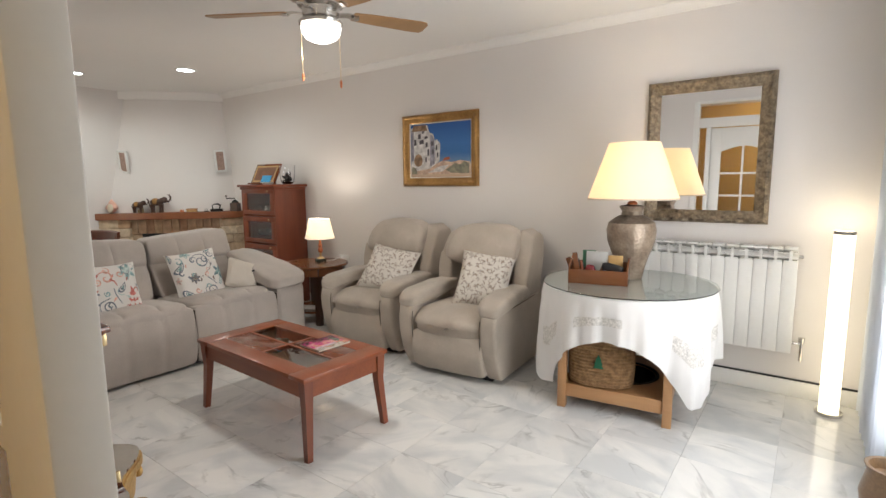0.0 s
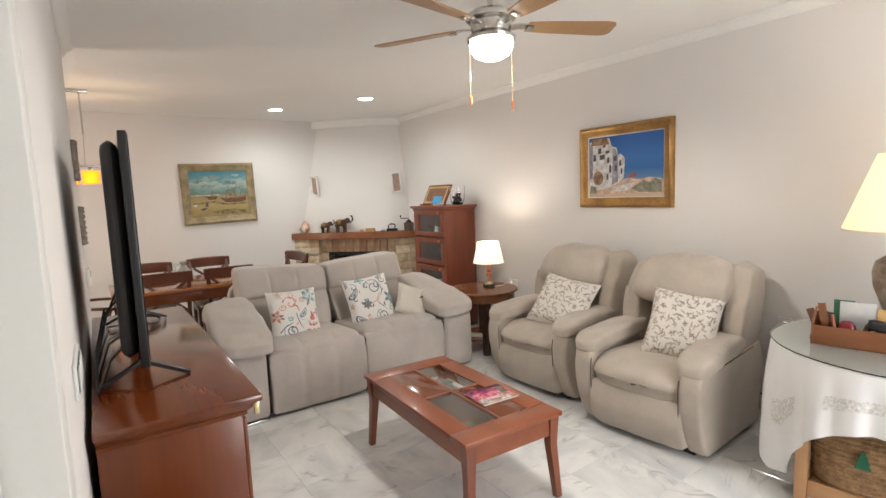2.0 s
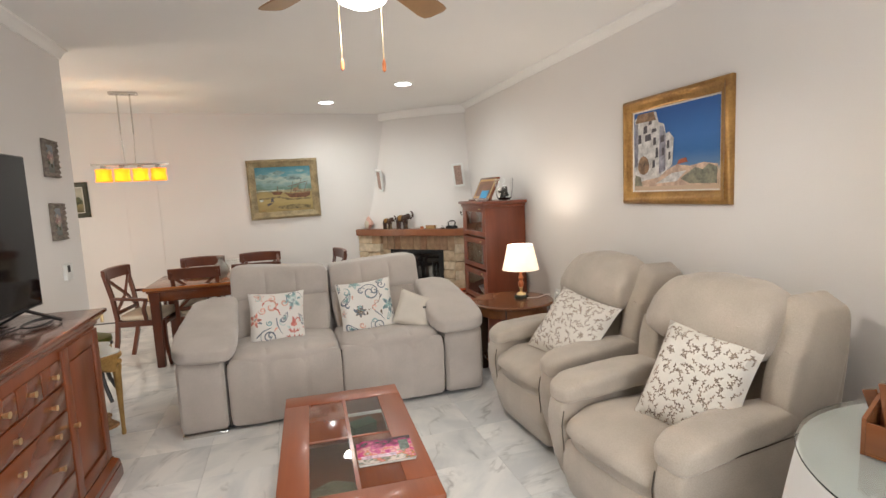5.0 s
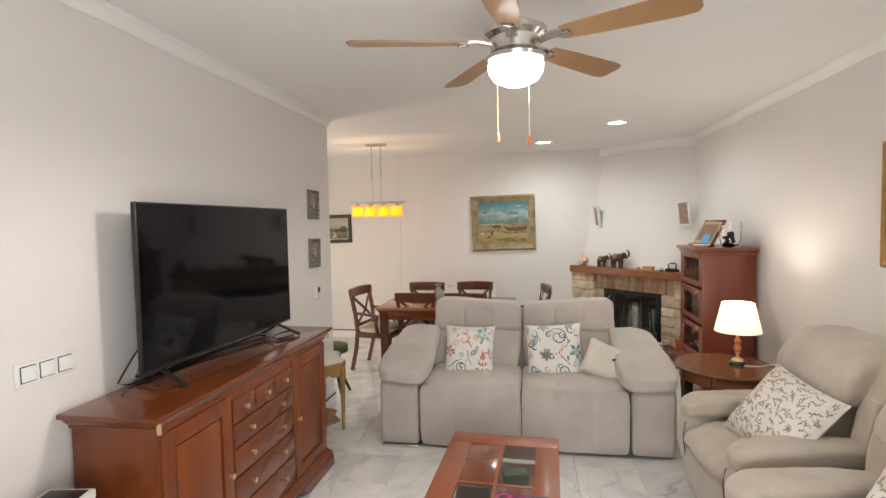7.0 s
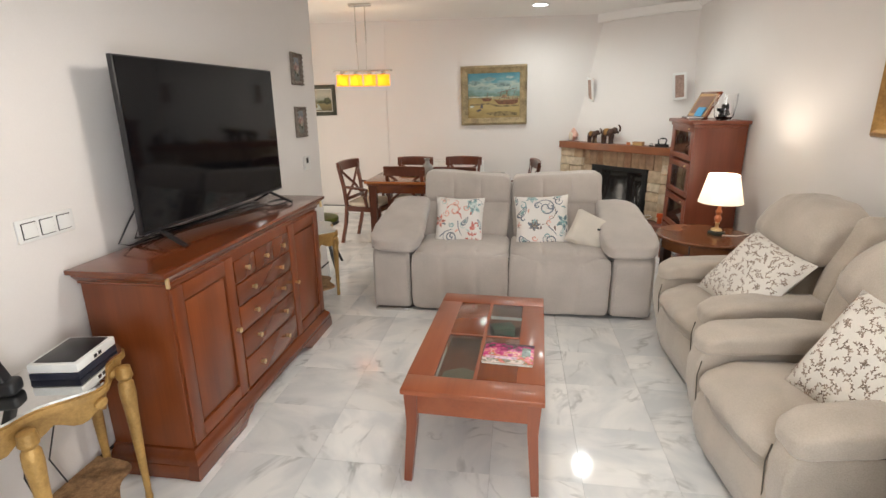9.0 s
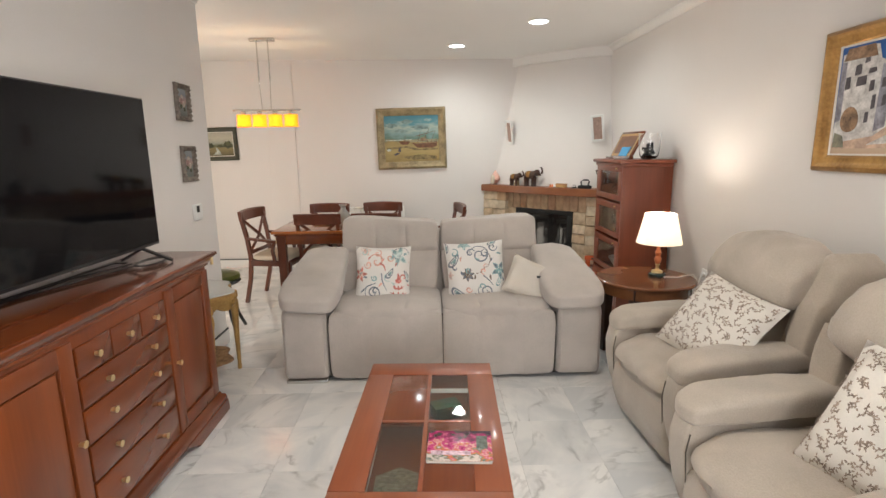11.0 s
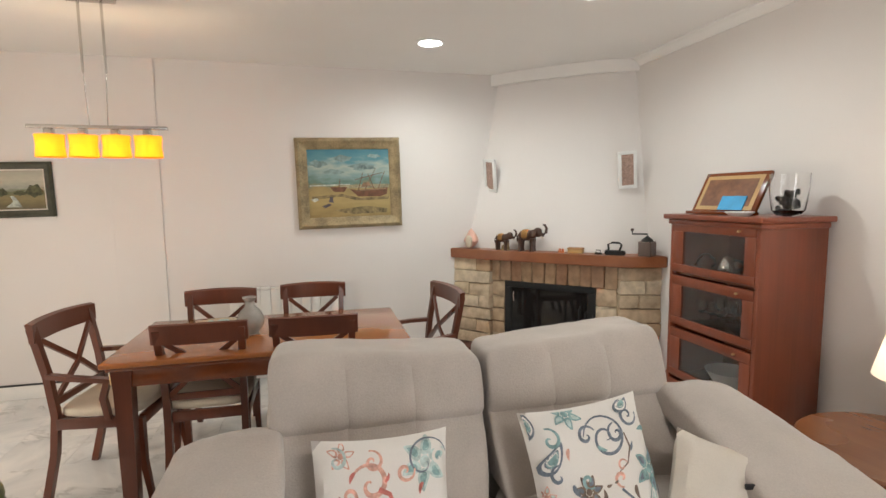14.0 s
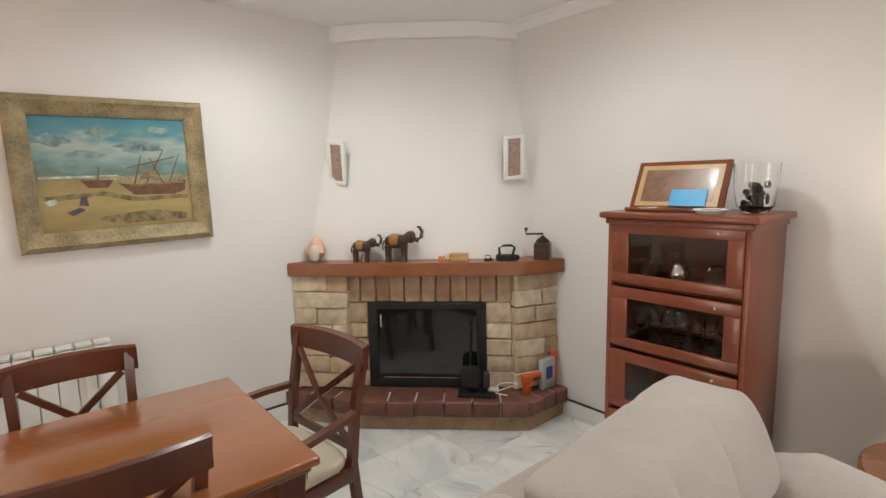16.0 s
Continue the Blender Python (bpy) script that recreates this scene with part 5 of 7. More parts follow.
def sprigs(seed):
    """Small curved twigs with leaves, scattered at all angles."""
    rnd = random.Random(seed)
    out = []
    for i in range(14):
        for j in range(14):
            x, y = -0.9 + 0.138 * i + rnd.uniform(-0.035, 0.035) + 0.06 * (j % 2), -0.9 + 0.138 * j + rnd.uniform(-0.035, 0.035)
            a, bend = rnd.uniform(0, 6.28), rnd.choice((-1, 1)) * rnd.uniform(3, 7)
            stem = []
            for k in range(5):
                stem.append((x, y))
                x, y = x + 0.034 * math.cos(a + bend * 0.045 * k), y + 0.034 * math.sin(a + bend * 0.045 * k)
            out.append(("umber", 0.018, False, stem))
            for k in (1, 2, 3, 4):
                b = a + bend * 0.045 * k + (0.9 if k % 2 else -0.9)
                px, py = stem[k]
                out.append(("umber", 0, True, leaf(px + 0.02 * math.cos(b), py + 0.02 * math.sin(b), rnd.uniform(0.036, 0.05), b, 0.55)))
    return out


for at, turn, lean, w, h, t, seed, roll in (((-1.8, 3.36, 0.455), 14, -30, 0.42, 0.46, 0.14, 4, 4), ((-2.78, 3.38, 0.455), 14, -38, 0.46, 0.44, 0.13, 5, 9)):
    cs = cushion(at, turn, lean, w, h, t, M_SPRIG, "cream cushion with winding brown sprig print", seed, roll)
    printed(cs, w, h, t, lean, roll, seed, sprigs(seed), False)

# ---- coffee table ----
ct = thing("coffee_table", "reddish cherry coffee table with inset glass squares", "table", (-2.337, 1.987, 0), -2.4)
TL, TW, TH = 1.1, 0.585, 0.45
fx, fy = 0.42, 0.175
# top: frame bars and two wooden squares round two glazed wells
part("top_end", box(-TL / 2, -fx, -TW / 2, TW / 2, TH - 0.024, TH, 0.004), M_CHERRY, ct)
part("top_end", box(fx, TL / 2, -TW / 2, TW / 2, TH - 0.024, TH, 0.004), M_CHERRY, ct)
part("top_rail", box(-fx, fx, -TW / 2, -fy, TH - 0.024, TH, 0.001), M_CHERRY, ct)
part("top_rail", box(-fx, fx, fy, TW / 2, TH - 0.024, TH, 0.001), M_CHERRY, ct)
part("inset_panel", box(-fx, -0.008, -fy, -0.008, TH - 0.02, TH - 0.002, 0.001), M_MAHOG, ct, "dark veneer panel")
part("inset_panel", box(0.008, fx, 0.008, fy, TH - 0.02, TH - 0.002, 0.001), M_MAHOG, ct, "dark veneer panel")
part("cross_bar", box(-fx, fx, -0.008, 0.008, TH - 0.024, TH - 0.001, bm=box(-0.008, 0.008, -fy, fy, TH - 0.024, TH - 0.0015)), M_CHERRY, ct)
part("glass_inset", box(-fx, -0.008, 0.008, fy, TH - 0.01, TH - 0.004), M_TABLEGLASS, ct, "clear glass inset")
part("glass_inset", box(0.008, fx, -fy, -0.008, TH - 0.01, TH - 0.004), M_TABLEGLASS, ct, "clear glass inset")
part("tray_shelf", box(-fx - 0.02, fx + 0.02, -fy - 0.02, fy + 0.02, TH - 0.125, TH - 0.11), M_CHERRY, ct, "display shelf under the glass")
for s in (-1, 1):
    part("apron", box(-TL / 2 + 0.06, TL / 2 - 0.06, s * (TW / 2 - 0.035) - 0.009, s * (TW / 2 - 0.035) + 0.009, TH - 0.12, TH - 0.025), M_CHERRY, ct)
    part("apron", box(s * (TL / 2 - 0.035) - 0.009, s * (TL / 2 - 0.035) + 0.009, -TW / 2 + 0.06, TW / 2 - 0.06, TH - 0.12, TH - 0.025), M_CHERRY, ct)
    for q in (-1, 1):
        part("leg", beam([(s * (TL / 2 - 0.04), q * (TW / 2 - 0.04), TH - 0.025), (s * (TL / 2 - 0.042), q * (TW / 2 - 0.042), 0.28), (s * (TL / 2 - 0.02), q * (TW / 2 - 0.022), 0.0)], 0.055, 0.055, up=(0, 1, 0), taper=0.6), M_CHERRYV, ct)
mg = thing("magazine", "glossy pink and orange magazine on the coffee table", "magazine", (-2.145, 2.108, TH), -4)
part("cover", box(-0.095, 0.095, -0.115, 0.115, 0.0085, 0.0115, 0.001), M_MAG, mg)
part("page_block", box(-0.093, 0.093, -0.112, 0.112, 0.0005, 0.0085), M_PAGES, mg)
part("cover_picture", box(0.035, 0.06, -0.1, 0.04, 0.0117, 0.0119), plain("cover_white", (0.6, 0.42, 0.5), 0.25, 0, 0.5, 60, 200, 0.0), mg, "pale title strip")
part("cover_picture", box(-0.06, 0.02, 0.06, 0.1, 0.0117, 0.0119), plain("cover_dark", (0.1, 0.12, 0.1), 0.25, 0, 0.5, 60, 200, 0.0), mg, "dark cover picture")
dy = thing("crochet_doily", "pale crochet doily on the table's inner shelf", "doily", (-2.1, 1.89, TH - 0.11), 0)
bm = lathe([(0, 0.001), (0.045, 0.003), (0.075, 0.003), (0.095, 0.002), (0.1, 0.0)], 6)
part("doily", bm, plain("crochet", (0.36, 0.33, 0.24), 0.95, 0, 0.4, 60, 240, 0.8), dy)
gt = thing("green_tin", "dark green tin on the table's inner shelf", "tin", (-2.56, 2.07, TH - 0.11), 20)
part("tin", box(-0.04, 0.04, -0.06, 0.06, 0, 0.05, 0.006), plain("green_tin_paint", (0.015, 0.09, 0.05), 0.35), gt)
part("lid", box(-0.042, 0.042, -0.062, 0.062, 0.0505, 0.062, 0.004), plain("green_tin_lid", (0.02, 0.11, 0.06), 0.35), gt)

# ---- sideboard and television ----
SX0, SX1, SY0, SY1, SZ = -3.27, -1.722, 0.385, 0.762, 0.958
sb = thing("sideboard", "dark mahogany sideboard with drawers and two doors", "sideboard", (0, 0, 0))
part("carcass", box(SX0, SX1, SY0, SY1, 0.1, SZ - 0.075, 0.004), M_MAHOGV, sb)
part("top", box(SX0 - 0.06, SX1 + 0.06, SY0 - 0.004, SY1 + 0.05, SZ - 0.022, SZ, 0.006), M_MAHOG, sb, "polished top board")
bm = bmesh.new()
prof = [(0.0, -0.075), (0.012, -0.07), (0.012, -0.06), (0.022, -0.05), (0.034, -0.036), (0.04, -0.0225), (0.0, -0.0225)]
rings = []
for cx, cy, dx, dyy in ((SX1, SY0, 1, 0), (SX1, SY1, 1, 1), (SX0, SY1, -1, 1), (SX0, SY0, -1, 0)):
    rings.append([bm.verts.new((cx + dx * a, cy + dyy * a, SZ + z)) for a, z in prof])
for a, b in zip(rings, rings[1:]):
    for k in range(len(prof) - 1):
        bm.faces.new((a[k], a[k + 1], b[k + 1], b[k]))
part("cornice", bm, M_MAHOG, sb, "ogee moulding below the top")
bm = bmesh.new()
prof = [(0.0, 0.135), (0.01, 0.13), (0.014, 0.118), (0.03, 0.105), (0.036, 0.085), (0.036, 0.07), (0.0, 0.07)]
rings = []
for cx, cy, dx, dyy in ((SX1, SY0, 1, 0), (SX1, SY1, 1, 1), (SX0, SY1, -1, 1), (SX0, SY0, -1, 0)):
    rings.append([bm.verts.new((cx + dx * a, cy + dyy * a, z)) for a, z in prof])
for a, b in zip(rings, rings[1:]):
    for k in range(len(prof) - 1):
        bm.faces.new((a[k], a[k + 1], b[k + 1], b[k]))
part("plinth", bm, M_MAHOG, sb, "moulded plinth")
part("kick_board", box(SX0 + 0.02, SX1 - 0.02, SY0 + 0.03, SY1 - 0.005, 0.012, 0.0995), M_MAHOG, sb, "recessed board between the feet")
for s, x in ((1, SX1), (-1, SX0)):
    run = [(0.04, 0.0), (0.046, 0.004), (0.046, 0.03), (0.036, 0.069), (-0.46, 0.069), (-0.42, 0.04), (-0.39, 0.036), (-0.37, 0.012), (-0.35, 0.0)]
    bm = plate([(x + s * a, z) for a, z in run], SY1 - 0.006, 0.046)
    part("bracket_foot", bm, M_MAHOG, sb, "shaped bracket foot")
    part("bracket_foot", box(min(x, x + s * 0.04), max(x, x + s * 0.04), SY0, SY1 - 0.007, 0.0, 0.0695, 0.003), M_MAHOG, sb, "side bracket foot")
for a, b in ((SX0 + 0.01, SX0 + 0.46), (SX1 - 0.46, SX1 - 0.01)):
    bm = box(a, a + 0.07, SY1, SY1 + 0.014, 0.14, SZ - 0.09, 0.003)
    box(b - 0.07, b, SY1, SY1 + 0.014, 0.14, SZ - 0.09, 0.003, bm=bm)
    box(a + 0.07, b - 0.07, SY1, SY1 + 0.014, 0.14, 0.21, 0.003, bm=bm)
    box(a + 0.07, b - 0.07, SY1, SY1 + 0.014, SZ - 0.16, SZ - 0.09, 0.003, bm=bm)
    dr = part("door", bm, M_MAHOGV, sb)
    part("panel", box(a + 0.08, b - 0.08, SY1, SY1 + 0.008, 0.22, SZ - 0.17, 0.006), M_MAHOGV, dr)
    kx = b - 0.035 if a < -3 else a + 0.035
    part("knob", tube([(kx, SY1 + 0.014, 0.5), (kx, SY1 + 0.03, 0.5), (kx, SY1 + 0.036, 0.5)], 0.008, 10, taper=0.014), M_BRASS, dr, "small brass knob")
dx0, dx1 = SX0 + 0.47, SX1 - 0.47
rows = [(0.145, 0.305), (0.315, 0.455), (0.465, 0.595), (0.605, 0.715), (0.725, 0.835)]
for k, (z0, z1) in enumerate(rows):
    cuts = [dx0, dx1] if k < 4 else [dx0, dx0 + (dx1 - dx0) / 3, dx0 + 2 * (dx1 - dx0) / 3, dx1]
    for a, b in zip(cuts, cuts[1:]):
        d = part("drawer", box(a + 0.004, b - 0.004, SY1, SY1 + 0.013, z0, z1, 0.004), M_MAHOG, sb)
        for kx in ([(a + b) / 2] if k == 4 else [a + (b - a) * 0.24, a + (b - a) * 0.76]):
            part("knob", tube([(kx, SY1 + 0.012, (z0 + z1) / 2), (kx, SY1 + 0.028, (z0 + z1) / 2), (kx, SY1 + 0.034, (z0 + z1) / 2)], 0.008, 10, taper=0.014), M_BRASS, d, "small brass knob")
for x in (SX0 - 0.012, SX1 + 0.03):
    part("corner_mount", box(x - 0.006, x + 0.006, SY1 + 0.028, SY1 + 0.044, SZ - 0.07, SZ - 0.026, 0.004), M_BRASS, sb, "worn brass corner mount")

tv = thing("television", "large black flat television on two splayed feet", "television", (-2.545, 0.553, SZ), 178)
part("panel", box(-0.625, 0.625, -0.012, 0.012, 0.075, 0.81, 0.004), M_BLACK, tv)
part("screen", box(-0.617, 0.617, -0.0145, -0.0125, 0.09, 0.803), M_SCREEN, tv, "glossy black screen")
part("back_housing", box(-0.585, 0.585, 0.013, 0.062, 0.1, 0.785, 0.03, 3), M_BLACK, tv)
part("badge", box(-0.02, 0.02, -0.0155, -0.0135, 0.073, 0.08), M_CHROME, tv)
for s in (-1, 1):
    part("foot", beam([(s * 0.5, 0.02, 0.075), (s * 0.52, -0.13, 0.006)], 0.02, 0.012, bm=beam([(s * 0.5, -0.0, 0.075), (s * 0.52, 0.13, 0.006)], 0.02, 0.012)), M_BLACK, tv, "slim black metal foot")
cb = thing("tv_cables", "tangle of black cables behind the television", "cable", (-2.5, 0.42, SZ))
for k in range(3):
    part("cable", tube([(0.35 - 0.1 * k, 0.06, 0.3 - 0.05 * k), (0.42 - 0.1 * k, 0.02, 0.22), (0.5 - 0.08 * k, -0.015, 0.1), (0.56 - 0.1 * k, -0.02, 0.03), (0.5 - 0.2 * k, -0.02, 0.006), (0.1 - 0.3 * k, 0.02, 0.006), (-0.45 - 0.03 * k, 0.16 - 0.04 * k, 0.006)], 0.004, 6), M_BLACK, cb)
cl = thing("coiled_lead", "black lead coiled on the sideboard", "cable", (-3.02, 0.62, SZ))
part("lead", tube([(0.09 * math.cos(k * 0.5) * (1 + 0.02 * k), 0.05 * math.sin(k * 0.5), 0.005 + 0.0004 * k) for k in range(26)], 0.004, 6), M_BLACK, cl)


# ---- gilded consoles ----
def gilt_console(at, turn, label, topmat, mirror=1, H0=0.68):
    g = thing("gilded_console", label, "console table", at, turn, "gilded consoles")
    out = []
    for k in range(33):
        x = -0.31 + 0.62 * k / 32
        q = (x / 0.31)
        out.append((x * mirror, 0.02 + 0.3 * (1 - abs(q) ** 3.5) ** 0.5 + 0.045 * math.cos(q * math.pi * 1.9)))
    poly = [(-0.31 * mirror, 0.0)] + out + [(0.31 * mirror, 0.0)]
    poly = [p for i, p in enumerate(poly) if i == 0 or (Vector(p) - Vector(poly[i - 1])).length > 1e-4]
    part("top", prism([(x * 0.97, y * 0.97 + 0.004) for x, y in poly], H0 - 0.008, H0), topmat, g, "polished mirror-like top")
    part("rim", prism(poly, H0 - 0.04, H0 - 0.009, 0.006), M_GILT, g, "carved gilded rim")
    bm = bmesh.new()
    lo = [bm.verts.new((x * 0.93, y * 0.93, H0 - 0.085 - 0.035 * abs(math.sin(3 * i / 5.2)))) for i, (x, y) in enumerate(out)]
    hi = [bm.verts.new((x * 0.96, y * 0.96, H0 - 0.038)) for x, y in out]
    for k in range(len(out) - 1):
        bm.faces.new((lo[k], lo[k + 1], hi[k + 1], hi[k]))
    geo = bmesh.ops.extrude_face_region(bm, geom=bm.faces[:])
    for v in [e for e in geo["geom"] if isinstance(e, bmesh.types.BMVert)]:
        v.co.y -= 0.022
    part("apron", bm, M_GILT, g, "scrolled gilded apron")
    for k in (6, 16, 26):
        x, y = out[k]
        part("rosette", soft(0.05, 0.025, 0.035, (x * 0.96, y * 0.96, H0 - 0.07), 2.2, 6), M_GILT, g)
    for x, y in ((-0.25, 0.06), (0.25, 0.06), (-0.2, 0.27), (0.2, 0.27)):
        part("leg", lathe([(0.012, 0), (0.015, 0.02), (0.012, 0.04), (0.016, 0.2), (0.024, 0.42), (0.03, H0 - 0.16), (0.028, H0 - 0.12), (0.02, H0 - 0.105), (0.03, H0 - 0.09), (0.026, H0 - 0.05), (0, H0 - 0.04)], 12, at=(x * mirror, y, 0)), M_GILT, g, "turned and fluted gilded leg")
    part("lower_shelf", prism([(x * 0.8, y * 0.8 + 0.02) for x, y in poly], 0.14, 0.155, 0.004), M_WICKER, g, "woven cane shelf")
    return g


gilt_console((-1.36, YT + 0.018, 0), 0, "gilded carved console with mirror top beside the door", plain("console_mirror", (0.72, 0.72, 0.7), 0.015, 1.0, 0.04, 4, 60, 0.0), 1, 0.665)
gilt_console((-3.69, YT + 0.018, 0), 0, "gilded carved console between sideboard and dining room", plain("console_top_pale", (0.6, 0.6, 0.57), 0.08, 0, 0.04, 4, 60, 0.0), -1, 0.62)
ro = thing("internet_router", "white and black boxy router on a dark base", "router", (-1.475, 0.545, 0.665), 10)
part("base", box(-0.11, 0.11, -0.085, 0.085, 0, 0.025, 0.004), plain("navy_plastic", (0.015, 0.018, 0.035), 0.3), ro)
part("case", box(-0.11, 0.11, -0.085, 0.085, 0.027, 0.06, 0.005), M_WHITE, ro)
part("lid", box(-0.095, 0.095, -0.07, 0.07, 0.0605, 0.063, 0.001), M_BLACK, ro, "black top panel")
part("socket", box(-0.02, -0.005, 0.085, 0.087, 0.036, 0.048, bm=box(0.005, 0.02, 0.085, 0.087, 0.036, 0.048)), M_IRON, ro)
ph = thing("cordless_phone", "black cordless telephone in its charging cradle", "telephone", (-1.275, 0.475, 0.665), 200)
part("cradle", soft(0.066, 0.085, 0.05, (0, 0, 0.025), 5, 8), M_BLACK, ph)
bm = soft(0.046, 0.026, 0.145, (0, 0, 0), 5, 10)
bm.transform(pose(0, 0.012, 0.09, -20, 0, 0))
hs = part("handset", bm, M_BLACK, ph)
bm = box(-0.015, 0.015, -0.0145, -0.0125, 0.02, 0.05)
bm.transform(pose(0, 0.012, 0.09, -20, 0, 0))
part("display", bm, plain("lcd_grey", (0.2, 0.22, 0.2), 0.2), hs)
wl = thing("console_leads", "thin dark leads hanging behind the console", "cable", (-1.35, 0.4, 0))
for k in range(3):
    part("lead", tube([(0.12 * k - 0.1, 0.0, 0.66), (0.12 * k - 0.12, 0.01, 0.45), (0.1 * k - 0.05, 0.015, 0.3), (0.12 * k - 0.1, 0.012, 0.15), (0.1 * k, 0.015, 0.02)], 0.003, 6), M_BLACK, wl)

# stool with green seat past the wall end
st = thing("green_stool", "black lacquered stool with round green leather seat", "stool", (-4.64, 0.25, 0))
part("seat", lathe([(0, 0.46), (0.15, 0.46), (0.165, 0.475), (0.16, 0.505), (0.1, 0.525), (0, 0.53)], 24), M_GREEN, st, "olive green leather seat")
part("seat_rim", lathe([(0.0, 0.428), (0.15, 0.43), (0.168, 0.445), (0.16, 0.459), (0, 0.459)], 24), M_BLACK, st)
for k in range(4):
    a = radians(52 + 90 * k)
    part("leg", tube([(0.06 * math.cos(a), 0.06 * math.sin(a), 0.43), (0.1 * math.cos(a), 0.1 * math.sin(a), 0.3), (0.14 * math.cos(a), 0.14 * math.sin(a), 0.14), (0.2 * math.cos(a), 0.2 * math.sin(a), 0.01)], 0.02, 8, taper=0.014), M_BLACK, st, "curved black leg")

# ---- side table and lamp ----
M_SIDEWOOD = wood("brown_side_table", (0.25, 0.095, 0.035), (0.13, 0.045, 0.018), 0.25, 0, 0.4)
sd = thing("side_table", "round cherry side table on square legs", "table", (-3.94, 3.53, 0), 10)
part("top", lathe([(0, 0.572), (0.32, 0.572), (0.335, 0.58), (0.335, 0.592), (0.325, 0.6), (0, 0.6)], 48), M_SIDEWOOD, sd)
part("apron", lathe([(0.27, 0.50), (0.3, 0.50), (0.3, 0.571), (0.27, 0.571)], 40), M_SIDEWOOD, sd)
for k in range(4):
    a = radians(45 + 90 * k)
    part("leg", beam([(0.26 * math.cos(a), 0.26 * math.sin(a), 0.571), (0.26 * math.cos(a), 0.26 * math.sin(a), 0.0)], 0.065, 0.065, up=(0, 1, 0), taper=0.8), M_DARKWOOD, sd)
part("lower_shelf", lathe([(0, 0.12), (0.25, 0.12), (0.25, 0.14), (0, 0.14)], 32), M_SIDEWOOD, sd)
la = thing("table_lamp", "small lit table lamp with coral and brass stem", "lamp", (-3.96, 3.62, 0.6))
part("base", lathe([(0, 0), (0.06, 0), (0.06, 0.02), (0.05, 0.028), (0, 0.028)], 24), plain("green_marble", (0.02, 0.035, 0.03), 0.15, 0, 0.5, 20, 60, 0), la, "dark marble foot")
part("stem", lathe([(0.04, 0.028), (0.035, 0.04), (0.012, 0.05), (0.012, 0.075), (0.018, 0.085), (0.012, 0.09)], 16), M_BRASS, la, "brass collar")
part("column", lathe([(0.012, 0.09), (0.022, 0.1), (0.026, 0.125), (0.015, 0.145), (0.02, 0.16), (0.024, 0.17), (0.013, 0.19), (0.011, 0.22), (0, 0.222)], 16), M_CORAL, la, "coral enamel column")
part("holder", lathe([(0.009, 0.22), (0.009, 0.27), (0.014, 0.275), (0.014, 0.3), (0, 0.3)], 10), M_BRASS, la)
sh1 = part("shade", lathe([(0.152, 0.24), (0.105, 0.445), (0.103, 0.445), (0.15, 0.24)], 36), M_SHADE_B, la, "cream fabric drum shade, lit")
sh1.data.polygons.foreach_set("use_smooth", [True] * len(sh1.data.polygons))
part("bulb", soft(0.05, 0.05, 0.07, (0, 0, 0.335), 2.2, 6), M_BULB, la).visible_shadow = False
part("flex", tube([(0.05, 0.02, 0.004), (0.07, 0.12, 0.004), (0.02, 0.2, 0.004), (-0.01, 0.27, 0.0), (-0.03, 0.31, -0.06), (-0.08, 0.35, -0.08), (-0.13, 0.39, -0.04)], 0.004, 6), M_WHITE, la, "white flex")


def wall_plug(name, at, label, double=False):
    p = thing(name, label, "socket", at)
    part("plate", box(-0.04, 0.04 + 0.07 * double, -0.009, 0, -0.04, 0.04, 0.003), M_WHITE, p)
    part("socket", tube([(0, -0.009, 0), (0, -0.03, 0)], 0.018, 14), M_WHITE, p)


wall_plug("wall_socket", (-4.1, YR, 0.565), "white wall socket with a plug beside the side table", True)
wall_plug("wall_socket", (-1.5, YR, 0.62), "white wall socket behind the recliner")
strip = thing("power_strip", "white extension strip with red switch under the side table", "power strip", (-3.9, 3.4, 0.14), 30)
part("body", box(-0.12, 0.12, -0.025, 0.025, 0, 0.035, 0.005), M_WHITE, strip)
part("switch", box(0.06, 0.1, -0.012, 0.012, 0.0355, 0.042, 0.003), M_ORANGE, strip)

# ---- round table with cloth ----
RT = (-0.77, 3.45)
rt = thing("round_table", "round pine table with a low shelf", "table", (*RT, 0), 7)
for sx in (-1, 1):
    for sy in (-1, 1):
        part("leg", box(sx * 0.305 - 0.025, sx * 0.305 + 0.025, sy * 0.36 - 0.025, sy * 0.36 + 0.025, 0, 0.735, 0.004), M_PALEWOOD, rt)
    part("rail", box(sx * 0.305 - 0.012, sx * 0.305 + 0.012, -0.334, 0.334, 0.075, 0.155, 0.003), M_PALEWOOD, rt)
    part("rail", box(-0.279, 0.279, sx * 0.36 - 0.012, sx * 0.36 + 0.012, 0.075, 0.155, 0.003), M_PALEWOOD, rt)
bm = bmesh.new()
loops = []
for z in (0.135, 0.15):
    sq, ci = [], []
    for k in range(48):
        a = 2 * math.pi * k / 48
        f = min(0.284 / max(1e-6, abs(math.cos(a))), 0.346 / max(1e-6, abs(math.sin(a))))
        sq.append(bm.verts.new((f * math.cos(a), f * math.sin(a), z)))
        ci.append(bm.verts.new((0.2 * math.cos(a), 0.2 * math.sin(a), z)))
    loops += [sq, ci]
for a, b in ((0, 1), (1, 3), (3, 2), (2, 0)):
    for k in range(48):
        q = (k + 1) % 48
        bm.faces.new((loops[a][k], loops[a][q], loops[b][q], loops[b][k]))
part("shelf", bm, M_PALEWOOD, rt, "low plywood shelf with a round opening", smooth=False)
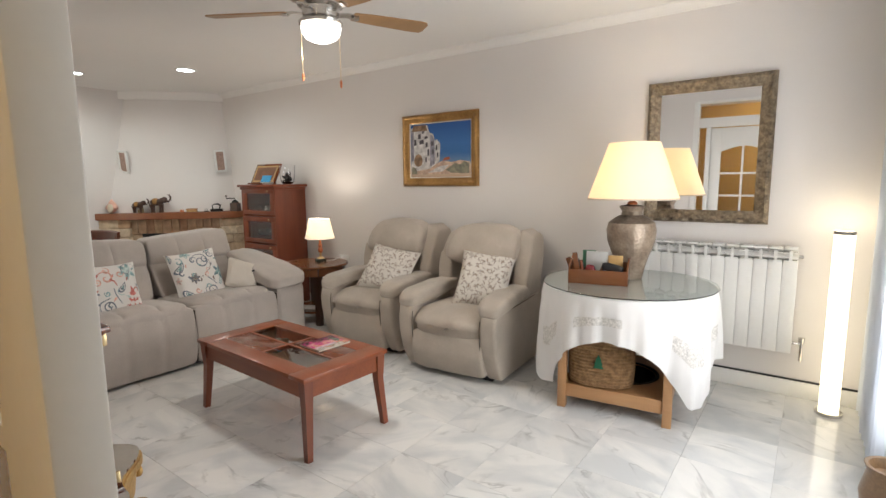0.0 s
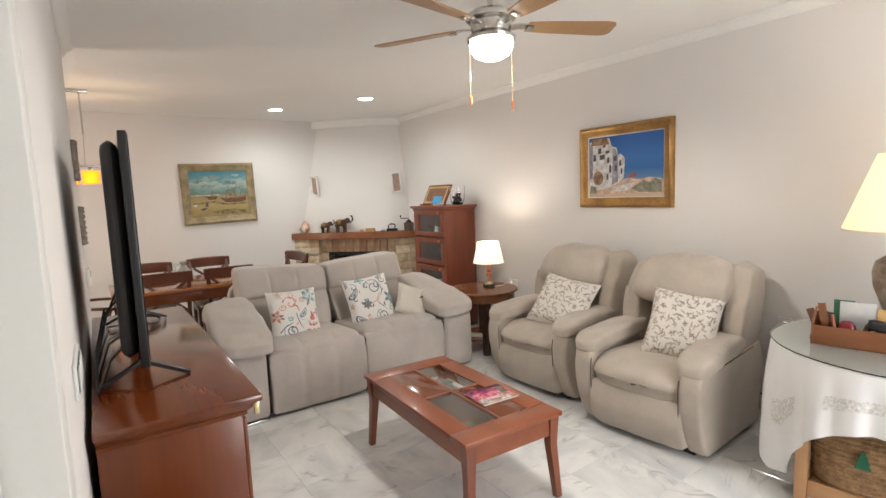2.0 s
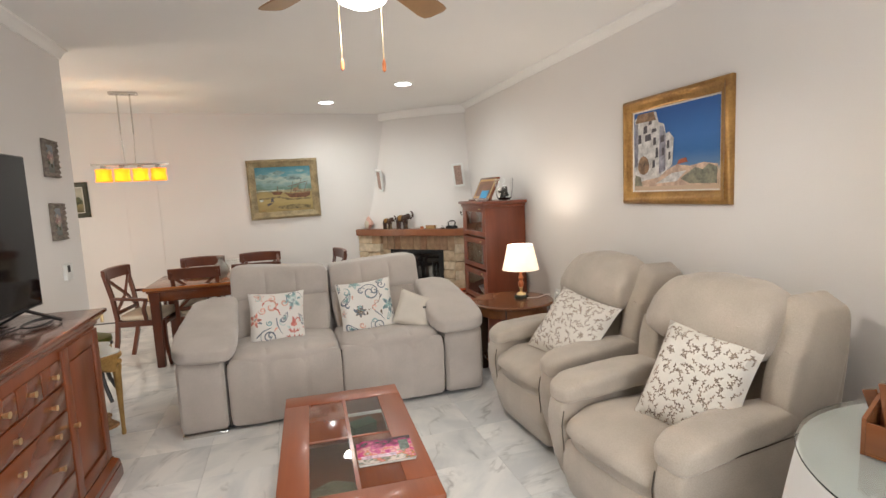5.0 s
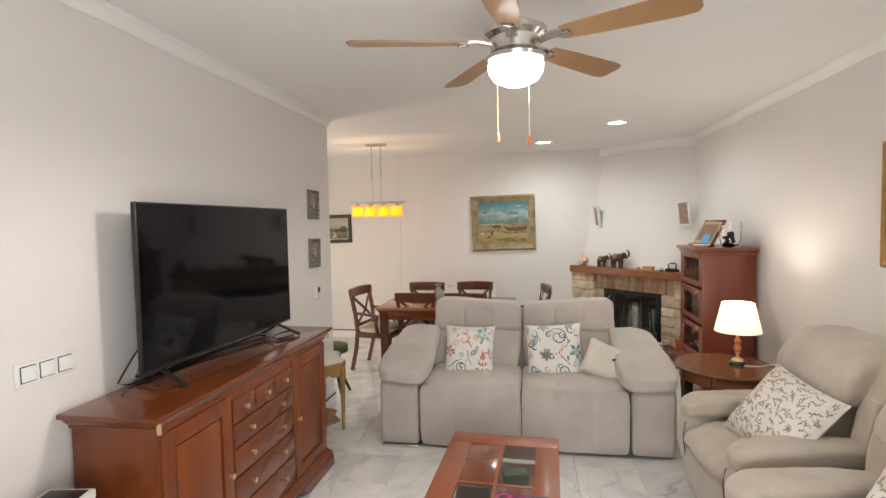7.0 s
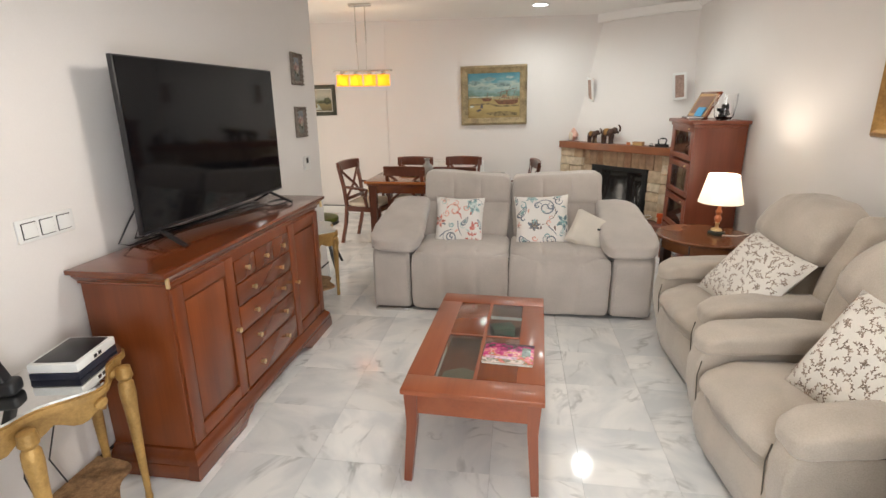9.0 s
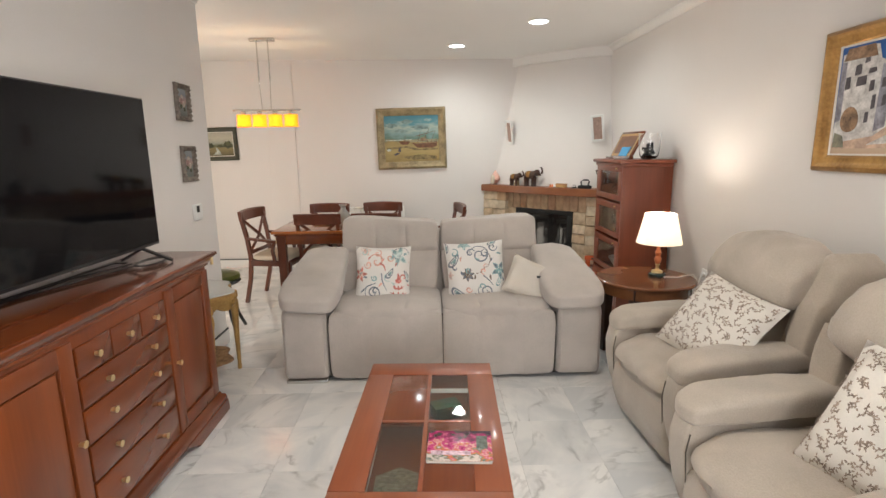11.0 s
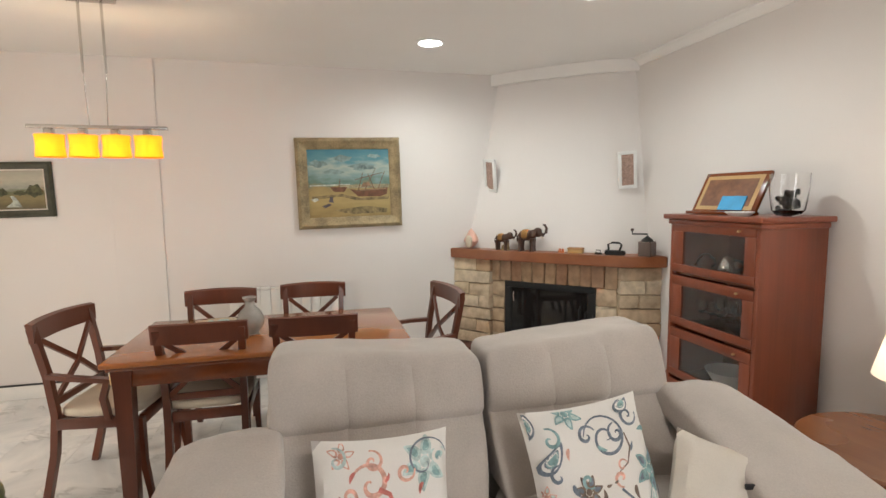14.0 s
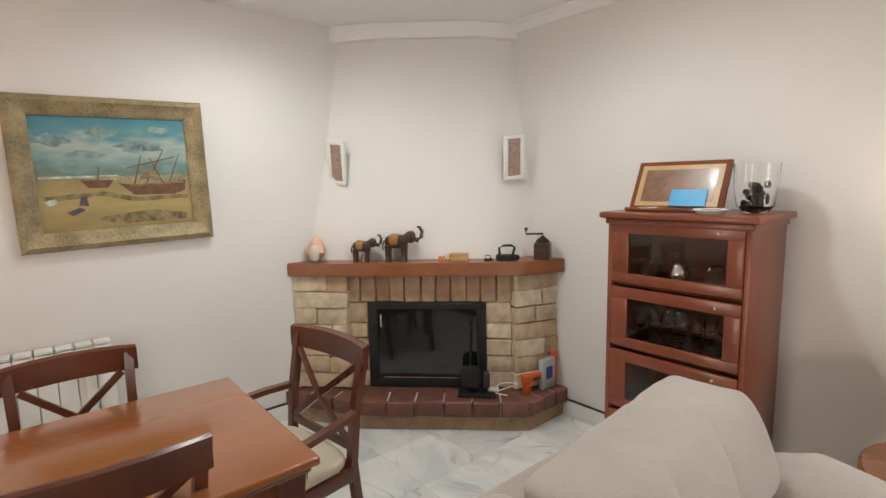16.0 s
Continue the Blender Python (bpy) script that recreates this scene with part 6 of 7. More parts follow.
part("brazier_pan", lathe([(0, 0.03), (0.17, 0.03), (0.21, 0.1515), (0.222, 0.154), (0.222, 0.157), (0.205, 0.157), (0.165, 0.036), (0, 0.036)], 40), M_IRON, rt, "dark metal pan set into the shelf")
part("tabletop", lathe([(0, 0.735), (0.51, 0.735), (0.515, 0.745), (0.51, 0.755), (0, 0.755)], 48), M_PALEWOOD, rt)
cl = thing("tablecloth", "white linen tablecloth with lace bands hanging in folds", "tablecloth", (*RT, 0.757), 7)
bm = bmesh.new()
A, A2, R = 0.93, 0.765, 0.518
rings = []
SEGC = 192
for i in range(13):
    ring = []
    for k in range(SEGC):
        th = 2 * math.pi * k / SEGC
        c, s_ = math.cos(th), math.sin(th)
        reach = min(A / max(abs(c), 1e-6), A2 / max(abs(s_), 1e-6), 1.13)
        if i == 0:
            r, z = 0.35, 0.0
        elif i == 1:
            r, z = R - 0.006, 0.0
        elif i == 2:
            r, z = R + 0.006, -0.008
        else:
            f = (i - 2) / 10
            drop = (reach - R) * f
            corner = max(0, (reach - A2) / 0.365)
            r = R + 0.01 + 0.03 * corner * math.sin(f * 2.4) + f * (0.026 * math.sin(9 * th + 0.6) * (0.45 + corner) + 0.013 * math.sin(21 * th + 1.3 * math.sin(3 * th)) + 0.004 * math.sin(50 * th))
            z = -0.012 - drop
        ring.append(bm.verts.new((r * c, r * s_, z)))
    rings.append(ring)
for a, b in zip(rings, rings[1:]):
    for k in range(SEGC):
        bm.faces.new((a[k], a[(k + 1) % SEGC], b[(k + 1) % SEGC], b[k]))
bm.faces.new(rings[0])
fab_bands = []
for k0, k1 in ((132, 148), (164, 174), (116, 124), (180, 188)):
    lace = bmesh.new()
    for i in (6, 7):
        for k in range(k0, k1):
            q = [rings[i][k], rings[i][k + 1], rings[i + 1][k + 1], rings[i + 1][k]]
            lace.faces.new([lace.verts.new(v.co + Vector((v.co.x, v.co.y, 0)).normalized() * 0.003) for v in q])
    bmesh.ops.remove_doubles(lace, verts=lace.verts, dist=1e-5)
    fab_bands.append(lace)
fab = part("fabric", bm, M_CLOTH, cl)
for lace in fab_bands:
    part("lace_band", lace, M_LACE, cl, "openwork lace band")
gl = thing("glass_tabletop", "round greenish glass sheet over the cloth", "glass top", (*RT, 0.759))
part("sheet", lathe([(0, 0), (0.53, 0), (0.532, 0.003), (0.53, 0.006), (0, 0.006)], 64), M_TABLEGLASS, gl)
bk = thing("straw_basket", "oval woven straw basket with a green tree motif", "basket", (-0.84, 3.22, 0.158), 12)
for i in range(17):
    z = 0.012 + 0.0205 * i
    w = 0.165 + 0.014 * math.sin(math.pi * (i + 1) / 18) - 0.0008 * i
    part("coil", tube([(w * 1.1 * math.copysign(abs(math.cos(q)) ** 0.75, math.cos(q)), w * 0.8 * math.copysign(abs(math.sin(q)) ** 0.75, math.sin(q)), z) for q in [2 * math.pi * k / 32 for k in range(33)]], 0.012, 6), M_WICKER, bk)
part("inner", lathe([(0, 0.004), (0.15, 0.006), (0.165, 0.16), (0.155, 0.34), (0.14, 0.34), (0.15, 0.16), (0, 0.012)], 28, squash=(1.1, 0.78)), M_WICKER, bk)
part("tree_motif", plate([(-0.03, 0.13), (0.03, 0.13), (0.018, 0.155), (0.026, 0.155), (0.012, 0.18), (0.018, 0.18), (0, 0.215), (-0.018, 0.18), (-0.012, 0.18), (-0.026, 0.155), (-0.018, 0.155)], -0.163, 0.006), M_TEAL, bk, "green woven tree")
part("contents", soft(0.28, 0.2, 0.08, (0, 0, 0.345), 3, 6), plain("dark_yarn", (0.08, 0.03, 0.03), 0.95, 0, 0.4, 20, 90, 0.6), bk, "dark knitting inside")
vl = thing("vase_lamp", "large lit lamp with bronze vase base and cream shade", "lamp", (-0.79, 3.58, 0.765))
part("vase", lathe([(0, 0), (0.075, 0.0), (0.083, 0.02), (0.088, 0.06), (0.114, 0.15), (0.15, 0.25), (0.157, 0.32), (0.146, 0.37), (0.1, 0.405), (0.068, 0.42), (0.062, 0.445), (0.077, 0.468), (0.08, 0.478), (0.03, 0.488), (0, 0.488)], 40), M_BRONZE, vl)
part("neck", lathe([(0.03, 0.488), (0.033, 0.498), (0.018, 0.513), (0.018, 0.54), (0.012, 0.58), (0, 0.58)], 16), M_CORAL, vl, "copper neck fitting")
sh2 = part("shade", lathe([(0.284, 0.525), (0.158, 0.885), (0.155, 0.885), (0.281, 0.525)], 48), M_SHADE_A, vl, "cream fabric cone shade, lit")
part("bulb", soft(0.07, 0.07, 0.1, (0, 0, 0.655), 2.2, 6), M_BULB, vl).visible_shadow = False
part("trim", lathe([(0.285, 0.523), (0.286, 0.532), (0.282, 0.532), (0.281, 0.523)], 48), M_CREAM, vl)
po = thing("desk_organiser", "wooden desk organiser full of pens and cards", "organiser", (-0.9, 3.29, 0.765), 12)
part("tray", box(-0.17, 0.17, -0.06, 0.0, 0, 0.008, 0.002), M_SIDEWOOD, po)
part("front", box(-0.17, 0.17, -0.06, -0.05, 0.008, 0.09, 0.002), M_SIDEWOOD, po)
part("back_wall", box(-0.17, 0.17, 0.08, 0.09, 0, 0.13, 0.002), M_SIDEWOOD, po)
part("floor", box(-0.17, 0.17, 0.0, 0.08, 0.0, 0.008), M_SIDEWOOD, po)
for x in (0.17, -0.18):
    bm = plate([(-0.06, 0.0), (0.095, 0.0), (0.095, 0.15), (0.06, 0.16), (-0.06, 0.1)], 0.0, 0.01)
    bm.transform(pose(x + 0.01, 0, 0, 0, 0, 90))
    part("side", bm, M_SIDEWOOD, po, "sloping side board")
inks = [M_SIDEWOOD, M_BLACK, M_BLUE, M_PAINTRED, M_DARKWOOD, M_BLACK]
rnd = random.Random(8)
for k in range(9):
    x, y = rnd.uniform(-0.14, 0.12), rnd.uniform(-0.035, 0.03)
    pen = thing("pen", "pen standing in the desk organiser", "pen", (-0.9, 3.29, 0.765), 12, "pens in the organiser")
    part("barrel", tube([(x, y, 0.012), (x + rnd.uniform(-0.05, 0.04), y + rnd.uniform(-0.02, 0.02), rnd.uniform(0.1, 0.15))], 0.006, 8), inks[k % 6], pen)
for k, (x, lean_, tall) in enumerate(((-0.15, -0.05, 0.15), (-0.12, -0.03, 0.19))):
    st_ = thing("letter_opener", "flat reddish wooden letter opener in the organiser", "letter opener", (-0.9, 3.29, 0.765), 12, "letter openers")
    part("blade", beam([(x, 0.03 - 0.04 * k, 0.012), (x + lean_, 0.03 - 0.04 * k, tall)], 0.03, 0.012, up=(0, 1, 0)), M_SIDEWOOD, st_)
sc = thing("round_case", "glossy dark red case lying in the organiser", "case", (-0.9, 3.29, 0.765), 12)
part("case", soft(0.07, 0.05, 0.11, (-0.05, -0.02, 0.064), 2.6, 8), plain("red_gloss", (0.16, 0.012, 0.02), 0.18), sc)
bc = thing("black_case", "black spectacle case in the organiser", "case", (-0.9, 3.29, 0.765), 12)
part("case", soft(0.13, 0.045, 0.05, (0.085, -0.02, 0.105), 4, 8, rot=(0, 12, 0)), M_BLACK, bc)
cd = thing("cards", "grey, green and tan cards standing in the organiser", "cards", (-0.9, 3.29, 0.765), 12)
part("card", box(-0.085, 0.05, 0.05, 0.056, 0.01, 0.195, 0.001), plain("grey_card", (0.45, 0.44, 0.42), 0.6), cd)
part("card", box(-0.11, -0.03, 0.062, 0.068, 0.01, 0.2, 0.001), plain("green_card", (0.03, 0.12, 0.06), 0.5), cd)
part("card", box(0.052, 0.14, 0.04, 0.046, 0.01, 0.175, 0.001), M_INLAY, cd)
pn = thing("pocket_torch", "small black pocket torch on the glass", "torch", (-1.06, 3.27, 0.765), 5)
part("body", tube([(-0.03, 0, 0.012), (0.05, 0, 0.012)], 0.012, 10), M_BLACK, pn)

# ---- radiators ----


def radiator(name, at, turn, sections, h, label):
    r = thing(name, label, "radiator", at, turn, "white radiators")
    for k in range(sections):
        x = 0.08 * k
        bm = box(x + 0.0008, x + 0.0792, -0.045, -0.035, 0.0, h - 0.09, 0.003)
        box(x + 0.03, x + 0.05, -0.035, 0.035, 0.02, h - 0.02, 0.003, bm=bm)
        box(x + 0.002, x + 0.078, 0.03, 0.04, 0.0, h - 0.02, 0.003, bm=bm)
        box(x + 0.005, x + 0.075, -0.045, 0.04, h - 0.014, h, 0.003, bm=bm)
        for z in (0.035, 0.062, 0.086):
            box(x + 0.006, x + 0.074, -0.04, 0.03, h - z - 0.003, h - z + 0.003, bm=bm)
        part("section", bm, M_RAD, r)
    bm = tube([(0, 0, h - 0.06), (0.08 * sections, 0, h - 0.06)], 0.02, 10)
    tube([(0, 0, 0.06), (0.08 * sections, 0, 0.06)], 0.02, 10, bm)
    part("header", bm, M_RAD, r)
    e = 0.08 * sections
    part("valve", tube([(e, 0, 0.06), (e + 0.05, 0, 0.06), (e + 0.05, 0, -0.05)], 0.01, 8, bm=lathe([(0, 0), (0.018, 0), (0.018, 0.03), (0, 0.03)], 10, at=(e + 0.05, 0, 0.07))), M_CHROME, r, "chrome valve")
    part("vent_plug", tube([(e, 0, h - 0.06), (e + 0.025, 0, h - 0.06)], 0.012, 8), M_CHROME, r)
    for bx0 in (0.1, e - 0.13):
        part("bracket", box(bx0, bx0 + 0.03, 0.04, 0.06, 0.1, h - 0.1), M_RAD, r)


radiator("radiator", (-0.92, YR - 0.06, 0.31), 0, 13, 0.675, "white sectional radiator on the wall behind the table")
radiator("radiator", (XF + 0.06, 1.68, 0.13), 90 + 180, 11, 0.655, "white sectional radiator below the beach painting")

# ---- floor lamp ----
fl = thing("floor_lamp", "tall glowing white paper column lamp", "lamp", (0.33, 3.86, 0))
part("base", lathe([(0, 0), (0.07, 0), (0.07, 0.02), (0, 0.02)], 28), M_CHROME, fl)
part("shade", lathe([(0.0, 0.0205), (0.05, 0.021), (0.05, 1.1), (0.045, 1.101), (0.045, 1.06), (0, 1.06)], 36), M_TUBE, fl, "glowing paper tube")
part("top_ring", lathe([(0.052, 1.09), (0.052, 1.11), (0.046, 1.11), (0.046, 1.09)], 36), plain("grey_ring", (0.3, 0.28, 0.26), 0.5), fl)
pt = thing("ceramic_pot", "brown glazed ceramic pot beside the curtain", "pot", (0.5, 2.7, 0))
part("pot", lathe([(0, 0), (0.06, 0), (0.09, 0.08), (0.1, 0.16), (0.08, 0.25), (0.09, 0.28), (0.075, 0.28), (0.065, 0.24), (0, 0.23)], 28), plain("brown_glaze", (0.2, 0.12, 0.06), 0.3, 0, 0.3, 9), pt)

# ---- pictures on the walls ----


def picture(name, label, at, turn, w, h, fw, depth, fmat, canvas, liner=0.0, carve=0.0, tilt=0.0):
    p = thing(name, label, "painting", at, turn)
    r = pose(0, 0, 0, 0, tilt, 0)
    bm = moulded_frame(w, h, fw, depth, carve)
    bm.transform(r)
    part("frame", bm, fmat, p)
    iw, ih = w - 2 * fw + 0.006, h - 2 * fw + 0.006
    if liner:
        bm = moulded_frame(iw, ih, liner, 0.012)
        bm.transform(r)
        part("liner", bm, M_LINER, p, "white inner slip")
        iw, ih = iw - 2 * liner + 0.004, ih - 2 * liner + 0.004
    bm = box(-iw / 2, iw / 2, -0.006, -0.001, -ih / 2, ih / 2)
    bm.transform(r)
    part("canvas", bm, canvas, p, "painted canvas")
    return p, iw, ih


def dab(p, pts, mat, iw, ih, lab="", y=-0.009):
    part("painted_shape", plate([((u - 0.5) * iw, (v - 0.5) * ih) for u, v in pts], y), mat, p, lab)


p, iw, ih = picture("seaside_painting", "gilt framed painting of white houses by blue sea", (-2.705, YR - 0.002, 1.708), 0, 0.875, 0.675, 0.078, 0.045, M_GOLD, M_SEA, 0.014)
M_PSAND = plain("painted_sand", (0.5, 0.36, 0.26), 0.6, 0, 0.5, 16, 60, 0.3, dark=(0.3, 0.2, 0.16))
M_PMAUVE = plain("painted_mauve", (0.3, 0.29, 0.34), 0.6, 0, 0.4, 20, 70, 0.3)
M_PROCK = plain("painted_rock", (0.2, 0.19, 0.13), 0.6, 0, 0.6, 24, 70, 0.3, dark=(0.08, 0.08, 0.07))
M_PROOF = plain("painted_roof", (0.28, 0.17, 0.1), 0.6, 0, 0.5, 18)
dab(p, [(0.01, 0.05), (0.99, 0.05), (0.98, 0.27), (0.84, 0.3), (0.7, 0.27), (0.55, 0.3), (0.4, 0.22), (0.01, 0.2)], M_PSAND, iw, ih, "pinkish sandy foreground")
dab(p, [(0.01, 0.1), (0.34, 0.16), (0.5, 0.3), (0.515, 0.62), (0.46, 0.7), (0.42, 0.68), (0.4, 0.8), (0.33, 0.84), (0.3, 0.97), (0.2, 0.98), (0.02, 0.93)], M_PAINTWHITE, iw, ih, "white painted houses", -0.0105)
dab(p, [(0.03, 0.87), (0.3, 0.87), (0.27, 0.98), (0.06, 0.98)], M_PROOF, iw, ih, "brown roof", -0.012)
dab(p, [(0.34, 0.2), (0.42, 0.24), (0.42, 0.66), (0.39, 0.78), (0.35, 0.79)], M_PMAUVE, iw, ih, "mauve shaded wall", -0.012)
dab(p, [(0.01, 0.3), (0.06, 0.32), (0.06, 0.86), (0.02, 0.86)], M_PMAUVE, iw, ih, "mauve shaded wall", -0.012)
dab(p, [(0.08 + 0.075 * math.cos(a * 0.39) + 0.06, 0.3 + 0.14 * math.sin(a * 0.39) * (1 if a < 9 else 0.7)) for a in range(16)], M_PROOF, iw, ih, "dark archway", -0.0135)
for u, v, a, b in ((0.07, 0.6, 0.04, 0.12), (0.16, 0.62, 0.08, 0.09), (0.14, 0.72, 0.05, 0.1), (0.27, 0.56, 0.035, 0.1), (0.25, 0.72, 0.06, 0.05), (0.3, 0.4, 0.03, 0.13), (0.36, 0.58, 0.05, 0.09), (0.44, 0.5, 0.03, 0.1), (0.46, 0.36, 0.025, 0.1), (0.38, 0.42, 0.03, 0.1), (0.26, 0.28, 0.03, 0.1), (0.21, 0.82, 0.04, 0.05)):
    dab(p, [(u, v), (u + a, v + 0.01), (u + a * 0.95, v + b), (u + a * 0.1, v + b * 0.94)], M_PAINTDARK, iw, ih, "dark windows and balconies", -0.0142)
dab(p, [(0.02, 0.06), (0.12, 0.06), (0.1, 0.17), (0.03, 0.2)], M_PROCK, iw, ih, "dark bush", -0.0135)
dab(p, [(0.56, 0.3), (0.68, 0.32), (0.66, 0.37), (0.58, 0.35)], M_PAINTRED, iw, ih, "small red boat", -0.0125)
dab(p, [(0.7, 0.07), (0.98, 0.06), (0.98, 0.24), (0.9, 0.28), (0.84, 0.22), (0.76, 0.25), (0.6, 0.13)], M_PROCK, iw, ih, "grey and olive rocks", -0.012)
dab(p, [(0.3, 0.08), (0.55, 0.1), (0.66, 0.22), (0.5, 0.2)], M_PAINTWHITE, iw, ih, "pale path", -0.0115)
p, iw, ih = picture("beach_painting", "aged gilt framed painting of boats on a beach", (XF + 0.002, 1.795, 1.643), 90, 0.875, 0.76, 0.095, 0.05, M_OLDGOLD, M_BOATS, 0.0, 0.12, -1.2)
dab(p, [(0.35, 0.47), (0.98, 0.49), (0.98, 0.43), (0.4, 0.42)], plain("painted_haze", (0.3, 0.27, 0.17), 0.6, 0, 0.5, 14), iw, ih, "far shore", -0.0075)
M_PSURF = plain("painted_surf", (0.46, 0.5, 0.44), 0.6, 0, 0.4, 18, 70, 0.3)
M_PSHADE = plain("painted_sand_shade", (0.24, 0.18, 0.08), 0.6, 0, 0.5, 16, 60, 0.3)
M_PGREY = plain("painted_cloud", (0.2, 0.28, 0.27), 0.6, 0, 0.4, 12, 50, 0.3)
for u, v, a, b in ((0.12, 0.78, 0.2, 0.05), (0.42, 0.86, 0.24, 0.045), (0.66, 0.74, 0.3, 0.05), (0.3, 0.66, 0.26, 0.035), (0.8, 0.9, 0.16, 0.03)):
    dab(p, [(u + a * 0.5 * math.cos(q * 0.45) * (1 + 0.25 * math.sin(3 * q + u * 9)), v + b * math.sin(q * 0.45) * (1 + 0.3 * math.cos(2 * q + a * 20))) for q in range(14)], M_PGREY, iw, ih, "pale cloud", -0.0072)
dab(p, [(0.02, 0.47), (0.5, 0.485), (0.5, 0.465), (0.02, 0.45)], M_PSURF, iw, ih, "line of surf", -0.0074)
dab(p, [(0.04, 0.3), (0.4, 0.34), (0.62, 0.28), (0.98, 0.3), (0.98, 0.26), (0.6, 0.24), (0.38, 0.3), (0.04, 0.25)], M_PSHADE, iw, ih, "shaded sand ridge", -0.0076)
dab(p, [(0.3, 0.1), (0.7, 0.16), (0.96, 0.12), (0.96, 0.06), (0.5, 0.04)], M_PSHADE, iw, ih, "shaded sand", -0.0076)
dab(p, [(0.5, 0.41), (0.58, 0.395), (0.8, 0.4), (0.97, 0.44), (0.96, 0.34), (0.88, 0.3), (0.6, 0.3)], M_PAINTBROWN, iw, ih, "dark beached boat")
dab(p, [(0.58, 0.395), (0.95, 0.425), (0.95, 0.41), (0.58, 0.375)], M_PROOF, iw, ih, "lit gunwale", -0.0104)
dab(p, [(0.26, 0.44), (0.47, 0.44), (0.43, 0.37), (0.31, 0.37)], M_PAINTBROWN, iw, ih, "far boat")
for a, b, top in ((0.36, 0.38, 0.56), (0.6, 0.66, 0.66), (0.68, 0.82, 0.72), (0.8, 0.72, 0.64), (0.84, 0.93, 0.68)):
    dab(p, [(a, 0.4), (a + 0.01, 0.4), (b + 0.006, top), (b, top)], M_PAINTBROWN, iw, ih, "mast", -0.0095)
dab(p, [(0.56, 0.55), (0.9, 0.66), (0.9, 0.65), (0.56, 0.54)], M_PAINTBROWN, iw, ih, "long yard", -0.0098)
dab(p, [(0.64, 0.44), (0.76, 0.46), (0.74, 0.52), (0.66, 0.5)], M_PROOF, iw, ih, "furled brown sail", -0.0101)
dab(p, [(0.03, 0.26), (0.1, 0.28), (0.13, 0.25), (0.07, 0.22)], M_PSURF, iw, ih, "small blue-grey skiff", -0.0095)
dab(p, [(0.16, 0.16), (0.24, 0.2), (0.28, 0.18), (0.2, 0.13)], M_PAINTDARK, iw, ih, "small boat in shadow")
dab(p, [(0.24, 0.22), (0.3, 0.21), (0.29, 0.29), (0.26, 0.3)], M_PAINTDARK, iw, ih, "dark bundle on the sand")
p, iw, ih = picture("river_painting", "small dark green framed river landscape", (XF + 0.002, -0.66, 1.6), 90, 0.52, 0.41, 0.055, 0.025, plain("dark_green_frame", (0.05, 0.05, 0.03), 0.5, 0, 0.3, 20), M_LAND, 0.012, 0, -1)
M_PTREE = plain("painted_foliage", (0.07, 0.075, 0.03), 0.6, 0, 0.6, 24, 70, 0.3)
for u, v, a, b in ((0.14, 0.5, 0.13, 0.2), (0.3, 0.44, 0.1, 0.1), (0.84, 0.48, 0.14, 0.16), (0.6, 0.42, 0.1, 0.06)):
    dab(p, [(u + a * math.cos(q * 0.42) * (1 + 0.2 * math.sin(5 * q)), v + b * math.sin(q * 0.42) * (1 + 0.2 * math.cos(4 * q))) for q in range(15)], M_PTREE, iw, ih, "dark trees", -0.0085)
dab(p, [(0.36, 0.05), (0.62, 0.05), (0.56, 0.22), (0.5, 0.34), (0.44, 0.34), (0.48, 0.2)], M_PSURF, iw, ih, "pale river", -0.008)
M_PROSE = plain("painted_rose", (0.42, 0.24, 0.22), 0.6, 0, 0.5, 60, 120, 0.3)
M_PCREAM = plain("painted_petal", (0.5, 0.42, 0.34), 0.6, 0, 0.4, 60, 120, 0.3)
for z in (1.83, 1.425):
    p, iw, ih = picture("rose_painting", "small aged silver framed flower painting", (-4.048, YT + 0.002, z), 180, 0.185, 0.24, 0.032, 0.028, plain("aged_silver", (0.2, 0.17, 0.14), 0.5, 0.4, 0.5, 30, 90, 0.7, dark=(0.07, 0.05, 0.045)), M_ROSES, 0, 0.25, 1)
    for u, v, r_, mt in ((0.4, 0.55, 0.17, M_PROSE), (0.62, 0.44, 0.15, M_PCREAM), (0.5, 0.7, 0.11, M_PCREAM), (0.34, 0.36, 0.1, M_PTREE), (0.68, 0.26, 0.1, M_PTREE)):
        dab(p, [(u + r_ * math.cos(q * 0.52) * (1 + 0.2 * math.sin(2.6 * q + z)), v + r_ * 0.75 * math.sin(q * 0.52)) for q in range(12)], mt, iw, ih, "painted flower", -0.008 - 0.0004 * u - 0.002 * v)
mi = thing("wall_mirror", "large mirror in a carved antique silver frame", "mirror", (-0.445, YR - 0.002, 1.6))
part("frame", moulded_frame(0.77, 0.965, 0.085, 0.05, 0.3), plain("carved_silver", (0.24, 0.19, 0.13), 0.45, 0.5, 0.5, 30, 70, 0.8, dark=(0.07, 0.05, 0.035)), mi)
part("mirror_glass", box(-0.305, 0.305, -0.012, -0.008, -0.402, 0.402), M_MIRROR, mi, "bevelled mirror glass")

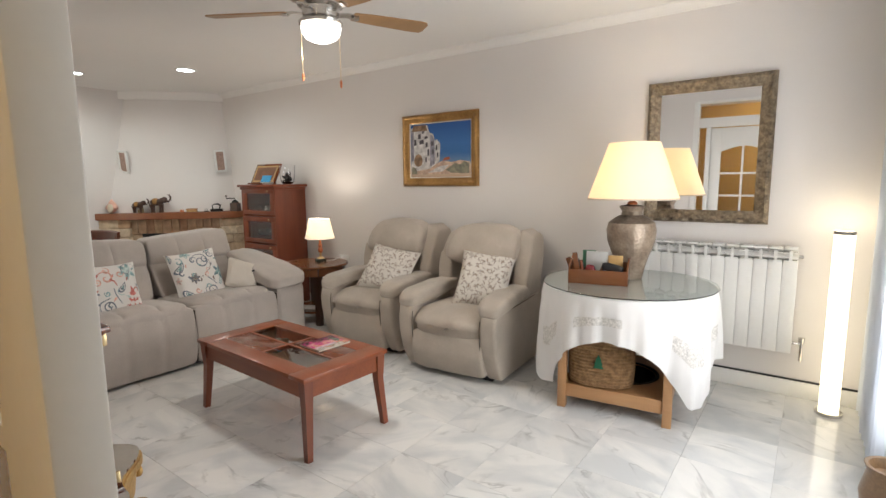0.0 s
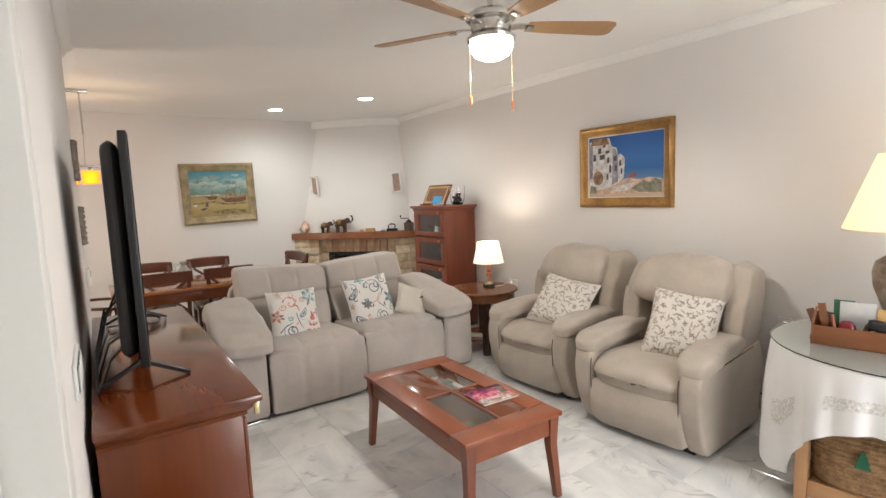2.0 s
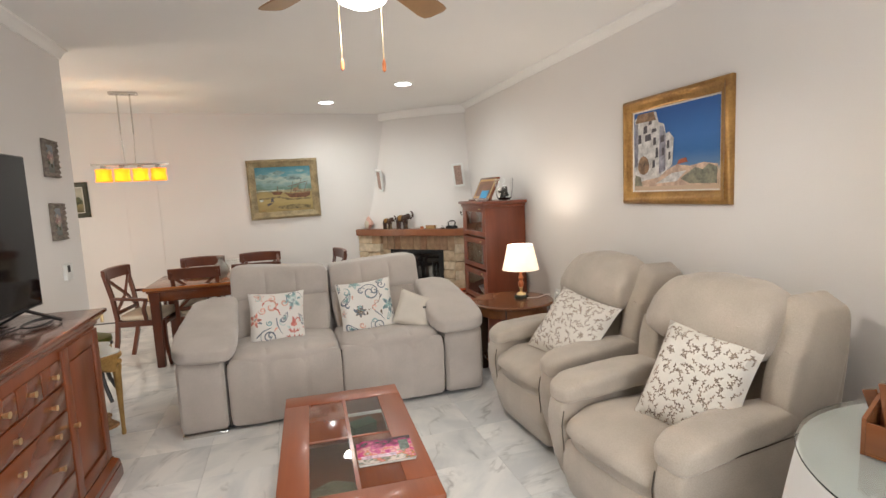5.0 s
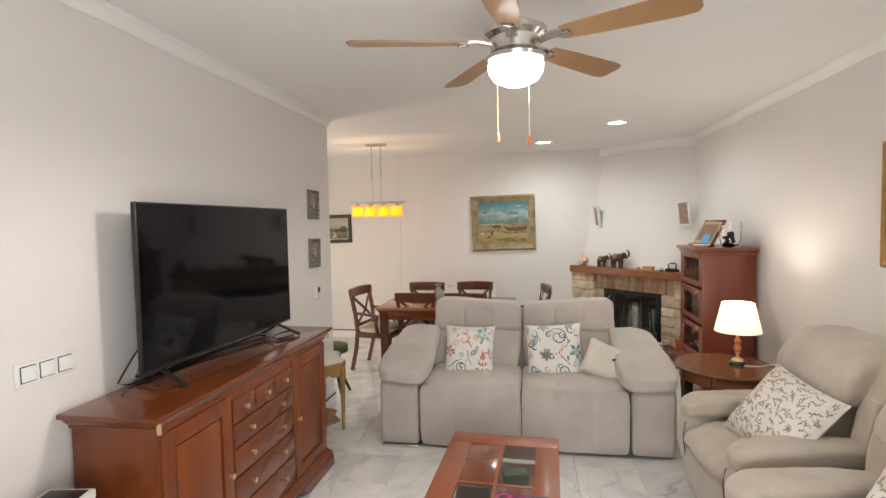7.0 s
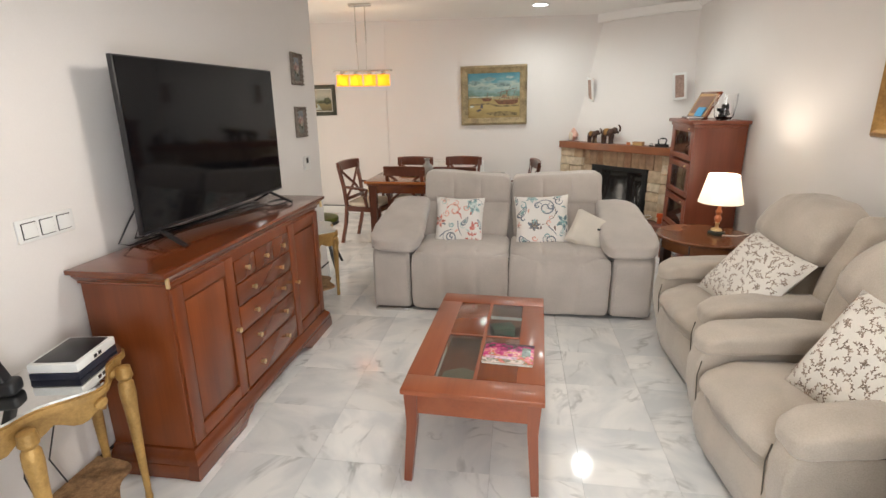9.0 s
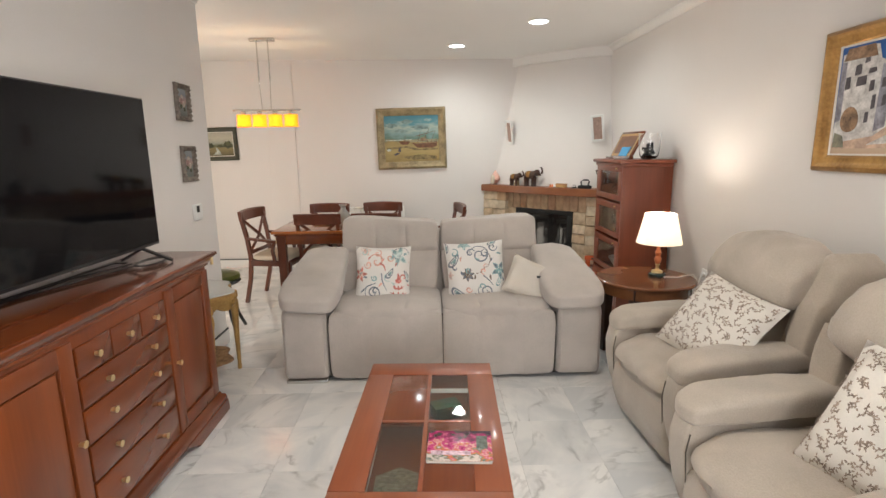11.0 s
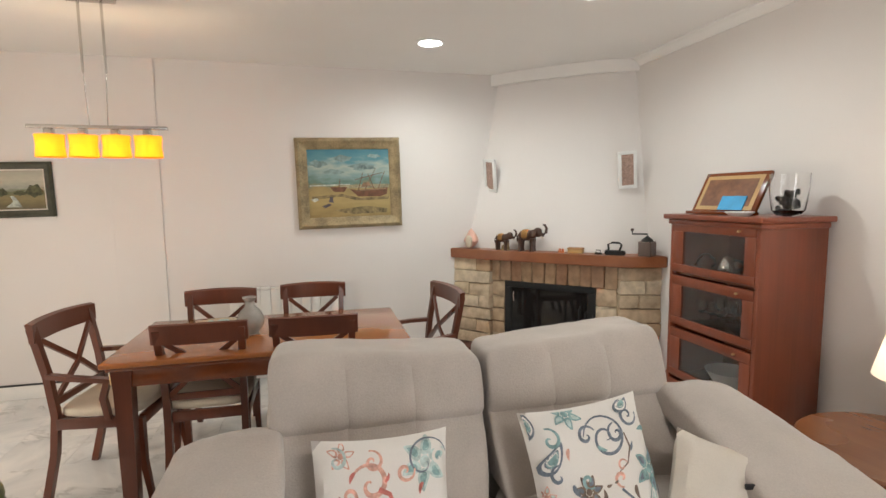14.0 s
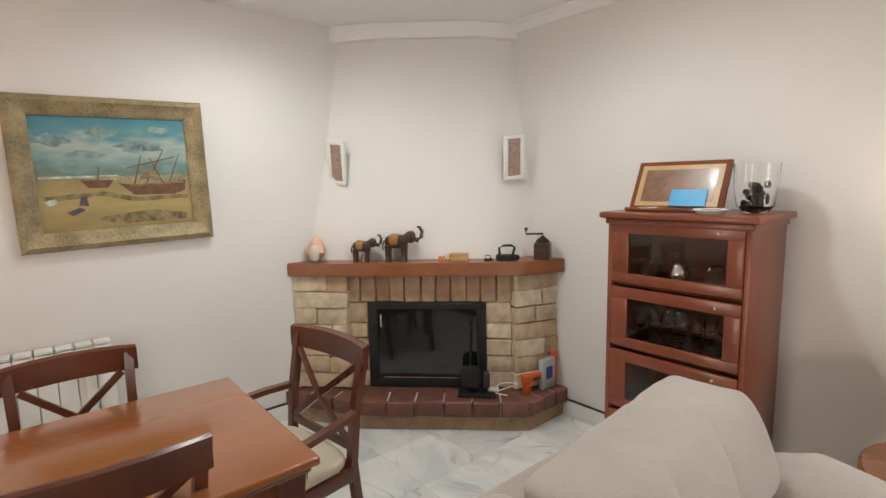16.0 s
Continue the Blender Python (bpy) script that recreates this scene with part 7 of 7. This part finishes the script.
# switches and thermostat
sw = thing("light_switch", "white triple rocker switch plate", "switch", (-1.65, YT, 1.14), 180)
part("plate", box(-0.12, 0.12, -0.009, 0, -0.042, 0.042, 0.003), M_WHITE, sw)
for k in (-1, 0, 1):
    part("rocker_gap", box(k * 0.073 - 0.03, k * 0.073 + 0.03, -0.0098, -0.0092, -0.03, 0.03), M_IRON, sw)
    part("rocker", box(k * 0.073 - 0.027, k * 0.073 + 0.027, -0.014, -0.0099, -0.027, 0.027, 0.002), M_WHITE, sw)
th = thing("thermostat", "white wall thermostat with grey display", "thermostat", (-4.1, YT, 1.09), 180)
part("case", box(-0.055, 0.055, -0.025, 0, -0.055, 0.055, 0.006), M_WHITE, th)
part("display", box(-0.04, 0.0, -0.0275, -0.0255, 0.0, 0.045), M_IRON, th, "grey display")

# ---- ceiling fan, spots, pendant ----
FX, FY = -2.07, 2.11
fan = thing("ceiling_fan", "five-blade ceiling fan with nickel body and lit dome", "fan", (FX, FY, 2.206))
part("canopy", lathe([(0, 0.392), (0.062, 0.392), (0.066, 0.375), (0.06, 0.345), (0.035, 0.325), (0.015, 0.32), (0, 0.32)], 28), M_CHROME, fan)
part("rod", lathe([(0.013, 0.21), (0.013, 0.325), (0, 0.325)], 12), M_CHROME, fan)
part("motor", lathe([(0, 0.215), (0.03, 0.213), (0.09, 0.2), (0.122, 0.18), (0.122, 0.16), (0.1, 0.145), (0.095, 0.1), (0.07, 0.085), (0.055, 0.06), (0, 0.06)], 36), M_CHROME, fan, "brushed nickel motor housing")
part("light_ring", lathe([(0.05, 0.1), (0.1, 0.092), (0.12, 0.076), (0.116, 0.062), (0.1, 0.06), (0, 0.07)], 36), M_CHROME, fan)
dome = part("dome", lathe([(0.1, 0.062), (0.108, 0.05), (0.104, 0.022), (0.085, -0.006), (0.048, -0.024), (0, -0.03)], 32), M_BULB, fan, "glowing white glass dome")
dome.visible_shadow = False
for k in range(5):
    a = radians(-6 + 72 * k)
    turn = pose(0, 0, 0.125, 0, 0, math.degrees(a)) @ pose(0, 0, 0, -11, 0, 0)
    bm = beam([(0.08, 0, 0.0), (0.15, 0, 0.012), (0.22, 0, 0.008)], 0.045, 0.008)
    bm.transform(turn)
    arm = part("blade_arm", bm, M_CHROME, fan)
    bm = prism([(0.185, -0.042), (0.3, -0.054), (0.58, -0.066), (0.63, -0.06), (0.645, -0.035), (0.645, 0.035), (0.63, 0.06), (0.58, 0.066), (0.3, 0.054), (0.185, 0.042)], 0.006, 0.013, 0.002)
    bm.transform(turn)
    part("blade", bm, M_FANWOOD, fan, "light oak blade")
    bm = lathe([(0, 0.0), (0.022, 0.002), (0.022, 0.008), (0, 0.012)], 12, at=(0.2, 0, -0.006))
    bm.transform(turn)
    part("blade_boss", bm, M_CHROME, arm)
for x, y, ln in ((0.09, 0.05, 0.26), (-0.075, -0.075, 0.22)):
    ch = part("pull_chain", tube([(x, y, 0.03), (x, y, 0.03 - ln)], 0.0013, 6), M_BRASS, fan)
    part("pull", lathe([(0, 0), (0.006, 0.006), (0.007, 0.03), (0.003, 0.045), (0, 0.046)], 8, at=(x, y, 0.03 - ln - 0.045)), M_CORAL, ch)
for x, y in ((-6.27, 2.33), (-5.23, 3.0)):
    sp = thing("recessed_spot", "round white recessed ceiling light, lit", "ceiling light", (x, y, H), 0, "ceiling spots")
    part("ring", lathe([(0.105, 0), (0.105, -0.006), (0.085, -0.01), (0.08, 0.0)], 32), M_WHITE, sp)
    part("diffuser", lathe([(0, -0.004), (0.08, -0.004), (0.08, -0.001), (0, -0.001)], 32), M_SPOT, sp).visible_shadow = False
pe = thing("pendant_light", "dining pendant with four glowing amber glass shades", "pendant", (-5.84, 0.38, 1.75))
part("canopy", box(-0.03, 0.03, -0.12, 0.12, H - 1.75 - 0.028, H - 1.75, 0.003), M_CHROME, pe, "brushed ceiling plate")
for s in (-0.055, 0.055):
    part("rod", tube([(0, s, H - 1.778), (0, s, 0.45)], 0.007, 8), M_CHROME, pe)
    part("wire", tube([(0, s, 0.45), (0, s * 0.8, 0.17)], 0.003, 6), M_CHROME, pe)
part("bar", box(-0.012, 0.012, -0.34, 0.34, 0.152, 0.172, 0.004), M_CHROME, pe)
for k in range(4):
    y = -0.237 + 0.158 * k
    bm = lathe([(0.072, 0.0), (0.066, 0.06), (0.07, 0.118), (0.066, 0.118), (0.062, 0.06), (0.068, 0.0)], 24, at=(0, y, 0), squash=(0.8, 1))
    part("shade", bm, M_AMBER, pe, "glowing amber glass shade")
    part("bulb", soft(0.04, 0.04, 0.05, (0, y, 0.04), 2.2, 6), M_AMBERCORE, pe).visible_shadow = False
    part("cap", box(-0.02, 0.02, y - 0.02, y + 0.02, 0.118, 0.15, 0.003), M_CHROME, pe)

# ---- dining set ----
DX0, DX1, DY0, DY1, DZ = -6.13, -5.27, 0.5, 1.99, 0.755
dt = thing("dining_table", "long polished cherry dining table", "table", ((DX0 + DX1) / 2, (DY0 + DY1) / 2, 0), 0)
a, b = (DX1 - DX0) / 2, (DY1 - DY0) / 2
part("top", box(-a, a, -b, b, DZ - 0.028, DZ, 0.008, 3), M_DINING, dt)
part("under_moulding", box(-a + 0.02, a - 0.02, -b + 0.02, b - 0.02, DZ - 0.05, DZ - 0.029, 0.008), M_MAHOG, dt)
for s in (-1, 1):
    part("apron", box(s * (a - 0.06) - 0.012, s * (a - 0.06) + 0.012, -b + 0.1, b - 0.1, DZ - 0.135, DZ - 0.051, 0.002), M_MAHOG, dt)
    part("apron", box(-a + 0.1, a - 0.1, s * (b - 0.06) - 0.012, s * (b - 0.06) + 0.012, DZ - 0.135, DZ - 0.051, 0.002), M_MAHOG, dt)
    for q in (-1, 1):
        part("leg", beam([(s * (a - 0.08), q * (b - 0.08), DZ - 0.051), (s * (a - 0.08), q * (b - 0.08), DZ - 0.16), (s * (a - 0.08), q * (b - 0.08), 0.0)], 0.09, 0.09, up=(0, 1, 0), taper=0.72), M_CHAIR, dt)
        part("corner_mount", box(s * (a - 0.06) - 0.014, s * (a - 0.06) + 0.014, q * (b - 0.035) - 0.008, q * (b - 0.035) + 0.008, DZ - 0.12, DZ - 0.06, 0.004), M_BRASS, dt, "brass corner mount")


def dining_chair(at, turn, arms=False):
    """Faces local -y (front towards the table); seat middle over the origin."""
    c = thing("dining_chair", "dark cherry crossback armchair with cream seat" if arms else "dark cherry crossback dining chair with cream seat", "chair", at, turn, "chairs round the table")
    w = 0.23 if arms else 0.195
    top = 0.93 if arms else 0.91
    for s in (-1, 1):
        part("back_leg", beam([(s * w * 0.92, 0.28, 0.0), (s * w * 0.94, 0.22, 0.25), (s * w * 0.94, 0.2, 0.45), (s * w * 0.96, 0.22, 0.65), (s * w, 0.27, top - 0.03)], 0.034, 0.034, up=(0, 1, 0)), M_CHAIR, c)
        part("front_leg", beam([(s * w, -0.2, 0.43), (s * w, -0.205, 0.2), (s * w * 1.02, -0.235, 0.0)], 0.038, 0.038, up=(0, 1, 0), taper=0.65), M_CHAIR, c)
        part("seat_rail", box(s * w - 0.012, s * w + 0.012, -0.18, 0.19, 0.385, 0.44, 0.003), M_CHAIR, c)
        part("cross_slat", beam([(s * (w - 0.02), 0.205, 0.52), (s * 0.02, 0.2, 0.66), (-s * (w - 0.03), 0.25, top - 0.1)], 0.026, 0.016, up=(0, 1, 0)), M_CHAIR, c)
        if arms:
            part("arm", beam([(s * (w + 0.0), 0.215, 0.66), (s * (w + 0.03), 0.1, 0.655), (s * (w + 0.045), -0.05, 0.645), (s * (w + 0.03), -0.12, 0.63)], 0.035, 0.024), M_CHAIR, c)
            part("arm_post", beam([(s * (w + 0.012), -0.06, 0.43), (s * (w + 0.03), -0.05, 0.55), (s * (w + 0.04), -0.08, 0.636)], 0.028, 0.028, up=(0, 1, 0)), M_CHAIR, c)
    part("front_rail", box(-w + 0.012, w - 0.012, -0.215, -0.19, 0.385, 0.44, 0.003), M_CHAIR, c)
    part("back_rail", box(-w + 0.03, w - 0.03, 0.19, 0.21, 0.385, 0.44, 0.003, bm=box(-w + 0.03, w - 0.03, 0.192, 0.212, 0.5, 0.535, 0.003)), M_CHAIR, c)
    bm = bmesh.new()
    prof = [(-0.012, 0.0), (0.012, 0.0), (0.016, 0.06), (0.026, 0.095), (0.012, 0.1), (-0.01, 0.092), (-0.012, 0.06)]
    rings = []
    for k in range(9):
        x = (w + 0.03) * (k / 4 - 1)
        bow = 0.035 * (1 - (k / 4 - 1) ** 2)
        crown = 0.012 * (1 - (k / 4 - 1) ** 2)
        rings.append([bm.verts.new((x, 0.255 + q + bow, top - 0.1 + z * (1 + crown * 6) if z > 0.05 else top - 0.1 + z)) for q, z in prof])
    for r0, r1 in zip(rings, rings[1:]):
        for k in range(len(prof)):
            bm.faces.new((r0[k], r0[(k + 1) % len(prof)], r1[(k + 1) % len(prof)], r1[k]))
    bm.faces.new(rings[0])
    bm.faces.new(rings[-1])
    part("top_rail", bm, M_CHAIR, c, "curved top rail")
    part("seat", soft(2 * w + 0.01, 0.41, 0.06, (0, -0.005, 0.465), 5, 8), M_CREAM, c, "cream upholstered seat")
    return c


side = dining_chair((-5.61, 0.93, 0), -90)
copy_thing(side, pose(-5.6, 1.49, 0, 0, 0, -92))
copy_thing(side, pose(-6.03, 0.87, 0, 0, 0, 90))
copy_thing(side, pose(-6.1, 1.47, 0, 0, 0, 90))
arm = dining_chair((-5.67, 0.45, 0), 180 - 8, True)
copy_thing(arm, pose(-5.83, 2.07, 0, 0, 0, 8))
vz = thing("glass_vase", "round frosted glass vase on the dining table", "vase", (-5.66, 1.13, DZ))
part("vase", lathe([(0, 0), (0.04, 0.0), (0.07, 0.05), (0.075, 0.09), (0.055, 0.13), (0.028, 0.16), (0.025, 0.185), (0.042, 0.21), (0.04, 0.21), (0.022, 0.185), (0.025, 0.16), (0.052, 0.128), (0.07, 0.09), (0.065, 0.05), (0, 0.008)], 28), M_MILK, vz)
cp = thing("centrepiece_dish", "shallow dish with sea glass on the dining table", "dish", (-5.82, 0.93, DZ))
part("dish", lathe([(0, 0), (0.1, 0), (0.15, 0.03), (0.148, 0.034), (0.1, 0.008), (0, 0.006)], 28), plain("woven_dish", (0.5, 0.42, 0.3), 0.7, 0, 0.2, 20), cp)
bm = bmesh.new()
rnd = random.Random(11)
for k in range(14):
    t, r = rnd.uniform(0, 6.28), rnd.uniform(0, 0.09)
    soft(0.045, 0.035, 0.03, (r * math.cos(t), r * math.sin(t), 0.028), 2.4, 3, bm=bm, rot=(0, rnd.uniform(-30, 30), rnd.uniform(0, 90)))
tagged(part("sea_glass", bm, plain("sea_glass", (0.35, 0.5, 0.48), 0.3, 0, 0.3, 20), cp, "pale green sea glass pieces"), kind="stuff")

# ---- marble floor tiles ----
T = 0.4
tile_mesh = None
count = 0
for i in range(20):
    for j in range(15):
        x, y = XF + 0.01 + T * (i + 0.5), YR - 0.01 - T * (j + 0.5)
        if x > XE + 0.1 or (y < YD and not -2 < x < 1) or (y < 0.1 and -4.3 < x < -1.9):
            continue
        if tile_mesh is None:
            bm = box(-T / 2 + 0.0005, T / 2 - 0.0005, -T / 2 + 0.0005, T / 2 - 0.0005, -0.014, 0, 0.0007, 1)
            ob = part("marble_tile", bm, M_MARBLE, floor, "", False)
            tile_mesh = ob.data
        else:
            ob = new("marble_tile", tile_mesh)
            ob.parent = floor
        ob.location = (x, y, 0)
